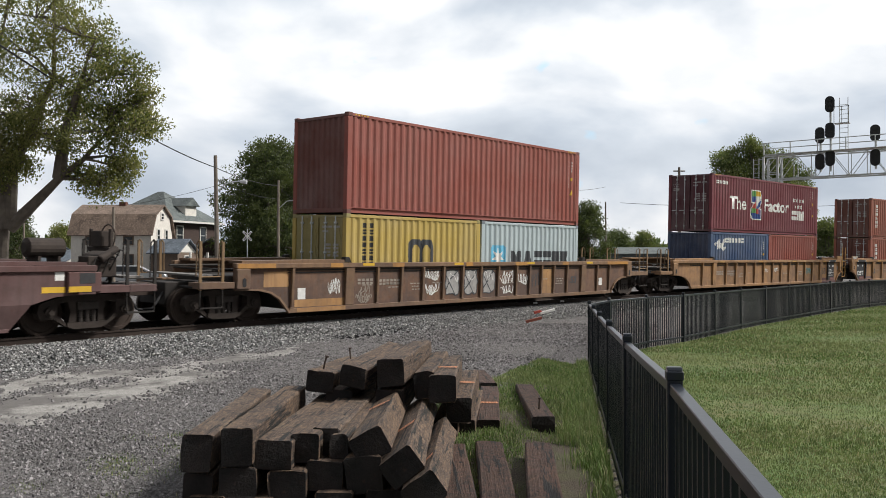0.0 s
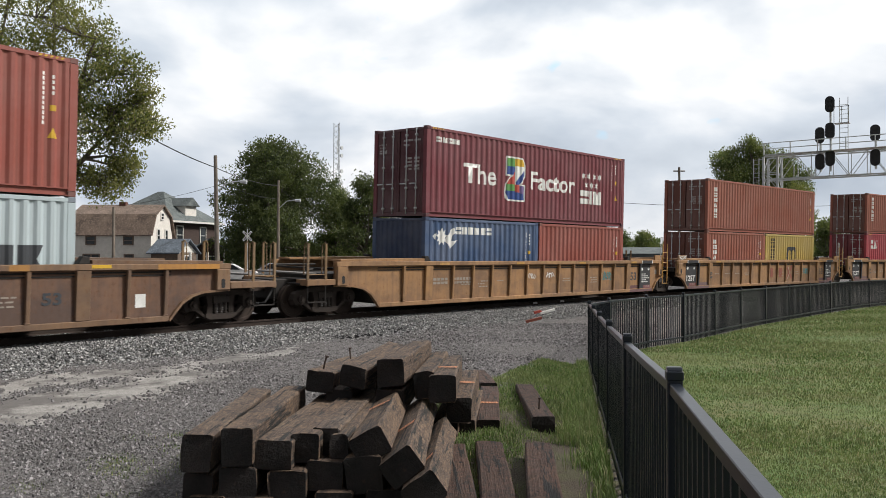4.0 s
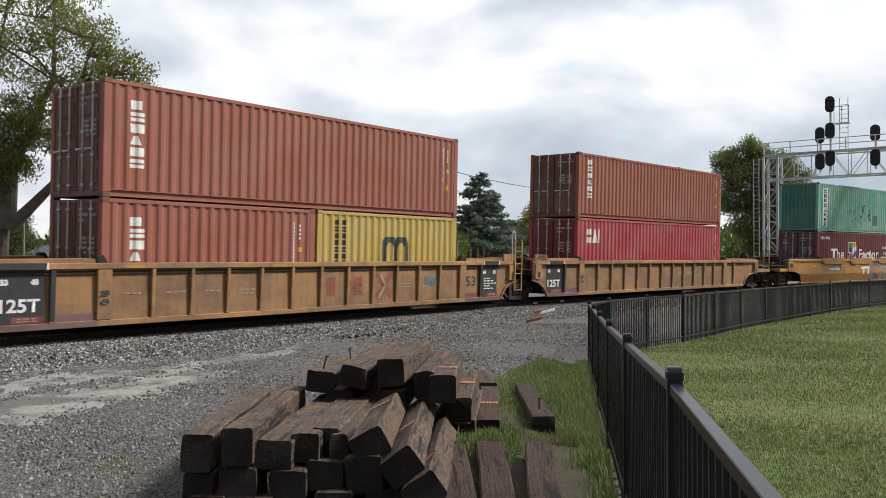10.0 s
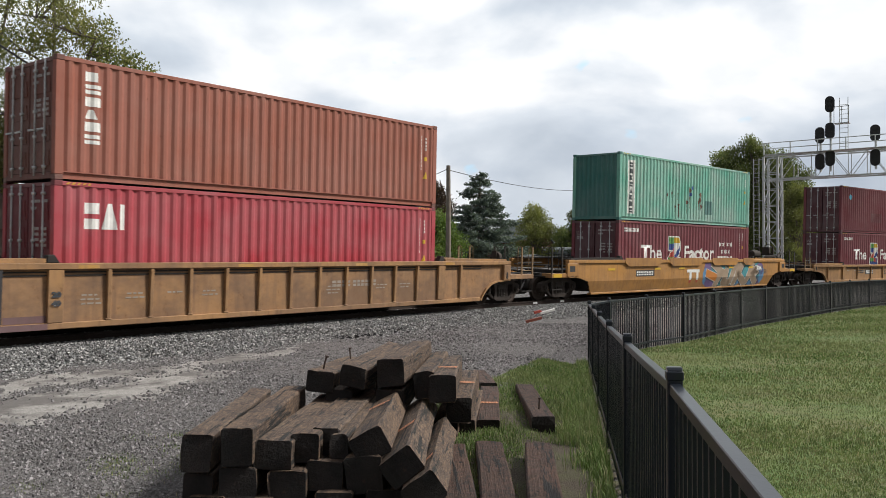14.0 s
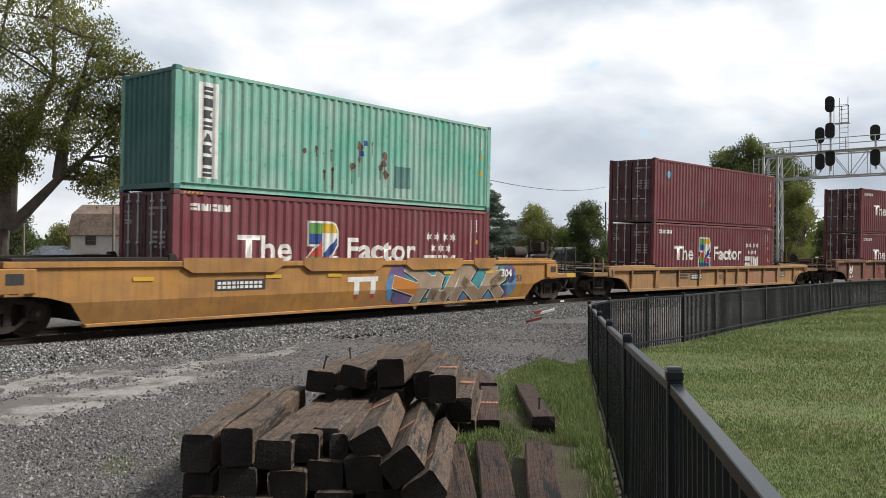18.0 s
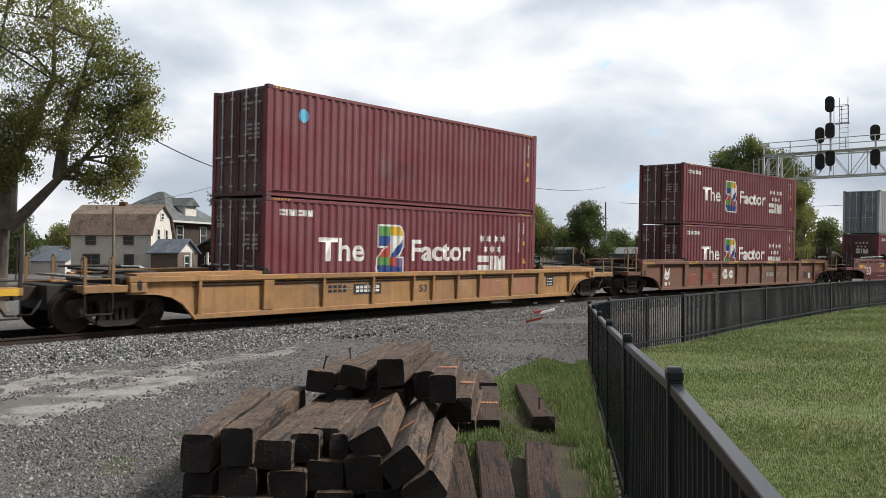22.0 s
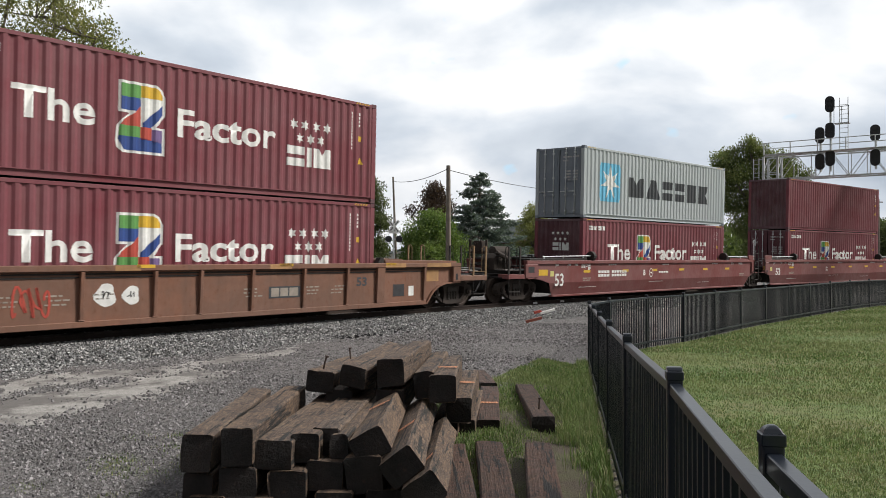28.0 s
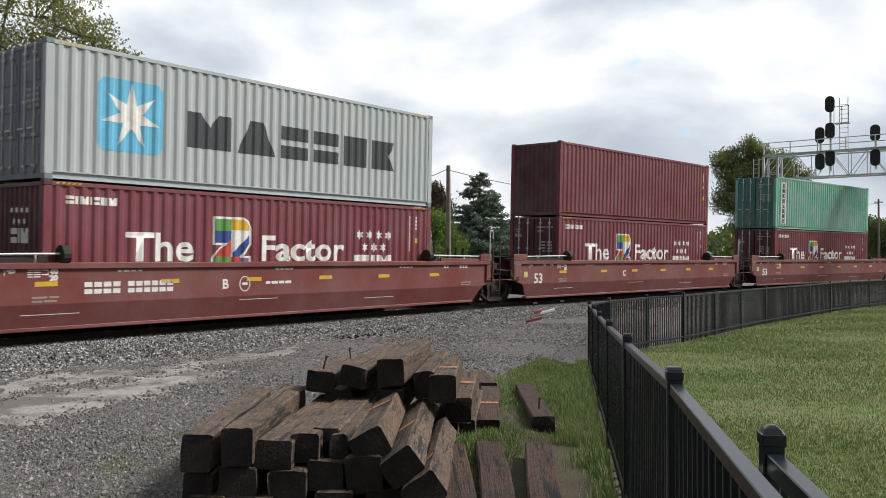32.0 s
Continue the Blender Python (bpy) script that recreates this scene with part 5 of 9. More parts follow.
STACKS = {
    "B": [(("rust_red", "rust_red_shaded"), dict(doors=False, marks=code_marks, label="brick red forty-foot container with a plain corrugated end"), 2.92, 0),
          (("yellow", "yellow_shaded"), dict(length=6.058, height=2.591, marks=msc_marks, label="mustard yellow twenty-foot container with a black arch emblem"), 0.33, -3.07),
          (("pale", "grey_shaded"), dict(length=6.058, height=2.591, marks=maersk_marks(False), label="pale grey twenty-foot container with a blue star square"), 0.33, 3.07)],
    "C": [(("zim", "zim_shaded"), dict(marks=zim_marks, label="maroon forty-foot container with large white words and a rainbow emblem"), 2.95, 0),
          (("navy", "navy_shaded"), dict(length=6.058, height=2.591, doors=False, marks=cronos_marks, label="navy blue twenty-foot container with a white animal emblem"), 0.36, -3.07),
          (("rust_red", "rust_red_shaded"), dict(length=6.058, height=2.591, marks=code_marks, label="brick red twenty-foot container"), 0.36, 3.07)],
    "D": [(("triton", "triton_shaded"), dict(height=2.591, marks=column_marks(6, -5.47, 2.2, 0.26, 0.22, 0.42, M["white_mark"], "tri"), label="faded brown-red forty-foot container with white letter column"), 2.97, 0),
          (("triton", "triton_shaded"), dict(length=6.058, height=2.591, marks=column_marks(6, -2.36, 2.2, 0.26, 0.22, 0.42, M["white_mark"], "tri2"), label="faded brown-red twenty-foot container with white letter column"), 0.38, -3.07),
          (("yellow", "yellow_shaded"), dict(length=6.058, height=2.591, marks=msc_marks, label="mustard yellow twenty-foot container with a black arch emblem"), 0.38, 3.07)],
    "E": [(("triton", "triton_shaded"), dict(height=2.591, marks=column_marks(6, -5.47, 2.35, 0.265, 0.22, 0.42, M["white_mark"], "tri3"), label="faded brown-red forty-foot container with white letter column"), 3.265, 0),
          (("crimson", "crimson_dark"), dict(marks=cai_marks, label="bright crimson forty-foot container with white blocks"), 0.365, 0)],
    "F": [(("green", "green_dark"), dict(doors=False, marks=rust_patches, label="weathered sea green forty-foot container with rust patches"), 3.26, 0),
          (("zim", "zim_shaded"), dict(marks=zim_marks, label="maroon forty-foot container with large white words and a rainbow emblem"), 0.36, 0)],
    "G": [(("zim", "zim_shaded"), dict(marks=globe_marks, label="maroon forty-foot container with a small round blue emblem"), 3.25, 0),
          (("zim", "zim_shaded"), dict(marks=zim_marks, label="maroon forty-foot container with large white words and a rainbow emblem"), 0.35, 0)],
    "H": [(("zim", "zim_shaded"), dict(marks=zim_marks, label="maroon forty-foot container with large white words and a rainbow emblem"), 3.25, 0),
          (("zim", "zim_shaded"), dict(marks=zim_marks, label="maroon forty-foot container with large white words and a rainbow emblem"), 0.35, 0)],
    "I": [(("grey", "grey_shaded"), dict(marks=maersk_marks(True), label="light grey forty-foot container with a blue star square"), 3.26, 0),
          (("zim", "zim_shaded"), dict(doors=False, marks=zim_marks, label="maroon forty-foot container with a starred corrugated end"), 0.36, 0)],
    "J": [(("zim", "zim_shaded"), dict(doors=False, marks=code_marks, label="plain maroon forty-foot container with a corrugated end"), 3.27, 0),
          (("zim", "zim_shaded"), dict(marks=zim_marks, label="maroon forty-foot container with large white words and a rainbow emblem"), 0.37, 0)],
    "K": [(("green", "green_dark"), dict(marks=panel_column, label="sea green forty-foot container with doors toned darker as shaded"), 3.27, 0),
          (("zim", "zim_shaded"), dict(marks=zim_marks, label="maroon forty-foot container with large white words and a rainbow emblem"), 0.37, 0)],
}
for k, boxes in STACKS.items():
    for (c0, c1), kw, z, dx in boxes:
        load(container(c0, c1, **kw), OFF[k], z, dx)


# ---------- old railway ties in a heap ----------
def tie_material(name, k, tint=(1.0, 0.97, 0.94), bands=0.0):
    mat, nt, bsdf = nodes_of(name, 0.8)
    oi = nt.nodes.new("ShaderNodeObjectInfo")
    n1, m1, _ = tex(nt, 2.6, 7, (0.8, 2.2, 2.2), 0.68)
    n2, m2, _ = tex(nt, 9.0, 6, (0.2, 4, 4), 0.7)
    n3, m3, _ = tex(nt, 3.4, 7, (0.9, 1, 1), 0.75)
    n4, m4, _ = tex(nt, 34.0, 5, (0.4, 1.3, 1.3), 0.75)
    n5, m5, _ = tex(nt, 6.0, 5, (0.2, 3.4, 3.4), 0.66)
    n6, m6, _ = tex(nt, 16.0, 4, (1, 1, 1), 0.6)
    for m in (m1, m2, m3, m4, m5, m6):
        nt.links.new(oi.outputs["Random"], m.inputs["Location"])
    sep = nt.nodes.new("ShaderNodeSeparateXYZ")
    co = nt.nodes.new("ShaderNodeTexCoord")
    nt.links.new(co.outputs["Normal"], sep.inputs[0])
    end_face = nt.nodes.new("ShaderNodeMath")
    end_face.operation = "ABSOLUTE"
    nt.links.new(sep.outputs["X"], end_face.inputs[0])
    # bare wood from tan to silver-grey, differing from tie to tie
    bare = ramp(nt, oi.outputs["Random"], [(0.0, (0.17, 0.108, 0.066)), (0.4, (0.135, 0.1, 0.074)), (0.7, (0.21, 0.142, 0.086)), (1.0, (0.14, 0.118, 0.1))])
    side = mix(nt, ramp(nt, n1, [(0.36, 0.0), (0.62, 1.0)]), (0.042, 0.029, 0.022), bare)
    side = mix(nt, ramp(nt, n3, [(0.5, 0.0), (0.6, 0.85)]), side, (0.028, 0.022, 0.021))
    side = mix(nt, 0.55, side, ramp(nt, n4, [(0.36, (0.010, 0.008, 0.007)), (0.5, (0.075, 0.052, 0.038)), (0.64, (0.24, 0.17, 0.115))]))
    if bands:                                            # lighter saw marks and plate prints across the timber
        n7, m7, _ = tex(nt, 5.0, 5, (2.4, 0.3, 0.3), 0.6)
        side = mix(nt, ramp(nt, n7, [(0.5, 0.0), (0.62, bands)]), side, (0.14, 0.085, 0.07))
    side = mix(nt, ramp(nt, n2, [(0.57, 0.0), (0.63, 0.85)]), side, (0.012, 0.009, 0.008))
    side = mix(nt, ramp(nt, n5, [(0.572, 0.0), (0.59, 1.0)]), side, (0.004, 0.0035, 0.003))
    side = mix(nt, ramp(nt, n6, [(0.635, 0.0), (0.66, 0.95)]), side, (0.006, 0.005, 0.005))
    # end faces: creosote tone deepened to near-black, their shade painted in
    butt_shade = mix(nt, ramp(nt, n3, [(0.4, 0.0), (0.7, 1.0)]), (0.008, 0.007, 0.0075), (0.028, 0.021, 0.02))
    butt_shade = mix(nt, ramp(nt, n6, [(0.62, 0.0), (0.72, 0.6)]), butt_shade, (0.05, 0.026, 0.018))
    c = mix(nt, ramp(nt, end_face.outputs[0], [(0.55, 0.0), (0.75, 1.0)]), side, butt_shade)
    c = mix(nt, 1.0, c, tuple(k * v for v in tint), "MULTIPLY")
    nt.links.new(c, bsdf.inputs["Base Color"])
    h = mix(nt, 0.5, n2, n5)
    bump(nt, bsdf, h, 1.0, 0.025)
    return mat


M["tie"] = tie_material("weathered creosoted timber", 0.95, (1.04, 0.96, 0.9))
M["tie_dark"] = tie_material("dark reddish creosoted timber", 0.55, (1.15, 0.86, 0.76), 0.8)
M["spike"] = plain("rusty spike", (0.05, 0.03, 0.022), 0.8)
TIE_COUNT = [0]


def tie(x, y, z, yaw, pitch, roll, length, w, h, timber="tie", label="weathered dark creosoted railway tie in a heap"):
    """One timber: (x, y, z) is the middle of the top edge at its near end; worn edges, split ends, slight bow."""
    TIE_COUNT[0] += 1
    rng = random.Random(TIE_COUNT[0])
    bm = bmesh.new()
    n, rows = 12, []
    c = 0.014
    sect = [(-w / 2 + c, -h), (w / 2 - c, -h), (w / 2, -h + c), (w / 2, -h / 2), (w / 2, -c), (w / 2 - c, 0), (w / 6, 0), (-w / 6, 0), (-w / 2 + c, 0), (-w / 2, -c), (-w / 2, -h / 2), (-w / 2, -h + c)]
    ph, bow = rng.random() * 6, rng.uniform(-0.008, 0.008)
    for i in range(n + 1):
        t = i / n
        row = []
        for k, (a, b) in enumerate(sect):
            e = noise.noise((t * 5 + ph, a * 9, b * 9 + TIE_COUNT[0])) * 0.009
            end = (rng.uniform(-0.012, 0.012) if i in (0, n) else 0)
            row.append(bm.verts.new((t * length + end, a + e + bow * math.sin(t * 3.1), b + noise.noise((t * 6, a * 11 + ph, b * 7)) * 0.009)))
        rows.append(row)
    m = len(sect)
    for r0, r1 in zip(rows, rows[1:]):
        for k in range(m):
            bm.faces.new((r0[k], r0[(k + 1) % m], r1[(k + 1) % m], r1[k]))
    bm.faces.new(rows[0])
    bm.faces.new(rows[-1][::-1])
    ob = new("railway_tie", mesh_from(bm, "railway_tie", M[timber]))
    ob.matrix_basis = Matrix.Translation((x, y, z)) @ Euler((0, 0, radians(yaw))).to_matrix().to_4x4() @ Euler((0, radians(-pitch), 0)).to_matrix().to_4x4() @ Euler((radians(-roll), 0, 0)).to_matrix().to_4x4()
    tagged(ob, label, "railway tie", "heap of ties")
    return ob


tie(3.218, 4.151, 0.301, 38.1, -3.0, 0.0, 2.40, 0.178, 0.229)
tie(3.345, 3.939, 0.341, 38.4, -3.3, 0.0, 2.40, 0.229, 0.178)
tie(3.533, 3.712, 0.315, 36.5, -3.4, 2.0, 2.40, 0.229, 0.178)
tie(3.727, 3.577, 0.354, 34.7, -3.4, -3.0, 2.40, 0.229, 0.178)
tie(3.845, 3.379, 0.390, 34.0, -3.6, 6.0, 2.40, 0.229, 0.229)
tie(3.204, 4.053, 0.177, 38.3, -3.9, 0.0, 2.40, 0.229, 0.178)
tie(3.372, 3.818, 0.164, 38.0, -3.6, 0.0, 2.40, 0.229, 0.178)
tie(3.686, 3.466, 0.190, 34.8, -4.5, 0.0, 2.40, 0.229, 0.178)
tie(3.905, 3.248, 0.190, 34.9, -4.2, 0.0, 2.40, 0.229, 0.178)
tie(3.188, 4.119, 0.548, 39.1, -2.4, -3.0, 2.40, 0.178, 0.229)
tie(3.329, 3.922, 0.585, 37.6, -2.7, 0.0, 2.40, 0.188, 0.229)
tie(3.508, 3.795, 0.494, 34.6, -2.7, -3.0, 2.40, 0.229, 0.178)
tie(3.690, 3.712, 0.515, 34.1, -2.8, 0.0, 2.40, 0.178, 0.178)
tie(3.876, 3.710, 0.519, 34.0, -3.2, 0.0, 2.40, 0.178, 0.178)
tie(3.851, 3.574, 0.497, 34.4, -3.1, 0.0, 2.40, 0.120, 0.178)
tie(3.865, 3.383, 0.529, 35.5, -2.7, 28.0, 2.40, 0.229, 0.178)
tie(3.855, 3.141, 0.428, 34.1, -1.9, 36.0, 2.40, 0.229, 0.178)
tie(3.816, 2.940, 0.319, 33.5, -3.6, 36.0, 2.40, 0.229, 0.178)
tie(5.090, 4.932, 0.653, 34.6, -3.9, -6.0, 2.30, 0.229, 0.178)
tie(5.182, 4.631, 0.705, 30.1, -1.3, -12.0, 2.40, 0.229, 0.178)
tie(5.353, 4.392, 0.766, 31.0, -2.0, 3.0, 2.40, 0.229, 0.229)
tie(5.517, 4.166, 0.662, 32.6, -2.4, 6.0, 2.40, 0.178, 0.229)
tie(5.529, 3.977, 0.648, 33.1, -2.7, 0.0, 2.30, 0.229, 0.229)
tie(6.105, 4.210, 0.360, 31.6, -1.7, 0.0, 2.30, 0.229, 0.229)
tie(6.199, 4.426, 0.138, 31.5, -2.6, 0.0, 2.30, 0.229, 0.178)
tie(6.545, 4.460, 0.064, 31.1, -2.0, 0.0, 2.30, 0.229, 0.178)
tie(5.355, 4.394, 0.511, 32.5, -1.5, 0.0, 2.40, 0.229, 0.229)
tie(5.181, 4.808, 0.495, 33.7, -3.0, 0.0, 2.40, 0.229, 0.229)
tie(6.873, 4.387, 0.019, 32.2, -1.3, 0.0, 2.50, 0.229, 0.170, "tie_dark")
tie(7.282, 3.996, 0.032, 34.5, -1.4, 0.0, 2.50, 0.229, 0.170, "tie_dark")
tie(9.289, 5.925, -0.049, 38.6, -1.6, 0.0, 1.60, 0.229, 0.170, "tie_dark")
tie(3.929, 2.408, 0.085, 34.4, -1.0, 0.0, 2.50, 0.229, 0.170, "tie_dark")
tie(3.983, 2.134, 0.091, 30.8, -0.8, 0.0, 2.50, 0.229, 0.170, "tie_dark")
tie(3.748, 2.531, 0.083, 36.9, -1.1, 0.0, 2.50, 0.220, 0.170, "tie_dark")


# ---------- black metal fence ----------
FENCE_H = 1.22


def fence_line(pts, near_count, label):
    """Posts at the given plan places, panels of rails and pickets between them."""
    fence = new("metal_fence")
    tagged(fence, label, "fence")

    def post_mesh():
        bm = bmesh.new()
        box(bm, -0.028, 0.028, -0.028, 0.028, -0.12, FENCE_H - 0.02)
        return mesh_from(bm, "post", M["fence"], False, 0.004)

    def cap_mesh():
        bm = bmesh.new()
        box(bm, -0.031, 0.031, -0.031, 0.031, FENCE_H - 0.035, FENCE_H)
        prism(bm, [(-0.029, FENCE_H), (0.029, FENCE_H), (0.014, FENCE_H + 0.014), (-0.014, FENCE_H + 0.014)], -0.028, 0.028)
        return mesh_from(bm, "post_cap", M["fence"], False, 0.004)

    def picket_mesh():
        bm = bmesh.new()
        box(bm, -0.010, 0.010, -0.010, 0.010, 0.05, FENCE_H - 0.08)
        return mesh_from(bm, "picket", M["fence"], False)
    places = []
    for x, y in pts:
        z = float(ground_z(x, y))
        places.append(Vector((x, y, z)))
    for i, p in enumerate(places):
        q = places[min(i + 1, len(places) - 1)] - places[max(i - 1, 0)]
        a = math.degrees(math.atan2(q.y, q.x))
        po = share("post", cached("fence_post", post_mesh), fence, pose(*p, 0, 0, a))
        share("post_cap", cached("fence_cap", cap_mesh), po)
    for i, (p, q) in enumerate(zip(places, places[1:])):
        d = q - p
        L, a, s = d.length, math.degrees(math.atan2(d.y, d.x)), math.degrees(math.asin(d.z / d.length))
        at = pose(*p, 0, -s, a)
        for nm, z0, z1, hw in (("top_rail", FENCE_H - 0.085, FENCE_H - 0.045, 0.021), ("bottom_rail", 0.14, 0.18, 0.018)):
            bm = bmesh.new()
            box(bm, 0.03, L - 0.03, -hw, hw, z0, z1)
            share(nm, mesh_from(bm, nm, M["fence"], False, 0.003), fence, at)
        n = max(2, round(L / 0.1))
        if i < near_count:
            for k in range(1, n):
                share("picket", cached("picket", picket_mesh), fence, at @ Matrix.Translation((L * k / n, 0, 0)))
        else:
            bm = bmesh.new()
            for k in range(1, n):
                box(bm, L * k / n - 0.010, L * k / n + 0.010, -0.010, 0.010, 0.05, FENCE_H - 0.08)
            tagged(share("picket_panel", mesh_from(bm, "picket_panel", M["fence"]), fence, at), kind="stuff")
    return fence


near_leg = [on_plan(3.05 + 2.41 * i, 0.855 + 0.365 * i) for i in range(-1, 5)]
far_leg = [on_plan(15.1, 2.682), (15.71, 7.09), (17.79, 7.12), (19.45, 6.86), (21.9, 6.88), (24.35, 6.9), (26.8, 6.84), (29.25, 6.71), (31.7, 6.56), (34.15, 6.34), (36.6, 6.06), (39.0, 5.72), (41.3, 5.35), (43.7, 4.9), (46, 4.4)]
fence_near = fence_line(near_leg + [far_leg[0]], 6, "black powder-coated aluminium picket fence beside the ties")
fence_far = fence_line(far_leg, 6, "black powder-coated aluminium picket fence along the lawn")


def gate():
    g = new("sliding_gate")
    tagged(g, "black aluminium gate leaf sliding open along the fence", "gate")
    bm = bmesh.new()
    box(bm, -0.027, 0.027, -0.027, 0.027, 0.03, FENCE_H - 0.03)
    part("gate_post", bm, M["fence"], g, bevel=0.004)
    bm = bmesh.new()
    box(bm, -0.03, 0.03, -0.03, 0.03, FENCE_H - 0.052, FENCE_H - 0.02)
    tube(bm, [(0, 0, FENCE_H - 0.022), (0, 0, FENCE_H - 0.006), (0, 0, FENCE_H)], [0.039, 0.025, 0.011], 4)
    part("post_cap", bm, M["fence"], g, bevel=0.003)
    for nm, z in (("top_rail", FENCE_H - 0.09), ("bottom_rail", 0.12)):
        bm = bmesh.new()
        box(bm, -1.28, -0.03, -0.02, 0.02, z - 0.028, z + 0.022)
        part(nm, bm, M["fence"], g, bevel=0.003)
    bm = bmesh.new()
    box(bm, -0.008, 0.008, -0.008, 0.008, 0.14, FENCE_H - 0.1)
    me = mesh_from(bm, "picket", M["fence"])
    for k in range(1, 11):
        share("picket", me, g, pose(-0.115 * k, 0, 0))
    bm = bmesh.new()
    tube(bm, [(0.04, 0.05, 1.1), (0.05, 0.06, 1.05), (0.045, 0.05, 1.0)], 0.012, 6)
    part("latch", bm, M["galv"], g)
    return g


lawn_gate = gate()


# ---------- grass ----------
def fence_y(x):
    """Plan line of the fence, as y over x."""
    xs = [near_leg[0][0], far_leg[0][0]] + [p[0] for p in far_leg[1:]] + [120]
    ys = [near_leg[0][1], far_leg[0][1]] + [p[1] for p in far_leg[1:]] + [-30]
    lo = near_leg[0][1] + (x - near_leg[0][0]) * 0.511
    return np.where(x < xs[0], lo, np.interp(x, xs, ys))


def grass_material():
    mat, nt, bsdf = nodes_of("mown lawn with dry patches", 0.9)
    n1, _, _ = tex(nt, 0.35, 5)
    n2, _, _ = tex(nt, 1.5, 6, (1, 1, 1), 0.62)
    n3, _, _ = tex(nt, 45, 3)
    c = mix(nt, ramp(nt, n1, [(0.4, 0.0), (0.62, 1.0)]), (0.11, 0.18, 0.042), (0.185, 0.222, 0.072))
    c = mix(nt, ramp(nt, n2, [(0.48, 0.0), (0.66, 0.8)]), c, (0.21, 0.165, 0.09))
    c = mix(nt, 0.4, c, ramp(nt, n3, [(0.3, (0.03, 0.05, 0.012)), (0.7, (0.13, 0.19, 0.045))]))
    n4, _, _ = tex(nt, 6.0, 5, (1, 1, 1), 0.6)
    c = mix(nt, ramp(nt, n4, [(0.38, 0.35), (0.54, 0.0)]), c, (0.05, 0.075, 0.02))
    nt.links.new(c, bsdf.inputs["Base Color"])
    bump(nt, bsdf, n3, 0.7, 0.03)
    return mat


def blade_material(name, a, b, dry):
    mat, nt, bsdf = nodes_of(name, 0.7)
    g = nt.nodes.new("ShaderNodeNewGeometry")
    n1, _, _ = tex(nt, 0.45, 5)
    n2, _, _ = tex(nt, 2.0, 4)
    c = ramp(nt, g.outputs["Random Per Island"], [(0.0, a), (0.35, tuple(0.6 * (u + v) * 0.8 for u, v in zip(a, b))), (0.8, b), (0.88, dry), (1.0, dry)])
    c = mix(nt, ramp(nt, n1, [(0.42, 0.0), (0.66, 0.55)]), c, tuple(0.5 * (u + v) for u, v in zip(b, dry)))
    c = mix(nt, ramp(nt, n2, [(0.52, 0.0), (0.7, 0.55)]), c, tuple(v * 0.62 for v in dry))
    n3, _, _ = tex(nt, 6.0, 5, (1, 1, 1), 0.6)
    c = mix(nt, ramp(nt, n3, [(0.38, 0.45), (0.54, 0.0)]), c, tuple(v * 0.7 for v in a))
    nt.links.new(c, bsdf.inputs["Base Color"])
    tr, ms = nt.nodes.new("ShaderNodeBsdfTranslucent"), nt.nodes.new("ShaderNodeMixShader")
    nt.links.new(c, tr.inputs["Color"])
    ms.inputs["Fac"].default_value = 0.3
    nt.links.new(bsdf.outputs[0], ms.inputs[1])
    nt.links.new(tr.outputs[0], ms.inputs[2])
    nt.links.new(ms.outputs[0], nt.nodes["Material Output"].inputs["Surface"])
    return mat


M["lawn"] = grass_material()
M["blade"] = blade_material("green grass blades", (0.052, 0.098, 0.022), (0.2, 0.292, 0.084), (0.42, 0.37, 0.21))
M["blade_rough"] = blade_material("lush green grass blades", (0.055, 0.11, 0.022), (0.225, 0.335, 0.088), (0.4, 0.38, 0.2))
lx = np.concatenate([np.arange(-6, 50, 0.4), [55, 62, 75, 100, 130]])
ly = np.concatenate([[-80, -50, -30, -22], np.arange(-16, 9, 0.4)])
vx, vy = np.arange(1, 17, 0.12), np.arange(-1, 9, 0.12)


def verge_width(x, y):
    """Above 0 on the strip of soil along the near side of the fence."""
    d, s = x * VF[0] + y * VF[1], x * VR[0] + y * VR[1]
    return np.minimum(s - (0.82 + 0.1515 * (d - 3.05)) + np.interp(d, [2, 6, 8, 10, 13, 15], [1.5, 1.7, 1.8, 1.5, 0.6, 0.2]) + 0.25 * soft_noise(x, y, 0.4, 6.0), 0.85 + 0.1515 * (d - 3.05) - s) * (d < 15)


def soil_material():
    mat, nt, bsdf = nodes_of("dark brown soil with moss", 0.95)
    n1, _, _ = tex(nt, 2.2, 6, (1, 1, 1), 0.65)
    n2, _, _ = tex(nt, 60, 4, (1, 1, 1), 0.7)
    c = mix(nt, ramp(nt, n1, [(0.42, 0.0), (0.58, 1.0)]), (0.075, 0.058, 0.042), (0.085, 0.095, 0.036))
    c = mix(nt, 0.5, c, ramp(nt, n2, [(0.35, (0.02, 0.016, 0.012)), (0.65, (0.17, 0.14, 0.10))]))
    nt.links.new(c, bsdf.inputs["Base Color"])
    bump(nt, bsdf, n2, 0.9, 0.02)
    return mat


soil = grid_sheet("soil", vx, vy, lambda x, y: ground_z(x, y) + 0.026 + 0.008 * soft_noise(x, y, 0.3, 2.0), soil_material(), lambda x, y: verge_width(x, y) > 0)
tagged(soil, "bare brown soil with moss along the fence", "soil", kind="structure")
lawn = grid_sheet("lawn", lx, ly, lambda x, y: ground_z(x, y) + 0.035 + 0.015 * soft_noise(x, y, 0.9, 1.0), M["lawn"], lambda x, y: y < fence_y(x) - 0.045, lambda x: fence_y(x) - 0.05)
tagged(lawn, "mown green lawn with dry brown patches", "lawn", kind="structure")
BLADE_V = [(-0.5, 0, 0), (0.5, 0, 0), (0.1, 0.35, 1.0)]


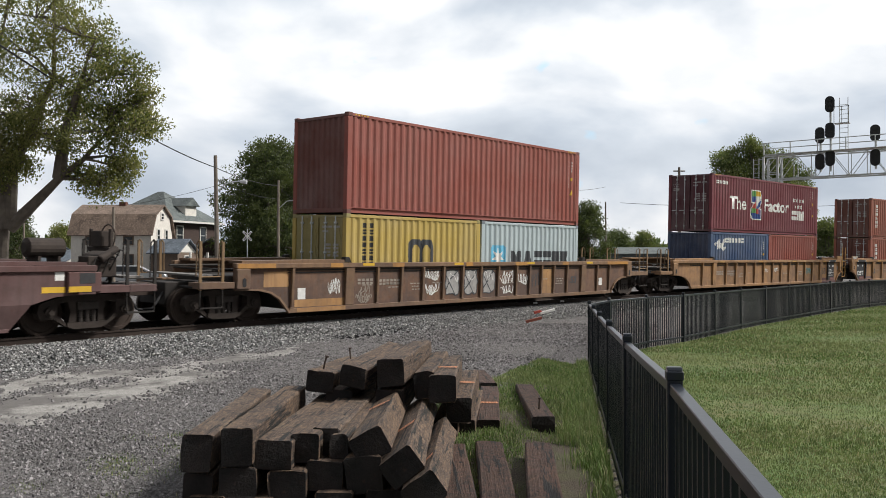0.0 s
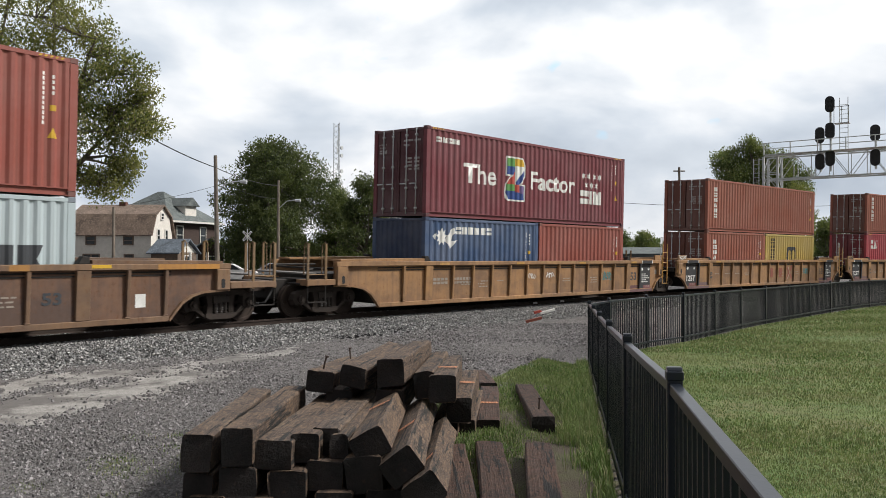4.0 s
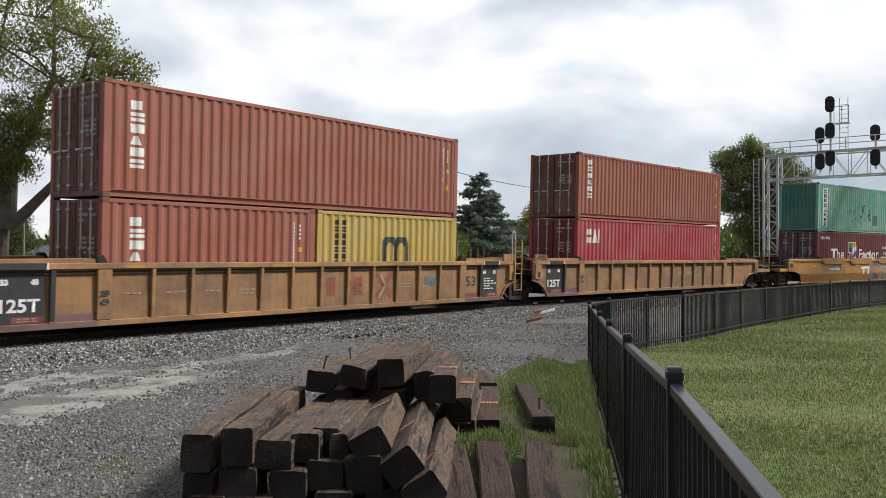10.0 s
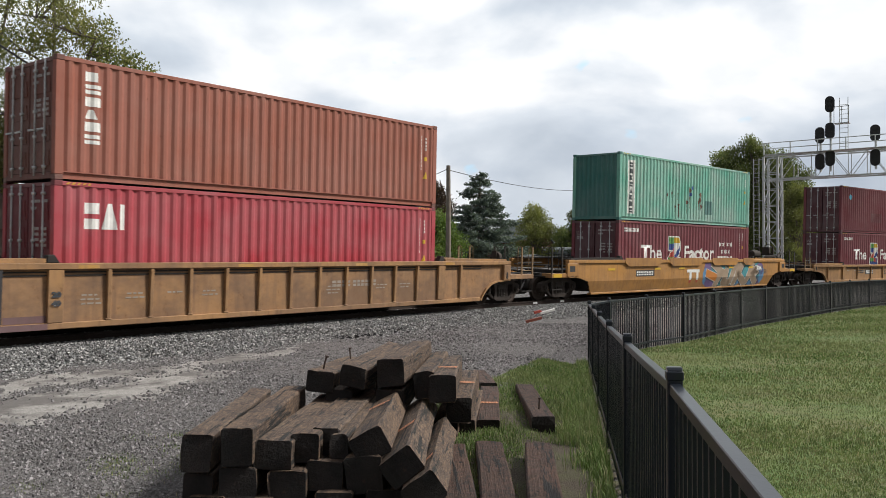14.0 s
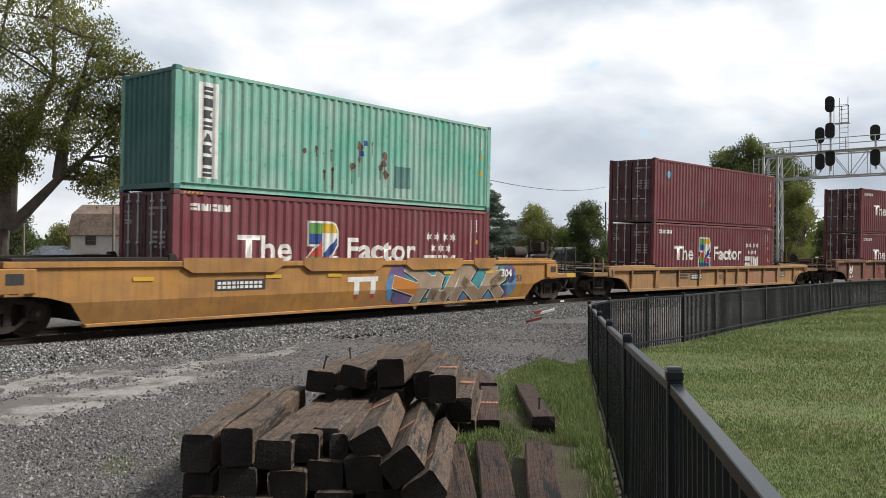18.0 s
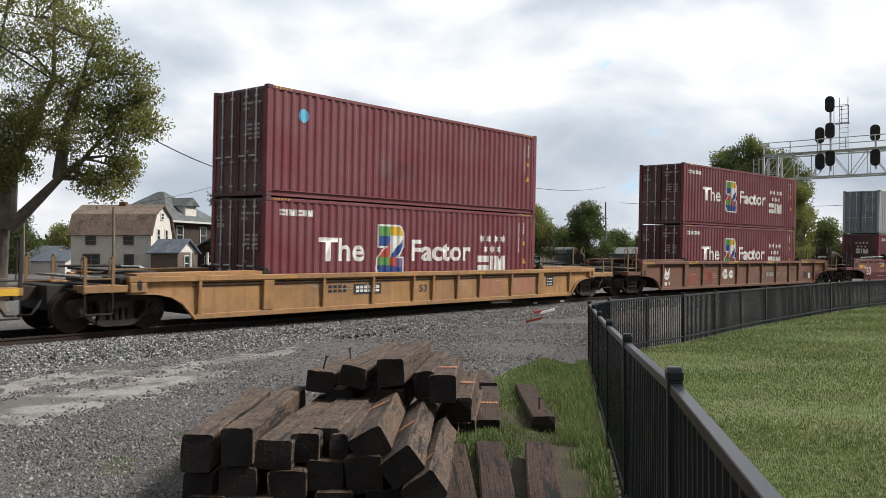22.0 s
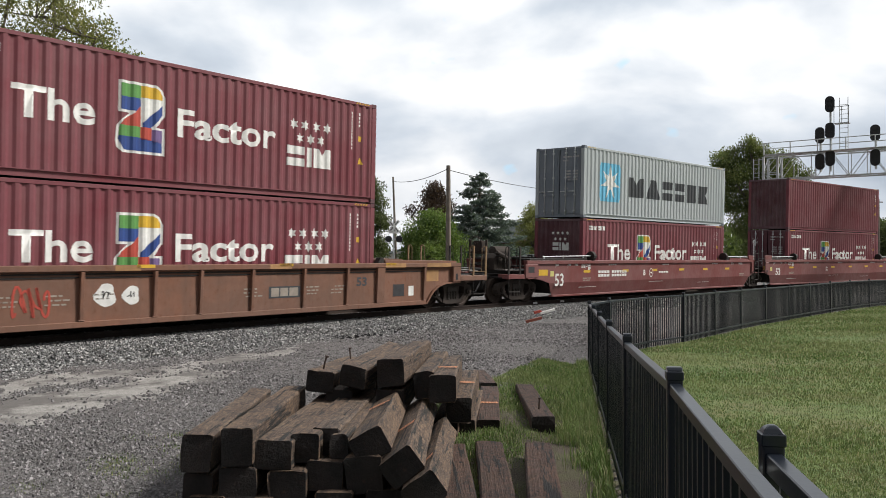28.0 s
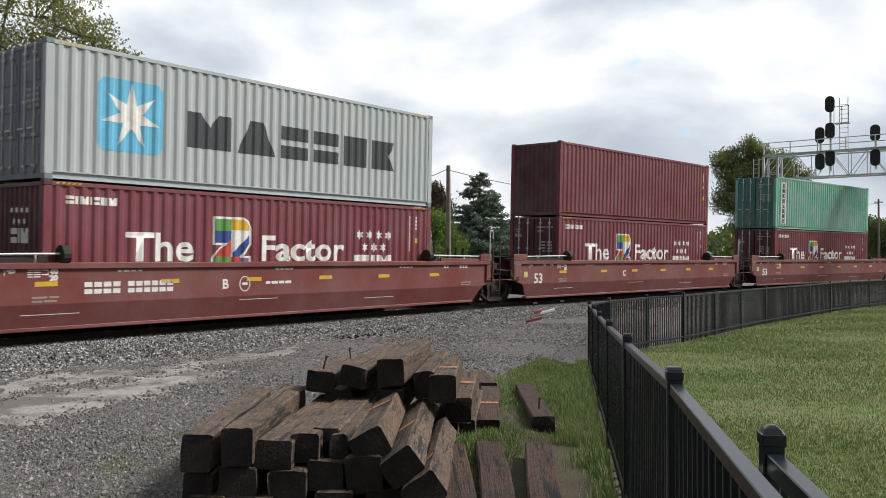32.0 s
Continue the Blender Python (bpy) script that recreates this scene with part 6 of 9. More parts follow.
def scatter_blades(name, x, y, h, wd, label, rng, lift=0.03, bent=False, mat="blade"):
    n = len(x)
    base = [(-0.5, 0, 0), (0.5, 0, 0), (-0.42, 0.2, 0.62), (0.42, 0.2, 0.62), (0.0, 0.8, 1.0)] if bent else BLADE_V
    tris = np.array([(0, 1, 3), (0, 3, 2), (2, 3, 4)] if bent else [(0, 1, 2)])
    m, q = len(base), len(tris)
    loops = (tris[None] + (np.arange(n) * m)[:, None, None]).reshape(-1)
    sc = np.stack([rng.uniform(0.7, 1.3, n) * wd, h * rng.uniform(-0.8, 1.0, n), h * rng.uniform(0.45, 1.2, n)], -1)
    a = rng.uniform(0, 2 * math.pi, n)
    z = np.zeros(n)
    rot = np.stack([np.cos(a), -np.sin(a), z, np.sin(a), np.cos(a), z, z, z, z + 1], -1).reshape(n, 3, 3)
    v = np.asarray(base)[None] * sc[:, None, :]
    v = np.einsum("nij,nvj->nvi", rot, v) + np.stack([x, y, ground_z(x, y) + lift], -1)[:, None, :]
    me = bpy.data.meshes.new(name)
    me.vertices.add(m * n)
    me.vertices.foreach_set("co", v.reshape(-1))
    me.loops.add(3 * q * n)
    me.loops.foreach_set("vertex_index", loops)
    me.polygons.add(q * n)
    me.polygons.foreach_set("loop_start", np.arange(q * n) * 3)
    me.polygons.foreach_set("loop_total", np.full(q * n, 3))
    me.update(calc_edges=True)
    me.materials.append(M[mat])
    tagged(new(name, me), label, "grass", kind="stuff")


def sow():
    rng = np.random.default_rng(3)
    n = 300000
    d = 3.2 + 34 * rng.random(n) ** 1.7
    s = d * rng.uniform(0.1, 0.58, n)
    x, y = d * VF[0] + s * VR[0], d * VF[1] + s * VR[1]
    ok = (y < fence_y(x) - 0.06) & (soft_noise(x, y, 0.8, 4.0) + rng.normal(0, 0.5, n) > -0.75)
    dd = d[ok]
    scatter_blades("lawn_grass", x[ok], y[ok], 0.024 + 0.0009 * dd, 0.0045 + 0.0009 * dd, "short green and straw-coloured lawn grass", rng)
    n = 170000                                         # rough grass on the gravel side of the fence
    d = rng.uniform(3.4, 15.2, n)
    w = rng.random(n) ** 1.4
    s = 0.855 + 0.1515 * (d - 3.05) - 0.06 - w * np.interp(d, [3.4, 6, 8, 10, 15.2], [1.7, 1.9, 2.0, 1.9, 0.8])
    x, y = d * VF[0] + s * VR[0], d * VF[1] + s * VR[1]
    path = np.exp(-((w - 0.24) / 0.14) ** 2) * (d < 7.8)
    ok = (soft_noise(x, y, 0.45, 7.0) + rng.normal(0, 0.5, n) - path * 1.7 - np.clip(w - 0.72, 0, 1) * 1.6 > -0.45)
    x, y, w, d = x[ok], y[ok], w[ok], d[ok]
    tall = np.where(w < 0.2, 1.9, 0.8) * (0.45 + 0.7 * rng.random(len(x)) ** 2)
    scatter_blades("rough_grass", x, y, 0.082 * tall, 0.0062, "uncut green grass between ties and fence", rng, 0.018, True, "blade_rough")
    n = 2600                                           # a few weeds on the bare dirt
    k = rng.integers(0, 26, n)
    cd, cs = rng.uniform(5.6, 8.6, 26), rng.uniform(-3.3, -1.5, 26)
    d, s = cd[k] + rng.normal(0, 0.12, n), cs[k] + rng.normal(0, 0.1, n)
    scatter_blades("weeds", d * VF[0] + s * VR[0], d * VF[1] + s * VR[1], 0.035, 0.008, "sparse small weeds growing in the dirt", rng, -0.004)


sow()


# ---------- signal bridge ----------
def strut(bm, a, b, w=0.05):
    tube(bm, [a, b], w * 0.42, 4)


def signal_bridge():
    ob = new("signal_bridge")
    tagged(ob, "galvanised steel lattice signal bridge reaching over the track", "signal bridge")
    X0, X1, Y0, Z0, Z1, ZB = 58.2, 59.4, 14.5, 6.95, 8.5, -0.34
    for y in (Y0 + 0.45, Y0 - 0.45):                          # tower of four legs
        for x in (X0, X1):
            bm = bmesh.new()
            box(bm, x - 0.07, x + 0.07, y - 0.07, y + 0.07, ZB, Z1)
            part("leg", bm, M["galv"], ob)
    for x in (X0, X1):
        zz = np.linspace(ZB, Z1, 9)
        for i in range(8):
            s = 1 if i % 2 else -1
            bm = bmesh.new()
            strut(bm, (x, Y0 + 0.45 * s, zz[i]), (x, Y0 - 0.45 * s, zz[i + 1]), 0.08)
            strut(bm, (x, Y0 + 0.45, zz[i + 1]), (x, Y0 - 0.45, zz[i + 1]), 0.08)
            part("brace", bm, M["galv"], ob)
    for y in (Y0 + 0.45, Y0 - 0.45):
        zz = np.linspace(ZB, Z1, 9)
        for i in range(8):
            s = 1 if i % 2 else -1
            bm = bmesh.new()
            strut(bm, (X0 if s > 0 else X1, y, zz[i]), (X1 if s > 0 else X0, y, zz[i + 1]), 0.07)
            part("brace", bm, M["galv"], ob)
    bm = bmesh.new()                                          # ladder on the outside
    for y in (Y0 + 0.75, Y0 + 1.1):
        box(bm, X0 - 0.02, X0 + 0.02, y - 0.02, y + 0.02, 0.0, Z1 - 0.1)
    for k in range(28):
        box(bm, X0 - 0.012, X0 + 0.012, Y0 + 0.75, Y0 + 1.1, 0.2 + k * 0.3, 0.225 + k * 0.3)
    for z in (0.5, 3.0, 5.5, 8.3):
        box(bm, X0 - 0.02, X0 + 0.02, Y0 + 0.4, Y0 + 0.78, z, z + 0.05)
    part("ladder", bm, M["galv"], ob)
    YE = -2.0
    for x in (X0, X1):                                        # truss
        for z in (Z0, Z1):
            bm = bmesh.new()
            box(bm, x - 0.045, x + 0.045, YE, Y0 + 0.4, z - 0.045, z + 0.045)
            part("chord", bm, M["galv"], ob)
        n = 15
        for i in range(n):
            a, b = Y0 - 0.4 + (YE - Y0) * i / n, Y0 - 0.4 + (YE - Y0) * (i + 1) / n
            bm = bmesh.new()
            strut(bm, (x, a, Z1 if i % 2 else Z0), (x, b, Z0 if i % 2 else Z1), 0.07)
            part("brace", bm, M["galv"], ob)
            bm = bmesh.new()
            strut(bm, (x, b, Z1), (x, b, Z0), 0.07)
            part("upright", bm, M["galv"], ob)
    for z in (Z0, Z1):
        for i in range(9):
            a, b = Y0 - 0.4 + (YE - Y0) * i / 9, Y0 - 0.4 + (YE - Y0) * (i + 1) / 9
            bm = bmesh.new()
            strut(bm, (X0, a, z), (X1, b, z), 0.06)
            part("brace", bm, M["galv"], ob)
    bm = bmesh.new()                                          # walkway grating and railing
    box(bm, X0 - 0.85, X0 - 0.1, YE, Y0 + 0.2, Z1 + 0.02, Z1 + 0.05)
    part("walkway", bm, M["galv"], ob)
    for z in (Z1 + 0.42, Z1 + 0.8):
        bm = bmesh.new()
        tube(bm, [(X0 - 0.85, YE, z), (X0 - 0.85, Y0 + 0.2, z)], 0.03, 6)
        part("railing", bm, M["galv"], ob)
    for i in range(11):
        y = Y0 + 0.2 + (YE - Y0 - 0.2) * i / 10
        bm = bmesh.new()
        box(bm, X0 - 0.88, X0 - 0.82, y - 0.03, y + 0.03, Z1, Z1 + 0.82)
        part("railing_post", bm, M["galv"], ob)

    def head(y, z, x):
        h = new("signal_head", cached("signal_head", head_mesh))
        h.parent, h.matrix_basis = ob, pose(x, y, z, 0, 0, 8)
        tagged(h, "black oval backplate with hooded lenses")

    def head_mesh():
        bm = bmesh.new()
        pts = [(0.29 * math.cos(a), 0.29 * math.sin(a) + (0.24 if math.sin(a) > 0 else -0.24)) for a in (2 * math.pi * k / 24 for k in range(24))]
        prism(bm, pts, -0.03, 0.03, "x")
        for z in (0.27, 0.0, -0.27):
            tube(bm, [(-0.03, 0, z), (-0.25, 0, z - 0.02)], [0.11, 0.12], 12)
        box(bm, 0.03, 0.18, -0.16, 0.16, -0.42, 0.42)
        return mesh_from(bm, "signal_head", M["signal_black"])
    k = 1.0
    for y, z in ((10.73, 11.59), (10.73, 9.87), (10.73, 8.1), (11.34, 9.63), (11.34, 7.9), (8.11, 9.5), (8.11, 7.95)):
        head(y, z, X0 - 0.25)
    for y, z1 in ((10.73, 11.9), (11.34, 10.0), (8.11, 9.9)):
        bm = bmesh.new()
        tube(bm, [(X0 - 0.02, y, Z0 + 0.3), (X0 - 0.02, y, z1 - 0.3)], 0.07, 8)
        part("mast", bm, M["galv"], ob)
    bm = bmesh.new()
    for y in (9.7, 10.2):
        box(bm, X0 - 0.02, X0 + 0.02, y - 0.02, y + 0.02, Z1, 12.0)
    for q in range(11):
        box(bm, X0 - 0.015, X0 + 0.015, 9.7, 10.2, Z1 + 0.3 * q, Z1 + 0.3 * q + 0.03)
    box(bm, X0 - 0.3, X0 + 0.3, 9.6, 10.5, 10.3, 10.34)
    for y in (9.6, 10.0, 10.46):
        box(bm, X0 - 0.3, X0 - 0.26, y, y + 0.04, 10.3, 11.4)
    box(bm, X0 - 0.3, X0 - 0.26, 9.6, 10.5, 11.36, 11.4)
    part("mast_ladder", bm, M["galv"], ob)


signal_bridge()


# ---------- trees ----------
def leaf_material(name, a, b, c, glow=0.36):
    mat, nt, bsdf = nodes_of(name, 0.6)
    g = nt.nodes.new("ShaderNodeNewGeometry")
    n1, _, _ = tex(nt, 0.5, 4)
    col = ramp(nt, g.outputs["Random Per Island"], [(0.0, a), (0.6, b), (1.0, c)])
    col = mix(nt, ramp(nt, n1, [(0.4, 0.0), (0.65, 0.6)]), col, c)
    nt.links.new(col, bsdf.inputs["Base Color"])
    tr, ms = nt.nodes.new("ShaderNodeBsdfTranslucent"), nt.nodes.new("ShaderNodeMixShader")
    out = nt.nodes["Material Output"]
    nt.links.new(mix(nt, 1.0, col, (1.5, 1.6, 0.9), "MULTIPLY"), tr.inputs["Color"])
    ms.inputs["Fac"].default_value = glow
    nt.links.new(bsdf.outputs[0], ms.inputs[1])
    nt.links.new(tr.outputs[0], ms.inputs[2])
    nt.links.new(ms.outputs[0], out.inputs["Surface"])
    return mat


M["leaf_olive"] = leaf_material("olive green leaves turning brown", (0.06, 0.078, 0.025), (0.165, 0.185, 0.062), (0.28, 0.255, 0.105), 0.42)
M["leaf_dark"] = leaf_material("dark green leaves", (0.024, 0.038, 0.014), (0.055, 0.078, 0.027), (0.12, 0.14, 0.05))
M["leaf_mid"] = leaf_material("mid green leaves", (0.03, 0.05, 0.018), (0.07, 0.098, 0.035), (0.125, 0.15, 0.062))
M["leaf_light"] = leaf_material("light green leaves", (0.045, 0.07, 0.022), (0.10, 0.132, 0.042), (0.185, 0.2, 0.08))
M["leaf_bush"] = leaf_material("bright green bush leaves", (0.045, 0.085, 0.018), (0.10, 0.165, 0.036), (0.19, 0.25, 0.07))
M["leaf_yellow"] = leaf_material("yellow-green leaves", (0.08, 0.10, 0.03), (0.17, 0.19, 0.06), (0.27, 0.27, 0.11))
M["leaf_purple"] = leaf_material("purple-brown leaves", (0.026, 0.018, 0.018), (0.058, 0.036, 0.033), (0.091, 0.058, 0.046))
M["needle"] = leaf_material("blue-green needles", (0.05, 0.072, 0.068), (0.105, 0.138, 0.13), (0.18, 0.22, 0.215), 0.25)
M["bark"] = plain("grey-brown bark", (0.15, 0.127, 0.105), 0.95, 0, 0.35, 4)
LEAF_V = [(0, 0, 0), (0.32, 0.5, 0.1), (0, 1, 0.0), (-0.32, 0.5, 0.1)]


def crown_mesh(lobes, clumps, leaves, size, spread, mat, rng, power=2.0):
    """Leaf clumps on the shells of uneven lobes (centre, radius), with gaps between."""
    cs = []
    w = np.array([r ** power for _, r in lobes])
    pick = rng.choice(len(lobes), clumps, p=w / w.sum())
    cen = np.array([c for c, _ in lobes])[pick]
    rad = np.array([r for _, r in lobes])[pick]
    d = rng.normal(size=(clumps, 3))
    d /= np.linalg.norm(d, axis=1)[:, None]
    cs = cen + d * (rad * rng.uniform(0.45, 1.08, clumps))[:, None] * np.array([1, 1, 0.85])
    loc = np.repeat(cs, leaves, 0) + np.clip(rng.normal(0, 1, (clumps * leaves, 3)), -1.35, 1.35) * spread * np.array([1, 1, 0.7])
    n = len(loc)
    return scatter("crown", LEAF_V, [(0, 1, 2, 3)], loc, (size * rng.uniform(0.6, 1.3, n)).reshape(n, 1), spins(n, rng), mat)


def tree(x, y, lobes, trunk_r, mat, seed, clumps=700, leaves=14, size=0.16, spread=0.3, label="", fork=0.35, lean=(0, 0), skeleton=()):
    ob = new("tree")
    tagged(ob, label, "tree")
    rng = np.random.default_rng(seed)
    zb = float(ground_z(x, y))
    top = max(c[2] for c, _ in lobes)
    cx, cy = np.mean([c[0] for c, _ in lobes]), np.mean([c[1] for c, _ in lobes])
    bm = bmesh.new()
    zf = zb + (top - zb) * fork
    fx, fy = x + lean[0], y + lean[1]
    tube(bm, [(x, y, zb - 0.1), (x + lean[0] * 0.1, y, zb + 0.35), (x + lean[0] * 0.4, y + lean[1] * 0.4, zb + (zf - zb) * 0.5), (fx, fy, zf)], [trunk_r * 1.5, trunk_r * 1.08, trunk_r, trunk_r * 0.85], 10)
    part("trunk", bm, M["bark"], ob)
    nodes = [Vector((fx, fy, zf))]
    for line in skeleton:
        bm = bmesh.new()
        pts = [Vector(p) for p in line]
        tube(bm, pts, [trunk_r * 0.72 * (1 - 0.85 * k / (len(pts) - 1)) for k in range(len(pts))], 9)
        part("limb", bm, M["bark"], ob)
        nodes += pts[1:]
    for c, r in lobes:
        bm = bmesh.new()
        c = Vector(c)
        start = min(nodes, key=lambda p: (p - c).length + (2.0 if p.z > c.z + 0.4 else 0.0))
        mid = start.lerp(c, 0.5) + Vector((rng.normal() * 0.25, rng.normal() * 0.25, 0.12 * r))
        k0 = 0.5 if not skeleton else 0.2
        tube(bm, [start, mid, c], [trunk_r * k0, trunk_r * k0 * 0.6, trunk_r * 0.1], 7)
        for k in range(7):
            d = Vector(rng.normal(size=3)).normalized() * r
            d.z = d.z * 0.7 + 0.15 * r
            a0 = mid.lerp(c, 0.3 + 0.1 * k)
            tube(bm, [a0, c.lerp(a0, 0.4) + d * 0.45, c + d], [trunk_r * 0.1, trunk_r * 0.06, trunk_r * 0.02], 5)
        part("limb", bm, M["bark"], ob)
    me = crown_mesh(lobes, clumps, leaves, size, spread, mat, rng, 1.0 if skeleton else 2.0)
    share("crown", me, ob, None, "uneven crown of small leaves")
    return ob


def spot(depth, side, z):
    return (*on_plan(depth, side), z)


tree(*on_plan(30, -16.3), [(spot(30, -14.9, 10.4), 1.7), (spot(29, -13.2, 9.6), 1.1), (spot(30, -13.9, 8.0), 1.3), (spot(29, -12.3, 7.9), 1.0), (spot(30, -11.5, 6.9), 0.95), (spot(29, -10.7, 6.2), 0.7), (spot(29, -12.7, 6.0), 1.0), (spot(30, -11.7, 5.2), 0.8), (spot(29.5, -12.3, 4.2), 0.75), (spot(30, -13.1, 4.7), 0.6), (spot(31, -15.3, 7.4), 1.5), (spot(30, -17.2, 9.2), 2.2), (spot(29, -15.9, 5.5), 0.9), (spot(31, -16.1, 12.3), 2.4), (spot(30, -13.9, 11.7), 1.4), (spot(30, -18.0, 6.2), 1.7), (spot(29.2, -11.2, 8.3), 0.8), (spot(29.6, -10.75, 7.6), 0.5), (spot(29.4, -12.0, 8.7), 0.75), (spot(29.5, -10.55, 6.45), 0.6), (spot(29.7, -12.5, 9.7), 0.75), (spot(29.3, -11.9, 4.25), 0.75), (spot(29.6, -11.45, 4.85), 0.55), (spot(30.2, -11.3, 7.3), 0.8), (spot(29, -15.0, 9.0), 1.2), (spot(30, -16.2, 5.3), 0.95), (spot(29.4, -15.3, 4.9), 0.7), (spot(29, -14.7, 6.9), 0.8), (spot(30, -13.3, 7.0), 0.8), (spot(30.5, -15.2, 6.3), 0.8), (spot(29, -17.0, 4.6), 0.9), (spot(29.5, -11.9, 6.0), 0.7), (spot(29.5, -12.2, 7.0), 0.7), (spot(29, -13.6, 5.7), 0.6), (spot(29.5, -15.5, 5.3), 0.85), (spot(29.3, -16.0, 6.2), 0.8), (spot(29.4, -14.9, 6.0), 0.6), (spot(29.6, -16.2, 4.5), 0.7), (spot(29.4, -15.7, 6.8), 0.7)],
     0.34, M["leaf_olive"], 1, 2450, 24, 0.1, 0.17, "large olive-green tree with brown tinges and a forked trunk", 0.25, (0.25, 0.1),
     [[spot(30, -15.8, 2.7), spot(30, -14.9, 3.6), spot(29.8, -13.9, 4.5), spot(29.6, -12.9, 5.2), spot(29.5, -12.0, 6.2)],
      [spot(30, -15.8, 2.7), spot(30, -15.7, 4.8), spot(30.3, -15.1, 6.6), spot(30.2, -14.3, 8.2), spot(30, -14.2, 10.2)],
      [spot(30, -15.85, 2.7), spot(30, -16.3, 5.0), spot(30, -16.6, 7.5), spot(30.4, -16.2, 10.5)],
      [spot(29.8, -13.9, 4.5), spot(29.5, -13.6, 6.0), spot(29.3, -13.0, 7.6), spot(29.2, -12.6, 8.8)]])


def round_tree(depth, side, height, width, mat, seed, label, clumps=500, leaves=12, size=0.35, base=0.15):
    """A full crown made of many lobes, irregular outline."""
    rng = np.random.default_rng(seed + 100)
    lobes = []
    for k in range(34):
        t = (k + rng.random()) / 34
        z = -0.34 + height * (base + (0.93 - base) * t)
        w = width / 2 * (0.35 + 0.65 * math.sin(math.pi * min(1, 0.22 + 0.78 * t))) * 0.95
        a = rng.uniform(0, 2 * math.pi)
        r = width * rng.uniform(0.09, 0.2)
        q = rng.uniform(0.35, 1.0) * max(0.1, w - r * 0.55)
        lobes.append((spot(depth + q * math.sin(a), side + q * math.cos(a), min(z, height - r * 0.8)), r))
    lobes.append((spot(depth, side, height * 0.6), width * 0.33))
    return tree(*on_plan(depth, side), lobes, 0.02 * height + 0.08, mat, seed, clumps, leaves, size, size * 1.5, label, 0.25)


round_tree(88, -17.7, 14.6, 17.2, M["leaf_dark"], 11, "large dense dark green maple across the tracks", 3300, 26, 0.22, 0.06)
round_tree(92, -11.7, 10.2, 6.6, M["leaf_light"], 12, "slender light green tree beside the dense maple", 1500, 14, 0.23, 0.06)
round_tree(86, -8.1, 10.6, 6.2, M["leaf_dark"], 13, "dark green tree with a ragged top", 1500, 13, 0.22, 0.08)
round_tree(100, -1.4, 11.3, 7.4, M["leaf_purple"], 14, "tree with purple-brown autumn leaves", 1100, 13, 0.24, 0.3)
round_tree(72, -1.2, 5.8, 7.4, M["leaf_bush"], 15, "bright green bushy tree beside the road", 2600, 14, 0.17, 0.05)
round_tree(120, 13.4, 9.6, 7.4, M["leaf_yellow"], 16, "yellow-green tree behind the spruce", 1000, 12, 0.28)
round_tree(120, 20.8, 10.2, 8.6, M["leaf_dark"], 17, "dark rounded tree in the distance", 1500, 13, 0.27, 0.1)
tree(*on_plan(98, 38.0), [(spot(98 + d, s_, z), r) for d, s_, z, r in ((0, 33.1, 13.2, 1.3), (1, 34.8, 13.6, 1.5), (0, 36.4, 14.9, 1.0), (0.5, 36.7, 15.6, 0.7), (1, 38.1, 14.0, 1.5), (0, 40.1, 13.3, 1.3), (1, 41.8, 12.2, 1.2), (0, 43.2, 11.5, 0.8), (0, 34.4, 11.4, 1.9), (1, 37.0, 12.3, 2.0), (-1, 39.4, 11.4, 2.0), (0, 42.2, 9.8, 1.6), (1, 34.6, 8.6, 2.2), (0, 37.8, 8.8, 2.4), (0, 40.8, 7.8, 2.2), (-1, 36.0, 5.6, 2.2), (1, 39.6, 5.0, 2.4), (0, 42.6, 6.2, 1.4), (0, 37.5, 2.6, 2.0), (0, 41.4, 2.6, 1.8))],
     0.4, M["leaf_light"], 18, 4600, 14, 0.22, 0.36, "tall ragged green tree behind the signal bridge", 0.3)
round_tree(92, 39.6, 10.6, 5.2, M["leaf_yellow"], 19, "slender yellow-green tree behind the signal bridge", 1300, 13, 0.2, 0.05)
round_tree(150, -48.5, 12.2, 6.0, M["leaf_dark"], 20, "dark tree top behind the brick house", 700, 12, 0.32, 0.2)
round_tree(130, -60.3, 7.2, 6.4, M["leaf_yellow"], 21, "yellow-green bushy tree behind the cottages", 900, 12, 0.28, 0.05)
round_tree(104, -54.0, 7.7, 7.2, M["leaf_dark"], 23, "dense dark green tree behind the white house", 1000, 12, 0.24, 0.05)
round_tree(112, -46.4, 6.6, 6.0, M["leaf_dark"], 24, "dark green tree behind the white house", 1000, 12, 0.26, 0.05)
round_tree(110, -57.0, 6.2, 7.0, M["leaf_dark"], 22, "dark green tree behind the cottages", 900, 12, 0.28, 0.05)
for i, (dd, ss, hh, ww, mm) in enumerate(((170, 24.5, 8.2, 8, "leaf_light"), (170, 36.0, 7.6, 9, "leaf_mid"), (180, 44.0, 7.4, 8, "leaf_light"), (150, 70.0, 9.0, 8, "leaf_light"), (150, 77.0, 9.4, 9, "leaf_mid"), (140, 74.5, 8.4, 7, "leaf_mid"), (190, 16.5, 8.2, 7, "leaf_mid"))):
    round_tree(dd, ss, hh, ww, M[mm], 40 + i, "pale green tree in the hazy distance", 700, 12, 0.38, 0.05)


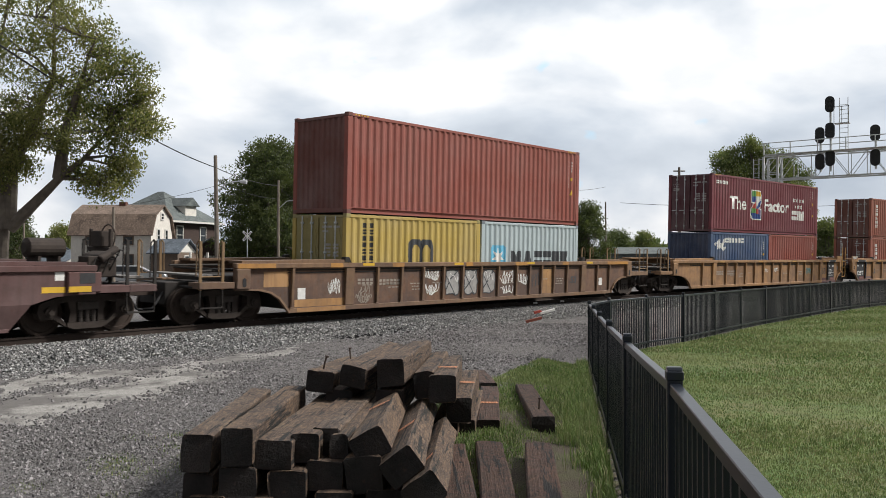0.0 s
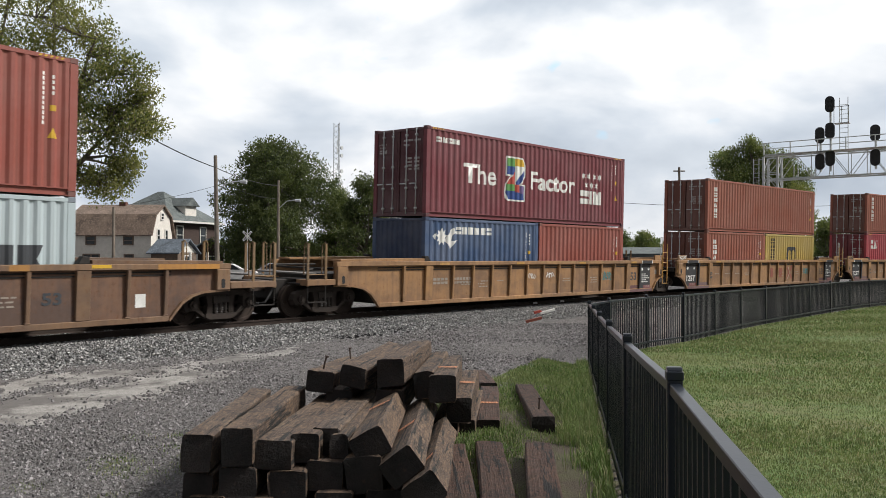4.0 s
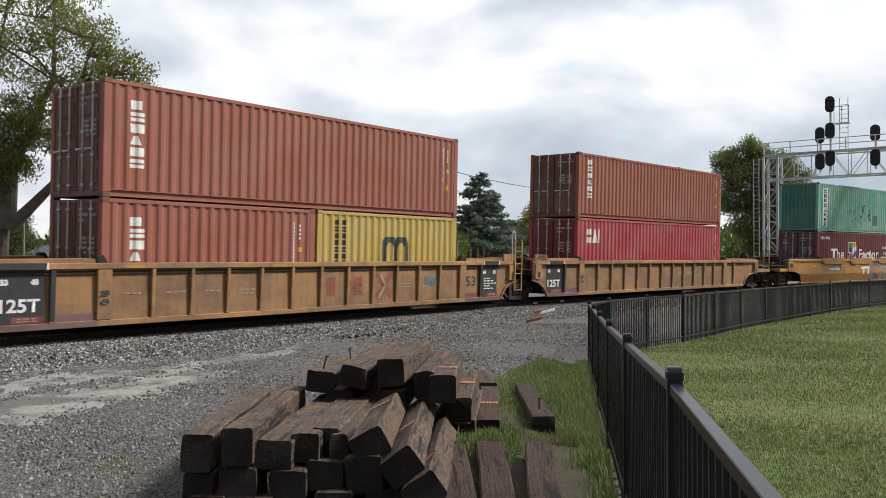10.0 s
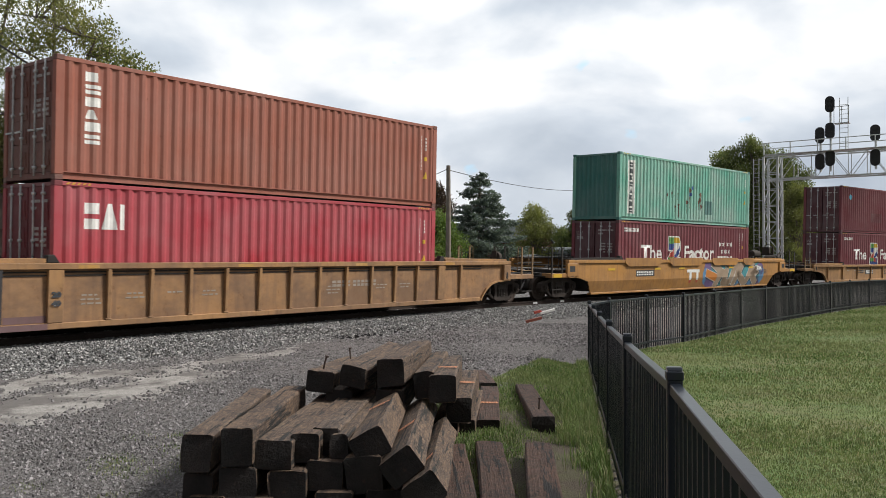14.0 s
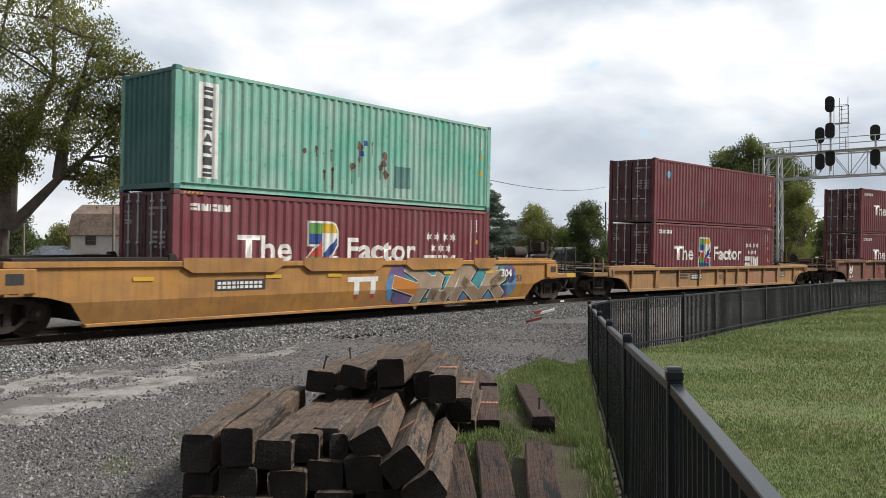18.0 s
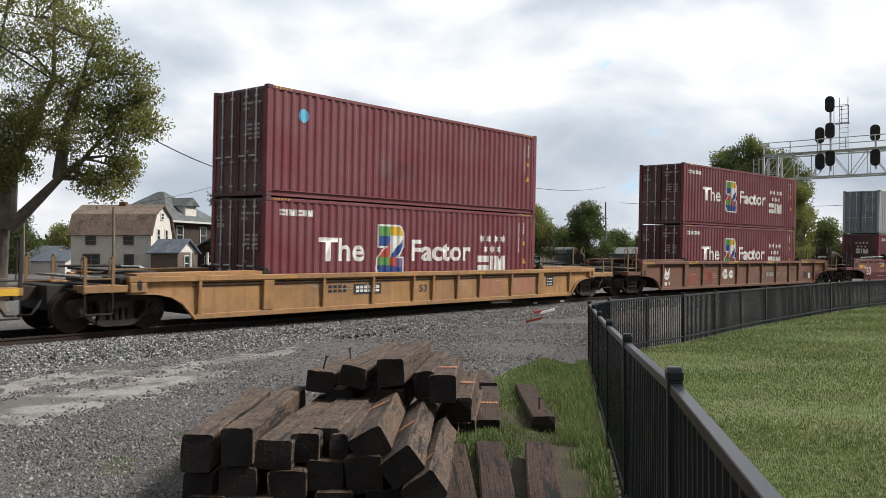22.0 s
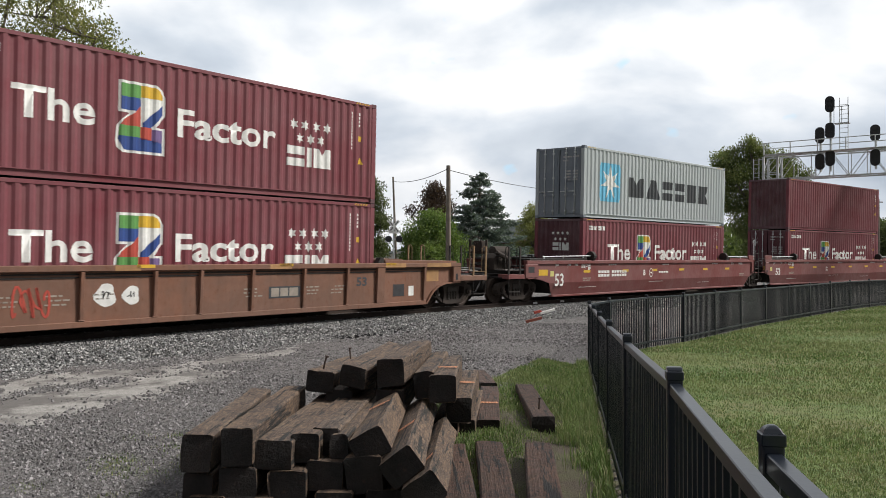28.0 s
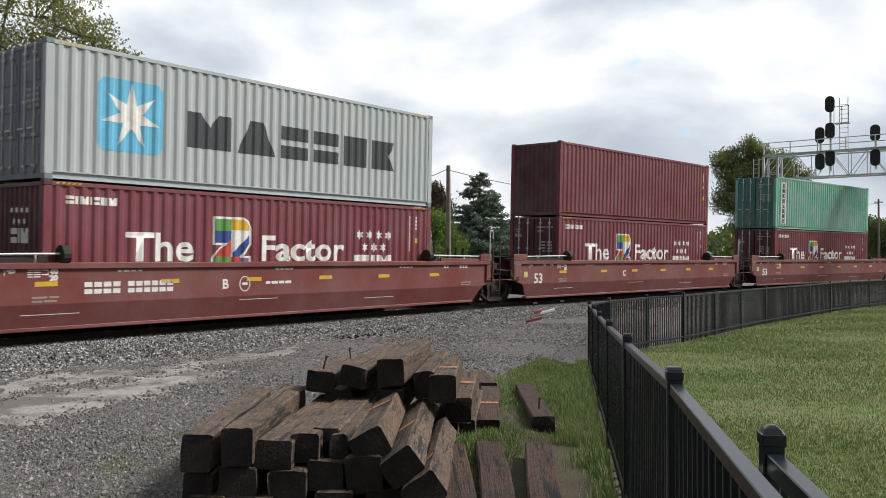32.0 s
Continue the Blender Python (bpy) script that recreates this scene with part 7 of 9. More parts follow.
def spruce(depth, side, height, width):
    ob = new("spruce_tree")
    tagged(ob, "blue-green spruce tree with drooping tiers", "tree")
    rng = np.random.default_rng(5)
    x, y = on_plan(depth, side)
    bm = bmesh.new()
    tube(bm, [(x, y, -0.4), (x, y, height * 0.6), (x, y, height)], [0.22, 0.12, 0.02], 8)
    part("trunk", bm, M["bark"], ob)
    loc, sizes = [], []
    bm = bmesh.new()
    for tier in range(21):
        t = tier / 21
        reach = width / 2 * (1 - t) ** 0.82
        for k in range(11 if tier < 15 else 7):
            ang = 2 * math.pi * (k + rng.uniform(-0.3, 0.3)) / 11 + tier * 1.1
            rr = reach * rng.uniform(0.72, 1.1) + 0.12
            h0 = 0.5 + (height - 0.6) * t + rng.uniform(-0.15, 0.15)
            droop = rng.uniform(0.12, 0.3)

            def bough(q):                                 # sags, then lifts at its tip
                return np.array([x + rr * q * math.cos(ang), y + rr * q * math.sin(ang), h0 - droop * rr * q + 0.16 * rr * q ** 3])
            tube(bm, [bough(0), bough(0.5), bough(0.95)], [0.04, 0.025, 0.008], 4)
            for _ in range(int(40 + 62 * rr)):
                q = rng.uniform(0.2, 1.0) ** 0.7
                w = 0.3 * rr * (1.05 - q) + 0.12
                off = rng.normal(0, 1, 3) * np.array([w * 0.6, w * 0.6, 0.09])
                loc.append(bough(q) + off)
                sizes.append(rng.uniform(0.14, 0.3))
    part("limbs", bm, M["bark"], ob)
    loc, n = np.array(loc), len(loc)
    share("crown", scatter("crown", LEAF_V, [(0, 1, 2, 3)], loc, np.array(sizes).reshape(n, 1) * np.array([[0.8, 1.0, 1.0]]), spins(n, rng, 0.8), M["needle"]), ob, None, "drooping tiers of needle sprays")


spruce(80, 3.6, 10.2, 11.6)


def treeline():
    rng = np.random.default_rng(9)
    n = 26000
    a = rng.uniform(-0.62, 0.62, n)
    d = rng.uniform(230, 300, n)
    top = 6.0 + 2.2 * np.sin(a * 23) + 1.6 * np.sin(a * 57 + 1) + 1.0 * np.sin(a * 131)
    z = -0.4 + (top + 1) * rng.random(n) ** 0.8
    x, y = d * VF[0] + d * a * VR[0], d * VF[1] + d * a * VR[1]
    me = scatter("far_trees", LEAF_V, [(0, 1, 2, 3)], np.stack([x, y, z], -1), (2.0 * rng.uniform(0.5, 1.3, n)).reshape(n, 1), spins(n, rng), M["leaf_mid"])
    tagged(new("far_trees", me), "distant belt of green trees on the horizon", "woods", kind="stuff")


treeline()


# ---------- houses across the tracks ----------
def roof_material(name, rgb):
    mat, nt, bsdf = nodes_of(name, 0.9)
    n1, _, _ = tex(nt, 1.2, 5)
    br = nt.nodes.new("ShaderNodeTexBrick")
    co = nt.nodes.new("ShaderNodeTexCoord")
    nt.links.new(co.outputs["Object"], br.inputs["Vector"])
    br.inputs["Scale"].default_value = 3.0
    n2, _, _ = tex(nt, 7.0, 6, (1, 1, 1), 0.72)
    c = mix(nt, ramp(nt, n1, [(0.35, 0.0), (0.7, 1.0)]), tuple(v * 0.65 for v in rgb), tuple(v * 1.35 for v in rgb))
    c = mix(nt, ramp(nt, n2, [(0.5, 0.0), (0.62, 0.7)]), c, tuple(min(1, v * 2.2) for v in rgb))
    nt.links.new(c, bsdf.inputs["Base Color"])
    bump(nt, bsdf, n1, 0.4, 0.03)
    return mat


M["roof_brown"] = roof_material("weathered brown shingles", (0.165, 0.122, 0.096))
M["roof_grey"] = roof_material("grey-green shingles", (0.10, 0.115, 0.115))
M["roof_blue"] = roof_material("blue-grey shingles", (0.10, 0.12, 0.145))
M["brick_dark"] = plain("dark brown brick", (0.055, 0.036, 0.03), 0.9, 0, 0.3, 8)
M["siding"] = plain("off-white clapboard", (0.68, 0.65, 0.60), 0.8, 0, 0.12, 4)
M["brick_red"] = plain("red-brown brick", (0.13, 0.06, 0.045), 0.9, 0, 0.25, 8)


M["trim_brown"] = plain("peeling brown trim paint", (0.15, 0.11, 0.085), 0.85, 0, 0.3, 6)


def house_at(name, depth, side, turn, label):
    ob = new(name)
    ob.matrix_basis = pose(*on_plan(depth, side), -0.34, 0, 0, -YAW + turn)
    return tagged(ob, label, "house")


def window(ob, x, y, z, w, h, axis="y", trim="white_paint"):
    """Window in a wall facing -y (axis y) or +x (axis x)."""
    bm = bmesh.new()
    if axis == "y":
        for a, b, c, d in ((x - w / 2 - 0.09, x + w / 2 + 0.09, z + h, z + h + 0.11), (x - w / 2 - 0.09, x + w / 2 + 0.09, z - 0.11, z), (x - w / 2 - 0.09, x - w / 2, z, z + h), (x + w / 2, x + w / 2 + 0.09, z, z + h), (x - w / 2, x + w / 2, z + h / 2 - 0.03, z + h / 2 + 0.03)):
            box(bm, a, b, y - 0.07, y + 0.02, c, d)
    else:
        for a, b, c, d in ((x - w / 2 - 0.09, x + w / 2 + 0.09, z + h, z + h + 0.11), (x - w / 2 - 0.09, x + w / 2 + 0.09, z - 0.11, z), (x - w / 2 - 0.09, x - w / 2, z, z + h), (x + w / 2, x + w / 2 + 0.09, z, z + h), (x - w / 2, x + w / 2, z + h / 2 - 0.03, z + h / 2 + 0.03)):
            box(bm, y - 0.02, y + 0.07, a, b, c, d)
    wf = part("window", bm, M[trim], ob)
    bm = bmesh.new()
    if axis == "y":
        box(bm, x - w / 2, x + w / 2, y - 0.03, y + 0.01, z, z + h)
    else:
        box(bm, y - 0.01, y + 0.03, x - w / 2, x + w / 2, z, z + h)
    part("pane", bm, M["glass"], wf)


def cottage():
    """White gambrel-roofed house: long wall to the tracks, gable at its +x end."""
    ob = house_at("house", 75, -29.1, 0, "white clapboard house with a brown gambrel roof")
    L, D, E, K, R = 7.0, 5.7, 4.05, 5.75, 6.7
    bm = bmesh.new()
    box(bm, -L / 2, L / 2, -D / 2, D / 2, 0, E)
    part("wall", bm, M["siding"], ob)
    for s in (-1, 1):
        bm = bmesh.new()
        prism(bm, [(-D / 2, E + 0.004), (D / 2, E + 0.004), (D / 2 - 0.75, K), (0, R), (-D / 2 + 0.75, K)], *sorted((s * (L / 2 - 0.2), s * (L / 2 - 0.004))), "x")
        part("gable", bm, M["siding"], ob)
    for s in (-1, 1):
        bm = bmesh.new()
        o = 0.12
        prism(bm, [(s * (D / 2 + 0.3), E - 0.1), (s * (D / 2 - 0.7), K + o), (0, R + o), (0, R - 0.02), (s * (D / 2 - 0.8), K - 0.02), (s * (D / 2 + 0.22), E - 0.14)], -L / 2 - 0.25, L / 2 + 0.25, "x")
        part("roof", bm, M["roof_brown"], ob)
    for k in range(16):
        bm = bmesh.new()
        box(bm, -L / 2 - 0.01, L / 2 + 0.01, -D / 2 - 0.025, -D / 2, 0.15 + k * 0.235, 0.175 + k * 0.235)
        part("clapboard", bm, M["siding"], ob)
    for x, z, w, h in ((-1.75, 3.2, 0.72, 0.6), (1.55, 3.2, 0.72, 0.6), (-2.05, 1.45, 0.6, 0.78), (-1.32, 1.45, 0.6, 0.78), (1.6, 0.7, 0.7, 1.5)):
        window(ob, x, -D / 2 - 0.02, z, w, h, "y", "trim_brown")
    for y, z, h in ((-1.0, 3.5, 1.0), (1.1, 3.5, 1.0), (0, 5.5, 0.5)):
        window(ob, y, L / 2 + 0.004, z, 0.6, h, "x")
    bm = bmesh.new()
    box(bm, -0.3, 0.3, -0.3, 0.3, R - 0.4, R + 0.35)
    part("chimney", bm, M["brick_red"], ob)


def hip_house():
    ob = house_at("house", 96, -32.9, -20, "dark brick house with a grey hipped roof")
    L, D, E, R = 9.0, 9.0, 6.1, 9.7
    bm = bmesh.new()
    box(bm, -L / 2, L / 2, -D / 2, D / 2, 0, E)
    part("wall", bm, M["brick_dark"], ob)
    bm = bmesh.new()
    b = [bm.verts.new(p) for p in ((-L / 2 - 0.6, -D / 2 - 0.6, E), (L / 2 + 0.6, -D / 2 - 0.6, E), (L / 2 + 0.6, D / 2 + 0.6, E), (-L / 2 - 0.6, D / 2 + 0.6, E))]
    t = [bm.verts.new(p) for p in ((-0.4, 0, R), (0.4, 0, R))]
    for f in ((b[0], b[1], t[1], t[0]), (b[1], b[2], t[1]), (b[2], b[3], t[0], t[1]), (b[3], b[0], t[0]), (b[3], b[2], b[1], b[0])):
        bm.faces.new(f)
    part("roof", bm, M["roof_grey"], ob)
    bm = bmesh.new()
    for s in (-1, 1):
        box(bm, -L / 2 - 0.66, L / 2 + 0.66, *sorted((s * (D / 2 + 0.6), s * (D / 2 + 0.68))), E - 0.2, E + 0.02)
        box(bm, *sorted((s * (L / 2 + 0.6), s * (L / 2 + 0.68))), -D / 2 - 0.6, D / 2 + 0.6, E - 0.2, E + 0.02)
    part("gutter", bm, M["white_paint"], ob)
    dorm = bmesh.new()
    box(dorm, 2.2, 4.2, -1.0, 1.0, 6.6, 7.9)
    dw = part("dormer", dorm, M["siding"], ob)
    bm = bmesh.new()
    prism(bm, [(-1.3, 7.9), (1.3, 7.9), (0, 8.9)], 1.0, 4.5, "x")
    part("dormer_roof", bm, M["roof_grey"], dw)
    for x, z, w, h in ((0.6, 3.6, 1.6, 1.9), (-2.5, 3.6, 1.0, 1.9), (-2.5, 0.9, 1.0, 1.7)):
        window(ob, x, -D / 2 - 0.01, z, w, h)
    for y in (-2.4, 1.8):
        window(ob, y, L / 2 + 0.01, 3.6, 1.0, 1.9, "x")
    bm = bmesh.new()
    prism(bm, [(-D / 2, 2.6), (D / 2, 2.6), (0, 3.5)], L / 2 + 0.3, L / 2 + 2.6, "x")
    part("porch_roof", bm, M["roof_grey"], ob)
    for y in (-D / 2 + 0.3, 0, D / 2 - 0.3):
        bm = bmesh.new()
        box(bm, L / 2 + 2.2, L / 2 + 2.4, y - 0.1, y + 0.1, 0, 2.62)
        part("porch_post", bm, M["white_paint"], ob)


def small_house(depth, side, turn, L, D, E, R, wall, roof, label, porch=False, gable=None):
    ob = house_at("house", depth, side, turn, label)
    bm = bmesh.new()
    box(bm, -L / 2, L / 2, -D / 2, D / 2, 0, E)
    part("wall", bm, M[wall], ob)
    for s in (-1, 1):
        bm = bmesh.new()
        prism(bm, [(-L / 2, E + 0.003), (L / 2, E + 0.003), (0, R - 0.05)], *sorted((s * (D / 2 - 0.15), s * (D / 2 - 0.002))))
        part("gable", bm, M[gable or wall], ob)
        bm = bmesh.new()
        prism(bm, [(s * (L / 2 + 0.3), E - 0.15), (0, R + 0.02), (0, R + 0.14), (s * (L / 2 + 0.34), E - 0.04)], -D / 2 - 0.3, D / 2 + 0.3)
        part("roof", bm, M[roof], ob)
    window(ob, 0, -D / 2 - 0.01, 0.9, 1.0, 1.2)
    if porch:
        for x in (-L / 2 + 0.1, L / 2 - 0.1):
            bm = bmesh.new()
            box(bm, x - 0.08, x + 0.08, -D / 2 - 1.2, -D / 2 - 1.04, 0, E)
            part("porch_post", bm, M["white_paint"], ob)
    return ob


cottage()
hip_house()
# solid brown wall stands in for the shade inside the open porch
small_house(72, -23.5, 78, 3.2, 2.5, 2.45, 3.5, "trim_brown", "roof_blue", "porch with white gable, blue-grey roof and a brown box as shaded interior", True, "white_paint")
small_house(90, -25.6, 20, 3.0, 3.5, 2.95, 3.95, "brick_dark", "roof_grey", "low dark porch with a grey roof", True)
small_house(120, -58.0, 60, 7.0, 8.0, 2.0, 3.6, "siding", "roof_blue", "distant white cottage with a blue-grey roof")
small_house(105, -49.0, 70, 6.0, 8.0, 1.6, 2.9, "white_paint", "roof_blue", "low white garage with a pale roof")
small_house(130, 12.0, 30, 7.0, 8.0, 4.4, 7.2, "brick_red", "roof_grey", "red brick house with a steep grey roof behind the spruce")
small_house(110, 11.6, 10, 7.0, 6.0, 1.4, 2.3, "white_paint", "roof_grey", "low white garage behind the tracks")
small_house(100, -5.2, 10, 9.0, 6.0, 1.6, 2.9, "white_paint", "roof_grey", "low white house behind the crossing")


def long_shed():
    ob = house_at("house", 125, 27.0, 4, "long low grey industrial shed")
    bm = bmesh.new()
    box(bm, -12, 12, -5, 5, 0, 2.6)
    part("wall", bm, M["roof_grey"], ob)
    bm = bmesh.new()
    prism(bm, [(-5.3, 2.6), (5.3, 2.6), (0, 3.6)], -12.3, 12.3, "x")
    part("roof", bm, M["roof_grey"], ob)


long_shed()


# ---------- poles, wires, crossing signs, mast ----------
def pole(depth, side, top, r=0.13, label="weathered wooden utility pole", arm=0.0, lean=0.0, bar=False):
    ob = new("utility_pole")
    tagged(ob, label, "utility pole")
    x, y = on_plan(depth, side)
    tx, ty = on_plan(depth, side + lean)
    bm = bmesh.new()
    tube(bm, [(x, y, -0.6), (tx, ty, top)], [r * 1.25, r * 0.85], 10)
    part("pole", bm, M["pole"], ob)
    if arm:
        sx, sy = on_plan(depth - 0.4, side + lean + arm)
        bm = bmesh.new()
        tube(bm, [(tx, ty, top * 0.70), ((tx + sx) / 2, (ty + sy) / 2, top * 0.78), (sx, sy, top * 0.79)], 0.04, 6)
        part("lamp_arm", bm, M["galv"], ob)
        bm = bmesh.new()
        tube(bm, [(sx, sy, top * 0.79 - 0.02), (sx + VR[0] * 0.5 * np.sign(arm), sy + VR[1] * 0.5 * np.sign(arm), top * 0.79 - 0.06)], [0.11, 0.15], 8)
        part("lamp_head", bm, M["galv"], ob)
    if bar:
        a, b = on_plan(depth, side - 0.6), on_plan(depth, side + 0.6)
        bm = bmesh.new()
        tube(bm, [(*a, top - 0.4), (*b, top - 0.4)], 0.07, 6)
        part("cross_arm", bm, M["pole"], ob)
    return ob


def cable(a, b, sag, r=0.02, label="thin black overhead cable between poles"):
    bm = bmesh.new()
    a, b = Vector(a), Vector(b)
    tube(bm, [a.lerp(b, k / 14) - Vector((0, 0, sag * 4 * (k / 14) * (1 - k / 14))) for k in range(15)], r, 5)
    ob = new("overhead_cable", mesh_from(bm, "overhead_cable", M["wire"]))
    tagged(ob, label, "cable")


pole(60, -16.4, 9.1, 0.15, arm=1.9, lean=-0.2)
pole(75, -15.0, 8.7, 0.12, arm=1.6)
pole(75, -4.2, 9.0, 0.1, lean=-0.35)
pole(55, 0.36, 7.8, 0.16, "thick grey utility pole beside the spruce")
pole(120, 23.7, 9.8, 0.12, "thin distant utility pole")
pole(85, 24.4, 11.0, 0.14, "distant utility pole with a short cross arm", bar=True)
pole(110, 58.2, 9.5, 0.14, "distant utility pole beyond the lawn", bar=True)
pole(110, -57.2, 6.0, 0.14, "short grey utility pole by the cottages")
pole(100, -50.9, 5.9, 0.12, "short wooden pole by the cottages")
pole(48, -19.2, 4.6, 0.09, "thin grey pole before the white house")
cable(spot(24, -13.5, 8.2), spot(60, -16.55, 8.2), 0.4, 0.035)
cable(spot(60, -16.55, 8.2), spot(75, -15.0, 8.2), 0.25, 0.03)
cable(spot(75, -15.0, 8.1), spot(80, -11.5, 5.0), 0.1, 0.02)
cable(spot(75, -15.0, 7.0), spot(60, -16.5, 7.3), 0.3, 0.02)
cable(spot(75, -4.55, 8.6), spot(55, 0.36, 7.6), 0.35, 0.025)
cable(spot(55, 0.36, 7.5), spot(120, 23.7, 12.0), 0.9, 0.025)
cable(spot(60, -16.5, 6.9), spot(95, -40, 7.6), 0.4, 0.015)
cable(spot(110, 23.7, 9.0), spot(110, 58.2, 8.9), 0.5, 0.03)


def crossing_sign(depth, side, z, lamps):
    ob = new("crossing_sign")
    tagged(ob, "white railway crossbuck sign on a post", "road sign")
    x, y = on_plan(depth, side)
    ob.matrix_basis = pose(x, y, -0.34, 0, 0, -YAW + 12)
    bm = bmesh.new()
    tube(bm, [(0, 0, 0), (0, 0, z + 0.7)], 0.055, 8)
    part("post", bm, M["galv"], ob)
    for a in (48, -48):
        bm = bmesh.new()
        box(bm, -0.61, 0.61, -0.015, 0.015, -0.115, 0.115)
        share("blade", mesh_from(bm, "blade", M["white_mark"]), ob, pose(0, -0.08 - (0.035 if a > 0 else 0), z, 0, a, 0))
        bm = bmesh.new()
        for k in range(5):
            for s in (-1, 1):
                box(bm, s * (0.16 + 0.08 * k), s * (0.16 + 0.08 * k) + 0.05, -0.021, -0.016, -0.05, 0.05)
        tagged(share("letter_bars", mesh_from(bm, "letter_bars", M["black_mark"]), ob, pose(0, -0.08 - (0.035 if a > 0 else 0), z, 0, a, 0)), kind="stuff")
    if lamps:
        for s in (-1, 1):
            bm = bmesh.new()
            disc(bm, (s * 0.42, -0.1, z - 1.0), 0.27, "y", 0.03, 20)
            tube(bm, [(s * 0.42, -0.1, z - 1.0), (s * 0.42, -0.3, z - 1.02)], 0.11, 12)
            part("flasher", bm, M["signal_black"], ob)
        bm = bmesh.new()
        box(bm, -0.42, 0.42, -0.03, 0.03, z - 1.04, z - 0.96)
        part("flasher_arm", bm, M["galv"], ob)
        bm = bmesh.new()
        box(bm, -0.4, 0.4, -0.06, -0.03, z - 0.55, z - 0.38)
        part("track_sign", bm, M["white_mark"], ob)


crossing_sign(80, -19.0, 4.1, False)
crossing_sign(65, -3.9, 4.45, True)


def radio_mast():
    ob = new("radio_mast")
    tagged(ob, "tall slender lattice radio mast in the distance", "radio mast")
    d, s, H = 210, -27.0, 36.0
    x, y = on_plan(d, s)
    ring = [(x + 1.1 * math.cos(a), y + 1.1 * math.sin(a)) for a in (0.3, 2.4, 4.5)]
    for px_, py_ in ring:
        bm = bmesh.new()
        tube(bm, [(px_, py_, -0.4), (x + (px_ - x) * 0.75, y + (py_ - y) * 0.75, H)], 0.09, 5)
        part("leg", bm, M["galv"], ob)
    bm = bmesh.new()
    for k in range(26):
        z0, z1 = H * k / 26, H * (k + 1) / 26
        for i in range(3):
            a, b = ring[i], ring[(i + 1) % 3]
            strut(bm, (*a, z0), (*b, z1), 0.08)
            strut(bm, (*b, z0), (*a, z1), 0.08)
    part("lattice", bm, M["galv"], ob)
    for z in (22, 25, 29, 31):
        bm = bmesh.new()
        box(bm, x - 1.0, x - 0.8, y - 1.0, y - 0.8, z - 0.9, z + 0.6)
        part("antenna", bm, M["galv"], ob)
        bm = bmesh.new()
        disc(bm, (x + 0.8, y - 0.8, z - 1.2), 0.5, "y", 0.25, 12)
        part("dish", bm, M["galv"], ob)


radio_mast()


def parked_car(depth, side, turn, paint_key, label, tall=0.0):
    ob = new("car")
    ob.matrix_basis = pose(*on_plan(depth, side), -0.34, 0, 0, -YAW + turn)
    tagged(ob, label, "car")
    bm = bmesh.new()
    prism(bm, [(-2.2, 0.35), (2.2, 0.35), (2.25, 0.7), (2.1, 0.92 + tall), (1.1, 0.98 + tall), (0.45, 1.42 + tall), (-1.3, 1.45 + tall), (-1.95, 1.0 + tall), (-2.25, 0.9 + tall)], -0.86, 0.86)
    part("body", bm, M[paint_key], ob, bevel=0.05)
    for s in (-1, 1):
        bm = bmesh.new()
        prism(bm, [(0.95, 0.99 + tall), (0.42, 1.36 + tall), (-1.2, 1.38 + tall), (-1.7, 1.02 + tall)], *sorted((s * 0.861, s * 0.875)))
        part("side_window", bm, M["glass"], ob)
        for x in (-1.4, 1.4):
            bm = bmesh.new()
            disc(bm, (x, s * 0.78, 0.33), 0.33, "y", 0.22, 18)
            w = part("wheel", bm, M["seal"], ob)
            bm = bmesh.new()
            disc(bm, (x, s * 0.9, 0.33), 0.2, "y", 0.02, 14)
            part("rim", bm, M["galv"], w)


M["car_white"] = plain("white car paint", (0.72, 0.72, 0.72), 0.3, 0, 0.04)
M["car_silver"] = plain("silver car paint", (0.36, 0.38, 0.40), 0.3, 0.4, 0.05)
parked_car(62, -16.2, 10, "car_white", "white car parked across the tracks", 0.1)
parked_car(58, -21.8, 15, "car_silver", "silver car parked beside the white house")
parked_car(66, -12.6, 5, "car_silver", "silver car waiting near the crossing", 0.1)
parked_car(120, 56.0, 0, "car_white", "white van parked far behind the train", 0.7)


# ---------- markings and spray paint on the cars ----------
def stroke(bm, pts, w, y=0.0):
    """A painted line of even width through the points (x, z), mitred by butting short pieces."""
    for (x0, z0), (x1, z1) in zip(pts, pts[1:]):
        d = math.hypot(x1 - x0, z1 - z0) or 1e-6
        nx, nz = -(z1 - z0) / d * w / 2, (x1 - x0) / d * w / 2
        ex, ez = (x1 - x0) / d * w * 0.3, (z1 - z0) / d * w * 0.3
        poly(bm, [(x0 - ex + nx, z0 - ez + nz), (x0 - ex - nx, z0 - ez - nz), (x1 + ex - nx, z1 + ez - nz), (x1 + ex + nx, z1 + ez + nz)], y)


def smooth_y(z):
    return -1.46 if z > 0.72 else -(1.46 - (0.72 - z) * 0.28)


def on_smooth(car, name, make, mat, lift=0, label=""):
    """Paint on a smooth car's side, folded where the side slopes inward."""
    bm = bmesh.new()
    make(bm)
    bmesh.ops.bisect_plane(bm, geom=bm.verts[:] + bm.edges[:] + bm.faces[:], plane_co=(0, 0, 0.72), plane_no=(0, 0, 1))
    for v in bm.verts:
        v.co.y = smooth_y(v.co.z) - 0.004 - 0.0025 * lift
    ob = part(name, bm, mat, car, label)
    return tagged(ob, kind="stuff") if name == "code_bar" else ob


def code_bar(car, x, z, widths, h, mat, y=-1.416):
    tagged(side_mark(car, "code_bar", bars(x, z, widths, h), mat, y), kind="stuff")


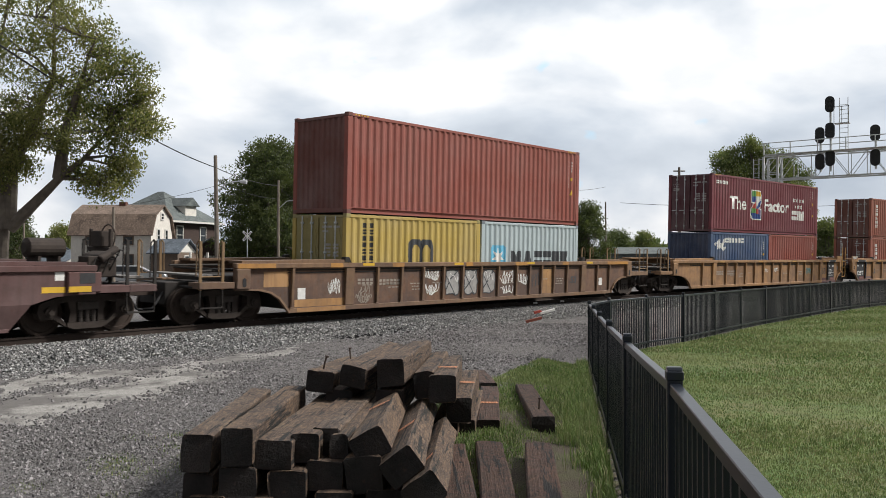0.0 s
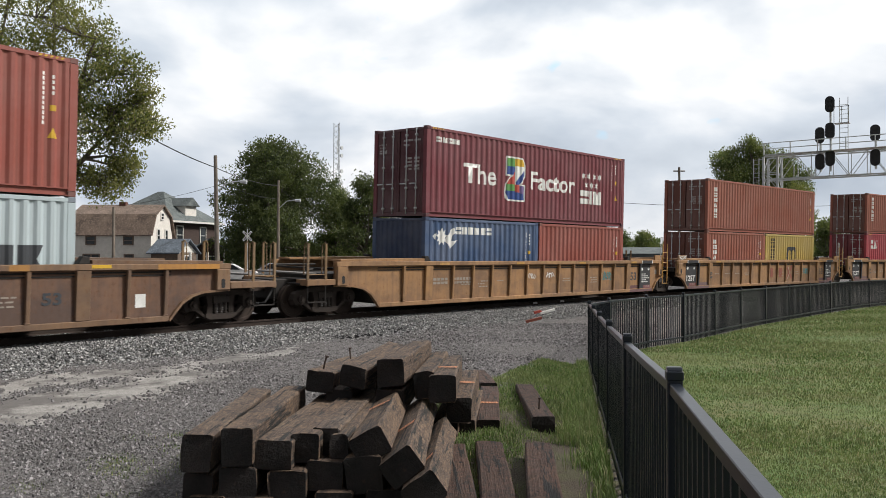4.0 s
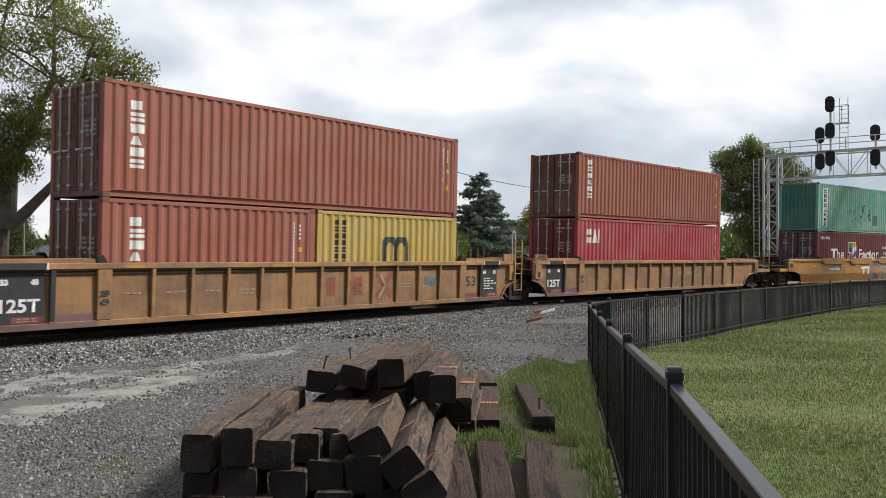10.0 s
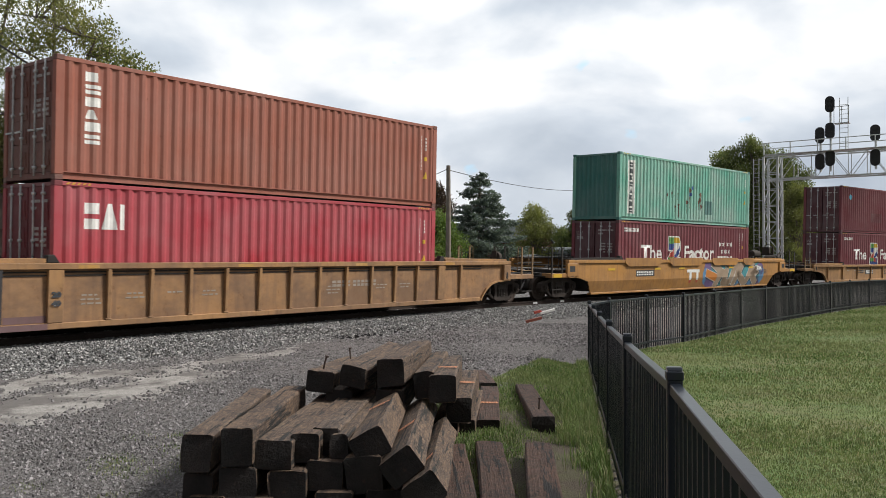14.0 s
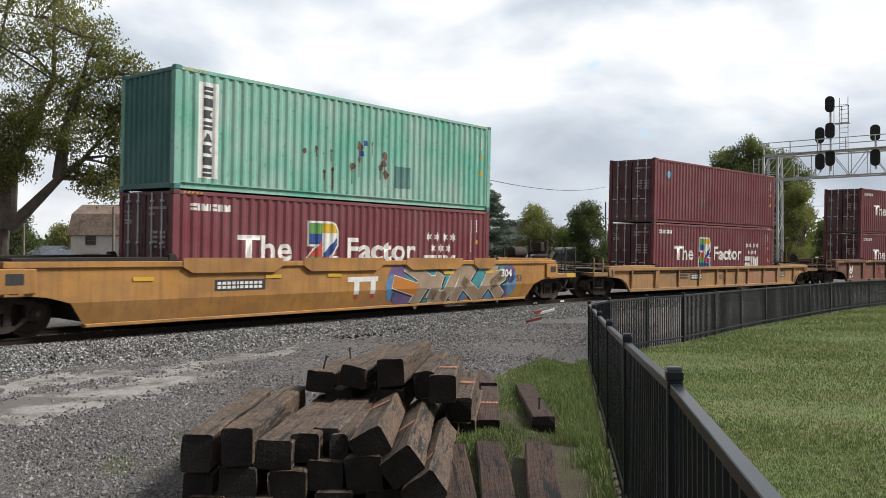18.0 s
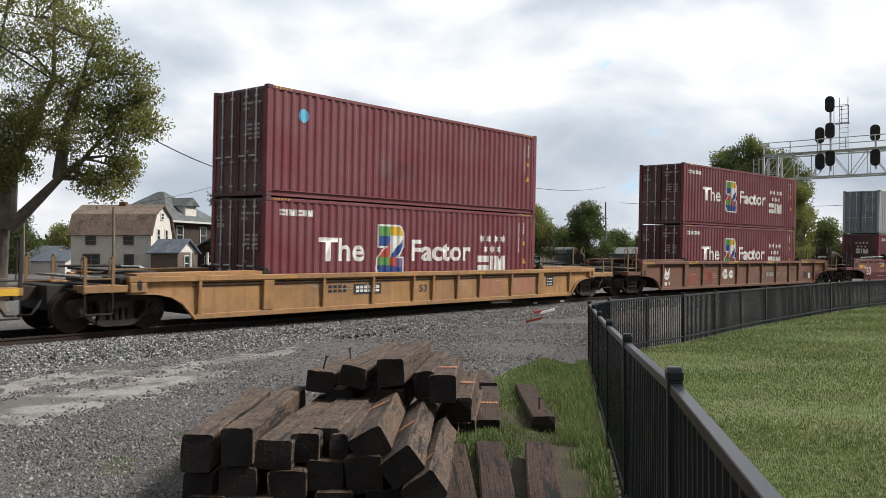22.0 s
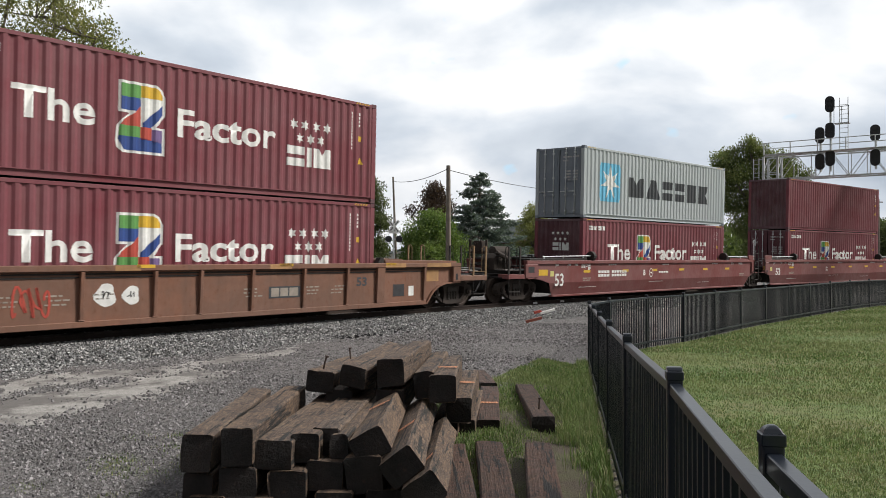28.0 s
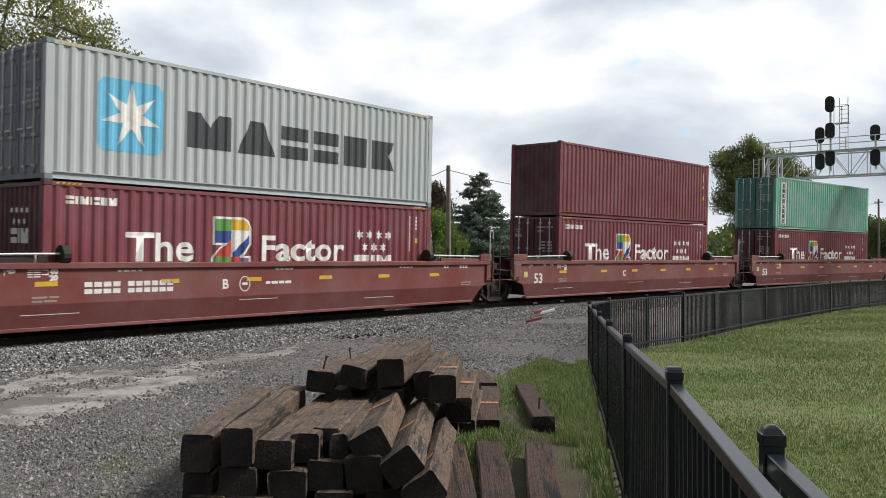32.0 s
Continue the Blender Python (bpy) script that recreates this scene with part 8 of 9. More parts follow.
def panel_end(car, e, word, x0, x1):
    """Black stencil panel near a car's end with white numerals and small bars."""
    bm = bmesh.new()
    box(bm, min(x0, x1), max(x0, x1), -1.419, -1.411, 0.34, 1.41)
    part("stencil_panel", bm, M["panel_black"], car, "black stencil panel")
    bm = bmesh.new()
    box(bm, min(x0, x1) - 0.02, max(x0, x1) + 0.02, -1.527, -1.5205, 1.42, 1.55)
    part("stencil_panel", bm, M["panel_black"], car, "black band on the top chord")
    xm = min(x0, x1)
    bm = bmesh.new()
    for x in (xm - 0.02, xm + abs(x1 - x0) - 0.02):
        box(bm, x, x + 0.045, -1.53, -1.528, 1.42, 1.55)
    part("chalk_line", bm, M["white_mark"], car)
    put_word(car, "48" if e > 0 else "53", 0.15, xm + 0.08, 1.12, M["white_mark"], -1.421)
    put_word(car, "53" if e > 0 else "48", 0.15, xm + 0.66, 1.12, M["white_mark"], -1.421)
    if word:
        put_word(car, word, 0.36, xm + 0.07, 0.58, M["white_mark"], -1.421, 0.78)
    else:
        for k in range(5):
            code_bar(car, xm + 0.14, 0.94 - k * 0.085, [0.12, 0.2, 0.14, 0.1][: 2 + k % 3], 0.035, M["white_mark"], -1.421)
    side_mark(car, "warning_panel", bars(xm + 0.3, 0.35, [0.62], 0.13), M["crimson_dark"], -1.4215)
    code_bar(car, xm + 0.4, 0.43, [0.09, 0.12, 0.1], 0.02, M["dim_mark"], -1.423)
    code_bar(car, xm + 0.4, 0.38, [0.09, 0.12, 0.1], 0.02, M["dim_mark"], -1.423)


def web_stencils(car, seed):
    rng = random.Random(seed)
    for x in (-5.7, -4.7, -3.7, -2.7, 1.2, 3.2, 4.2):
        for k in range(rng.randint(1, 3)):
            code_bar(car, x + rng.uniform(0, 0.15), 0.86 - 0.09 * k, [rng.uniform(0.06, 0.16) for _ in range(3)], 0.035, M["dim_mark"])
    for x in (-6.0, -2.0, 2.0, 6.0):
        side_mark(car, "reflector", bars(x + 0.3, 1.435 if car is not cars["G"] else 1.125, [0.45], 0.075), M["yellow_mark"] if seed % 2 else M["hand_yellow"], -1.5235)


def ribbon(bm, pts, w):
    """A painted line of even width as one strip."""
    lo, hi = [], []
    for i, (x, z) in enumerate(pts):
        (xa, za), (xb, zb) = pts[max(i - 1, 0)], pts[min(i + 1, len(pts) - 1)]
        d = math.hypot(xb - xa, zb - za) or 1e-6
        nx, nz = -(zb - za) / d * w / 2, (xb - xa) / d * w / 2
        lo.append(bm.verts.new((x - nx, 0, z - nz)))
        hi.append(bm.verts.new((x + nx, 0, z + nz)))
    for i in range(len(pts) - 1):
        bm.faces.new((lo[i], lo[i + 1], hi[i + 1], hi[i]))


def scribble(car, seed, x0, x1, z0, z1, n, w, mat, y=-1.417):
    rng = random.Random(seed)
    pts, bm = [], bmesh.new()
    m, f1, f2, p1, p2 = n * 6, rng.uniform(1.1, 1.5), rng.uniform(2.3, 3.1), rng.uniform(0, 6), rng.uniform(0, 6)
    for i in range(m):
        a = i / (m - 1)
        q = a * n * 1.55
        pts.append((x0 + (x1 - x0) * (0.08 + 0.84 * a + 0.11 * math.sin(q * f1 * 0.9 + p2)), (z0 + z1) / 2 + (z1 - z0) / 2 * (0.72 * math.sin(q * f1 + p1) + 0.28 * math.sin(q * f2 + p2))))
    ribbon(bm, pts, w)
    for v in bm.verts:
        v.co.y = y
    part("graffiti", bm, mat, car, "spray-painted scribble")


def throw_up(car, seed, x0, x1, z0, z1):
    """A bulging silver letter-sized shape with a dark outline and white glints."""
    rng = random.Random(seed)
    n, cx, cz = 22, (x0 + x1) / 2, (z0 + z1) / 2
    rim = []
    for k in range(n):
        a = 2 * math.pi * k / n
        q = 1.0 / max(abs(math.cos(a)), abs(math.sin(a))) ** 0.75 * rng.uniform(0.8, 1.0)
        rim.append((cx + (x1 - x0) / 2 * q * 0.94 * math.cos(a), cz + (z1 - z0) / 2 * q * 0.94 * math.sin(a)))
    rim = [(min(max(x, x0), x1), min(max(z, z0), z1)) for x, z in rim]
    bm = bmesh.new()
    poly(bm, rim, -1.415)
    part("graffiti", bm, M["tag_silver"], car, "silver spray-painted bulging shape")
    for pts, wd in ((rim + rim[:1], 0.035), ([rim[3], (cx + rng.uniform(-0.1, 0.1), cz + 0.1), rim[13]], 0.045), ([rim[18], (cx - 0.1, cz - 0.05), rim[9]], 0.035)):
        bm = bmesh.new()
        ribbon(bm, pts, wd)
        for v in bm.verts:
            v.co.y = -1.4185
        part("graffiti", bm, M["dark_grey_mark"], car, "dark sprayed outline")
    scribble(car, seed + 7, x0 + 0.12, x1 - 0.12, cz, z1 - 0.12, 5, 0.022, M["white_mark"], -1.421)


for k, sd in (("B", 1), ("C", 2), ("D", 4), ("E", 6), ("G", 8), ("H", 3)):
    web_stencils(cars[k], sd)
panel_end(cars["C"], 1, "", 7.24, 8.12)
panel_end(cars["D"], -1, "125T", -8.33, -7.38)
panel_end(cars["D"], 1, "", 7.24, 8.12)
panel_end(cars["E"], -1, "125T", -8.33, -7.38)
for k, e in (("C", 1), ("D", -1), ("D", 1), ("E", -1)):
    side_mark(cars[k], "paint_patch", bars(-8.24 if e < 0 else 6.3, 0.205, [1.94], 0.12), M["plum"], -1.4735)
    side_mark(cars[k], "paint_patch", bars(-7.15 if e < 0 else 6.35, 0.345, [0.88], 0.14), M["plum"], -1.4145)
    bm = bmesh.new()
    prism(bm, [(-1.42, 0.336), (-1.476, 0.336), (-1.516, 1.414), (-1.42, 1.414)], *((-7.3, -7.198) if e < 0 else (7.098, 7.202)), "x")
    part("rib_cover", bm, M["panel_black"], cars[k])
    side_mark(cars[k], "warning_panel", bars(e * 8.75 - 0.2, 0.94, [0.4], 0.2), M["dim_mark"], -1.4145)
scribble(cars["D"], 91, -9.05, -8.42, 1.58, 1.77, 24, 0.018, M["white_mark"], -1.503)
scribble(cars["E"], 92, -9.05, -8.42, 1.58, 1.77, 22, 0.02, M["black_mark"], -1.503)
put_word(cars["C"], "53", 0.46, 6.4, 0.72, M["dark_grey_mark"], -1.416, 0.52)
put_word(cars["D"], "53", 0.46, 6.4, 0.72, M["dark_grey_mark"], -1.416, 0.52)
for k in ("D", "E"):
    for z, w in (("20", 0.86), ("40", 0.68)):
        put_word(cars[k], z, 0.15, -6.25, w, M["dark_grey_mark"], -1.511, 0.2)
code_bar(cars["C"], -5.9, 0.82, [0.15, 0.14, 0.14, 0.13], 0.2, M["dim_mark"])
code_bar(cars["C"], -4.95, 0.82, [0.12] * 6, 0.2, M["dim_mark"])
code_bar(cars["E"], 1.5, 0.86, [0.15, 0.14, 0.14, 0.13], 0.17, M["dim_mark"])
code_bar(cars["E"], 2.3, 0.86, [0.12] * 6, 0.17, M["dim_mark"])
code_bar(cars["G"], -4.1, 0.7, [0.14, 0.14, 0.14, 0.13], 0.2, M["black_mark"])
side_mark(cars["G"], "number_panel", bars(-3.15, 0.62, [1.1], 0.3), M["panel_black"], -1.4155)
code_bar(cars["G"], -3.06, 0.68, [0.12] * 6, 0.18, M["white_mark"], -1.418)
M["salmon"] = paint("faded salmon patch paint", (0.36, 0.16, 0.09), 0.4, 0.1, 0.7, 0.05)
side_mark(cars["G"], "paint_patch", bars(4.5, 0.4, [1.4], 0.62), M["salmon"], -1.4145)
side_mark(cars["G"], "paint_patch", bars(2.7, 0.4, [1.1], 0.62), M["salmon"], -1.4145)
side_mark(cars["G"], "stencil_panel", bars(6.6, 0.6, [0.5], 0.4), M["panel_black"], -1.4155)
for k in range(3):
    code_bar(cars["G"], 6.66, 0.66 + 0.1 * k, [0.1, 0.2], 0.03, M["white_mark"], -1.418)
put_word(cars["G"], "53", 0.3, -0.4, 0.62, M["dark_grey_mark"], -1.416, 0.36)
put_word(cars["H"], "53", 0.34, 5.2, 0.86, M["dark_grey_mark"], -1.416, 0.42)
put_word(cars["B"], "53", 0.34, 5.3, 0.7, M["dark_grey_mark"], -1.416, 0.42)


M["tag_silver"] = plain("faded silver spray paint", (0.36, 0.35, 0.34), 0.5, 0.1, 0.25, 7)
B = cars["B"]
scribble(B, 3, -6.9, -6.45, 0.66, 1.1, 20, 0.02, M["white_mark"])
scribble(B, 8, -5.85, -5.25, 0.36, 0.62, 22, 0.024, M["dim_mark"])
scribble(B, 5, -5.8, -5.3, 0.55, 0.85, 9, 0.025, M["dim_mark"])
code_bar(B, -5.8, 0.9, [0.12] * 4, 0.16, M["dim_mark"])
code_bar(B, -4.95, 0.86, [0.11] * 6, 0.17, M["dim_mark"])
scribble(B, 11, -3.0, -2.25, 0.95, 1.3, 16, 0.032, M["white_mark"])
scribble(B, 12, -3.0, -2.3, 0.5, 0.85, 15, 0.032, M["white_mark"])
for sd, x0, x1 in ((21, -2.08, -1.28), (22, -1.12, -0.33), (23, -0.17, 0.6)):
    throw_up(B, sd, x0, x1, 0.4, 1.34)
scribble(B, 31, 0.85, 1.65, 0.75, 1.25, 17, 0.028, M["white_mark"])
scribble(B, 32, 0.9, 1.6, 0.4, 0.7, 14, 0.028, M["white_mark"])
scribble(B, 33, 1.85, 2.5, 0.7, 1.1, 13, 0.035, M["white_mark"])
scribble(B, 34, 2.65, 3.2, 0.6, 1.15, 9, 0.03, M["dark_grey_mark"])
for x0, x1 in ((-9.9, -8.75), (-6.9, -6.45), (-4.5, -4.0), (-1.1, -0.75), (1.6, 2.3), (4.6, 5.0), (7.9, 9.6)):      # yellow stretches left on the brown chord
    side_mark(B, "paint_patch", bars(x0, 1.395, [x1 - x0], 0.12), M["car_yellow"], -1.5235)
side_mark(B, "paint_patch", bars(-8.05, 0.345, [1.75], 0.2), M["car_mustard"], -1.4145)
side_mark(B, "paint_patch", bars(-8.0, 0.21, [1.7], 0.115), M["car_mustard"], -1.4735)
side_mark(B, "paint_patch", bars(-9.05, 0.9, [0.8], 0.4), M["car_mustard"], -1.4145)
side_mark(B, "paint_patch", bars(3.4, 0.345, [0.62], 0.95), M["car_mustard"], -1.4145)
side_mark(B, "placard", bars(-7.95, 0.55, [0.26], 0.3), M["white_mark"], -1.416)
side_mark(B, "placard", bars(7.4, 0.55, [0.26], 0.3), M["white_mark"], -1.416)
C_ = cars["C"]
scribble(C_, 41, -1.0, -0.4, 0.9, 1.1, 10, 0.03, M["white_mark"])
scribble(C_, 42, 0.2, 0.75, 0.92, 1.12, 10, 0.03, M["white_mark"])
scribble(C_, 43, 4.1, 4.9, 0.75, 1.1, 22, 0.028, M["teal_mark"])
scribble(cars["D"], 44, 4.3, 5.0, 0.75, 1.1, 22, 0.028, M["teal_mark"])
M["faded_red"] = plain("faded red letter paint", (0.26, 0.075, 0.05), 0.7, 0, 0.2)
for pts, mk in (([(2.2, 0.54), (2.8, 1.18)], "faded_red"), ([(2.2, 1.18), (2.8, 0.54)], "faded_red"), ([(2.36, 1.14), (2.56, 0.86), (2.3, 0.52)], "silver_mark")):
    bm = bmesh.new()
    stroke(bm, pts, 0.08 if mk == "silver_mark" else 0.15)
    for v in bm.verts:
        v.co.y = -1.416 if mk == "faded_red" else -1.4185
    part("emblem", bm, M[mk], cars["D"], "faded crossed strokes")
for k, w in ((0.25, 0.3), (1.25, 0.35)):
    side_mark(cars["D"], "emblem", bars(k, 0.62, [w], 0.5), M["faded_red"], -1.416, "faded red letter-sized blocks")


def spray_faces(car):
    """Two white round cartoon-like blobs with dark dots, and a red scrawl."""
    for cx, cz, r in ((-2.35, 0.86, 0.24), (-1.75, 0.84, 0.2)):
        bm = bmesh.new()
        poly(bm, [(cx + r * (1 + 0.22 * math.sin(3 * a + cx)) * math.cos(a), cz + r * 1.05 * math.sin(a)) for a in (2 * math.pi * k / 18 for k in range(18))])
        for v in bm.verts:
            v.co.y = -1.416
        part("graffiti", bm, M["white_mark"], car, "white spray-painted blob")
        scribble(car, int(cx * 100), cx - r * 0.5, cx + r * 0.5, cz - 0.05, cz + 0.1, 7, 0.02, M["black_mark"], -1.4185)
    scribble(car, 52, -4.3, -3.5, 0.45, 1.1, 13, 0.05, M["red_mark"])
    bm = bmesh.new()                                    # white long-eared head with a dark slit
    poly(bm, [(-7.95, 0.78), (-7.82, 0.66), (-7.62, 0.68), (-7.52, 0.82), (-7.5, 1.24), (-7.66, 1.0), (-7.74, 1.0), (-7.88, 1.22)])
    poly(bm, [(-7.9, 0.4), (-7.72, 0.4), (-7.72, 0.56), (-7.9, 0.56)])
    poly(bm, [(-7.6, 0.46), (-7.45, 0.44), (-7.52, 0.6)])
    for v in bm.verts:
        v.co.y = -1.416
    part("graffiti", bm, M["white_mark"], car, "white spray-painted long-eared blob")
    scribble(car, 53, -7.85, -7.6, 0.78, 0.9, 6, 0.02, M["black_mark"], -1.4185)
    side_mark(car, "graffiti", bars(-6.0, 0.45, [0.9], 0.5), M["faded_red"], -1.4155, "faded red sprayed block")
    side_mark(car, "placard", bars(7.45, 0.5, [0.24], 0.3), M["white_mark"], -1.416)
    side_mark(car, "stencil_panel", bars(6.75, 0.5, [0.5], 0.36), M["panel_black"], -1.416)
    side_mark(car, "emblem_panel", bars(2.05, 0.62, [1.05], 0.3), M["dark_grey_mark"], -1.4155)
    code_bar(car, 2.12, 0.66, [0.26, 0.26, 0.3], 0.22, M["dim_mark"], -1.418)


spray_faces(cars["H"])
for x0, x1 in ((-9.8, -8.9), (-6.0, -5.4), (-2.2, -1.6), (2.0, 2.7), (6.3, 7.2), (8.2, 9.4)):
    side_mark(cars["H"], "paint_patch", bars(x0, 1.375, [x1 - x0], 0.12), M["car_mustard"], -1.5235)
side_mark(cars["H"], "paint_patch", bars(8.3, 0.92, [0.6], 0.36), M["car_mustard"], -1.4145)
F_ = cars["F"]


def blob(x, z, rx, rz, seed):
    def make(bm):
        rng = random.Random(seed)
        poly(bm, [(x + rx * rng.uniform(0.8, 1.15) * math.cos(a), max(0.25, min(1.42, z + rz * rng.uniform(0.8, 1.15) * math.sin(a)))) for a in (2 * math.pi * k / 16 for k in range(16))])
    return make


for i, (x, z, rx, rz, mk) in enumerate(((1.4, 1.1, 0.6, 0.45, "violet_mark"), (1.6, 0.5, 0.55, 0.3, "violet_mark"), (2.4, 1.15, 0.9, 0.34, "teal_mark"), (2.3, 0.5, 0.8, 0.28, "teal_mark"), (3.7, 0.85, 1.0, 0.6, "teal_mark"), (5.2, 0.9, 0.9, 0.58, "teal_mark"), (6.6, 0.95, 0.7, 0.5, "teal_mark"), (6.9, 1.1, 0.45, 0.35, "violet_mark"), (2.9, 1.35, 0.5, 0.12, "violet_mark"), (6.7, 0.45, 0.35, 0.22, "violet_mark"), (1.05, 0.8, 0.3, 0.4, "azure_mark"), (4.4, 0.5, 0.4, 0.25, "azure_mark"), (5.9, 0.42, 0.35, 0.2, "azure_mark"), (7.15, 0.85, 0.3, 0.5, "azure_mark"), (3.3, 1.25, 0.3, 0.14, "orange_mark"), (5.1, 1.28, 0.25, 0.12, "azure_mark"))):
    on_smooth(F_, "graffiti", blob(x, z, rx, rz, 60 + i), M[mk], 0 + 0.3 * (i % 3), "bright sprayed colour cloud")
letters = ([(1.2, 0.92), (2.4, 0.62)], [(1.75, 1.4), (2.6, 1.0), (2.15, 0.3)], [(2.3, 0.95), (3.2, 0.88)], [(3.2, 1.05), (2.9, 0.45), (3.5, 0.4), (4.2, 1.4)], [(4.6, 1.38), (4.05, 0.35)], [(4.9, 1.35), (4.45, 0.85), (5.2, 0.4)], [(6.1, 1.4), (5.35, 0.38)], [(5.8, 1.0), (6.6, 1.05), (6.0, 0.75), (6.55, 0.36)])
for i, pts in enumerate(letters):
    def wide(bm):
        stroke(bm, [(x + 0.03, z - 0.03) for x, z in pts], 0.49)

    def rim(bm):
        stroke(bm, pts, 0.43)

    def core(bm):
        stroke(bm, pts, 0.385)
    on_smooth(F_, "graffiti", wide, M["black_mark"], 1.2 + 0.05 * i, "black sprayed shadow")
    on_smooth(F_, "graffiti", rim, M["white_mark"], 2.2 + 0.05 * i, "white sprayed outline")
    on_smooth(F_, "graffiti", core, M["silver_mark"] if i not in (0,) else M["orange_mark"], 3.2 + 0.05 * i, "grey-brown sprayed stroke")
for i, (x, z, w, h, mk) in enumerate(((-0.75, 0.98, 1.2, 0.14, "white_mark"), (-0.5, 0.62, 0.2, 0.36, "white_mark"), (0.15, 0.62, 0.2, 0.36, "white_mark"), (-0.48, 0.5, 0.16, 0.12, "red_mark"), (0.17, 0.5, 0.16, 0.12, "red_mark"), (-5.1, 0.86, 1.5, 0.27, "panel_black"))):
    on_smooth(F_, "marking", bars(x, z, [w], h), M[mk], 0)
on_smooth(F_, "code_bar", bars(-5.02, 0.91, [0.1, 0.1, 0.1, 0.1, 0.05, 0.1, 0.1, 0.1, 0.1, 0.1], 0.17), M["white_mark"], 1)
for x in (-7.2, -3.6, -1.5, 3.4, 5.6):
    on_smooth(F_, "reflector", bars(x, 1.14, [0.5], 0.09), M["yellow_mark"], 6)
put_word(F_, "304", 0.34, 6.5, 1.02, M["white_mark"], -1.486, 0.62)
put_word(F_, "53", 0.3, 7.42, 0.84, M["dark_grey_mark"], -1.464, 0.34)
for x0, x1 in ((-6.0, -3.1), (-2.4, 0.6), (1.6, 4.3), (4.9, 6.1)):       # raised notched plates along the top edge
    bm = bmesh.new()
    prism(bm, [(x0, 1.45), (x0 + 0.25, 1.3), (x1 - 0.25, 1.3), (x1, 1.45), (x1, 1.66), (x0, 1.66)], -1.535, -1.522)
    part("top_plate", bm, M["car_yellow"], F_, bevel=0.004)
for k in ("I", "J", "K"):
    c = cars[k]
    put_word(c, "53", 0.66, -8.22, 0.6, M["white_mark"], -1.466, 0.56) if k == "I" else put_word(c, "53", 0.5, -7.9, 0.74, M["white_mark"], -1.464, 0.5)
    for x in (-6.35, -3.55, -1.2, 1.2, 3.5, 5.8):
        on_smooth(c, "reflector", bars(x, 1.08, [0.46], 0.1), M["yellow_mark"], 0)
    on_smooth(c, "reflector", bars(-9.2, 1.0, [0.55], 0.22), M["yellow_mark"], 0)
    on_smooth(c, "placard", bars(-8.5, 0.96, [0.22], 0.2), M["pale_yellow_mark"], 0)
    for word, x, z in (("53", -8.14, 1.36), ("48", -7.36, 1.36), ("45", -6.9, 1.36), ("40", -6.06, 1.33), ("20", -6.06, 1.2)):
        put_word(c, word, 0.15, x, z, M["white_mark"], -1.466, 0.17)
    for x in (-8.18, -7.4, -6.94, -6.1):
        on_smooth(c, "marking", bars(x, 1.3, [0.016], 0.15), M["white_mark"], 0)
    for k2 in range(4):
        on_smooth(c, "code_bar", bars(-6.5, 1.4 - 0.045 * k2, [0.1, 0.14, 0.12][: 3 - k2 % 2], 0.022, 0.02), M["white_mark"], 0)
    for x, ws in ((6.5, [0.1, 0.08]), (7.3, [0.12, 0.1, 0.12])):
        on_smooth(c, "code_bar", bars(x, 1.33, ws, 0.09), M["white_mark"], 0)
    for x, z in ((-4.6, 1.36), (-0.3, 1.36), (4.4, 1.36)):
        on_smooth(c, "code_bar", bars(x, z, [0.1, 0.14, 0.12, 0.1], 0.035), M["white_mark"], 0)
    for x, z in ((-6.6, 0.5), (-1.4, 0.62), (3.0, 0.5)):
        on_smooth(c, "code_bar", bars(x, z, [1.2], 0.018), M["white_mark"], 0)
    for x in (-6.4, 7.4):
        on_smooth(c, "code_bar", bars(x, 0.84, [0.3, 0.2], 0.04), M["dim_mark"], 0)
        on_smooth(c, "code_bar", bars(x, 0.76, [0.2, 0.26], 0.04), M["dim_mark"], 0)
on_smooth(cars["I"], "code_bar", bars(-5.33, 0.9, [0.17, 0.17, 0.17, 0.17], 0.25, ), M["white_mark"], 0)
on_smooth(cars["I"], "code_bar", bars(-4.35, 0.9, [0.15] * 6, 0.25), M["white_mark"], 0)
put_word(cars["I"], "B", 0.32, -1.9, 0.92, M["white_mark"], -1.466)
put_word(cars["J"], "C", 0.32, -1.9, 0.92, M["white_mark"], -1.466)


def ring_mark(bm):
    for k in range(16):
        a, b = 2 * math.pi * k / 16, 2 * math.pi * (k + 1) / 16
        stroke(bm, [(-1.25 + 0.15 * math.cos(a), 1.02 + 0.18 * math.sin(a)), (-1.25 + 0.15 * math.cos(b), 1.02 + 0.18 * math.sin(b))], 0.025)
    rect(bm, -1.33, -1.17, 0.99, 1.05)


on_smooth(cars["I"], "marking", ring_mark, M["white_mark"], 0, "white ring mark")
on_smooth(cars["I"], "code_bar", bars(-0.6, 1.0, [0.14, 0.2, 0.16, 0.2], 0.07), M["white_mark"], 0)
A_ = cars["A"]
on_smooth(A_, "reflector", bars(8.78, 0.94, [0.5], 0.12), M["yellow_mark"], 0)
side_mark(A_, "reflector", bars(9.31, 0.945, [0.5], 0.12), M["yellow_mark"], -1.539)
on_smooth(A_, "placard", bars(9.05, 1.19, [0.2], 0.2), M["white_mark"], 0)
for z in (1.2, 1.12, 1.04):
    on_smooth(A_, "code_bar", bars(7.3, z, [0.12, 0.16, 0.1], 0.035), M["dim_mark"], 0)
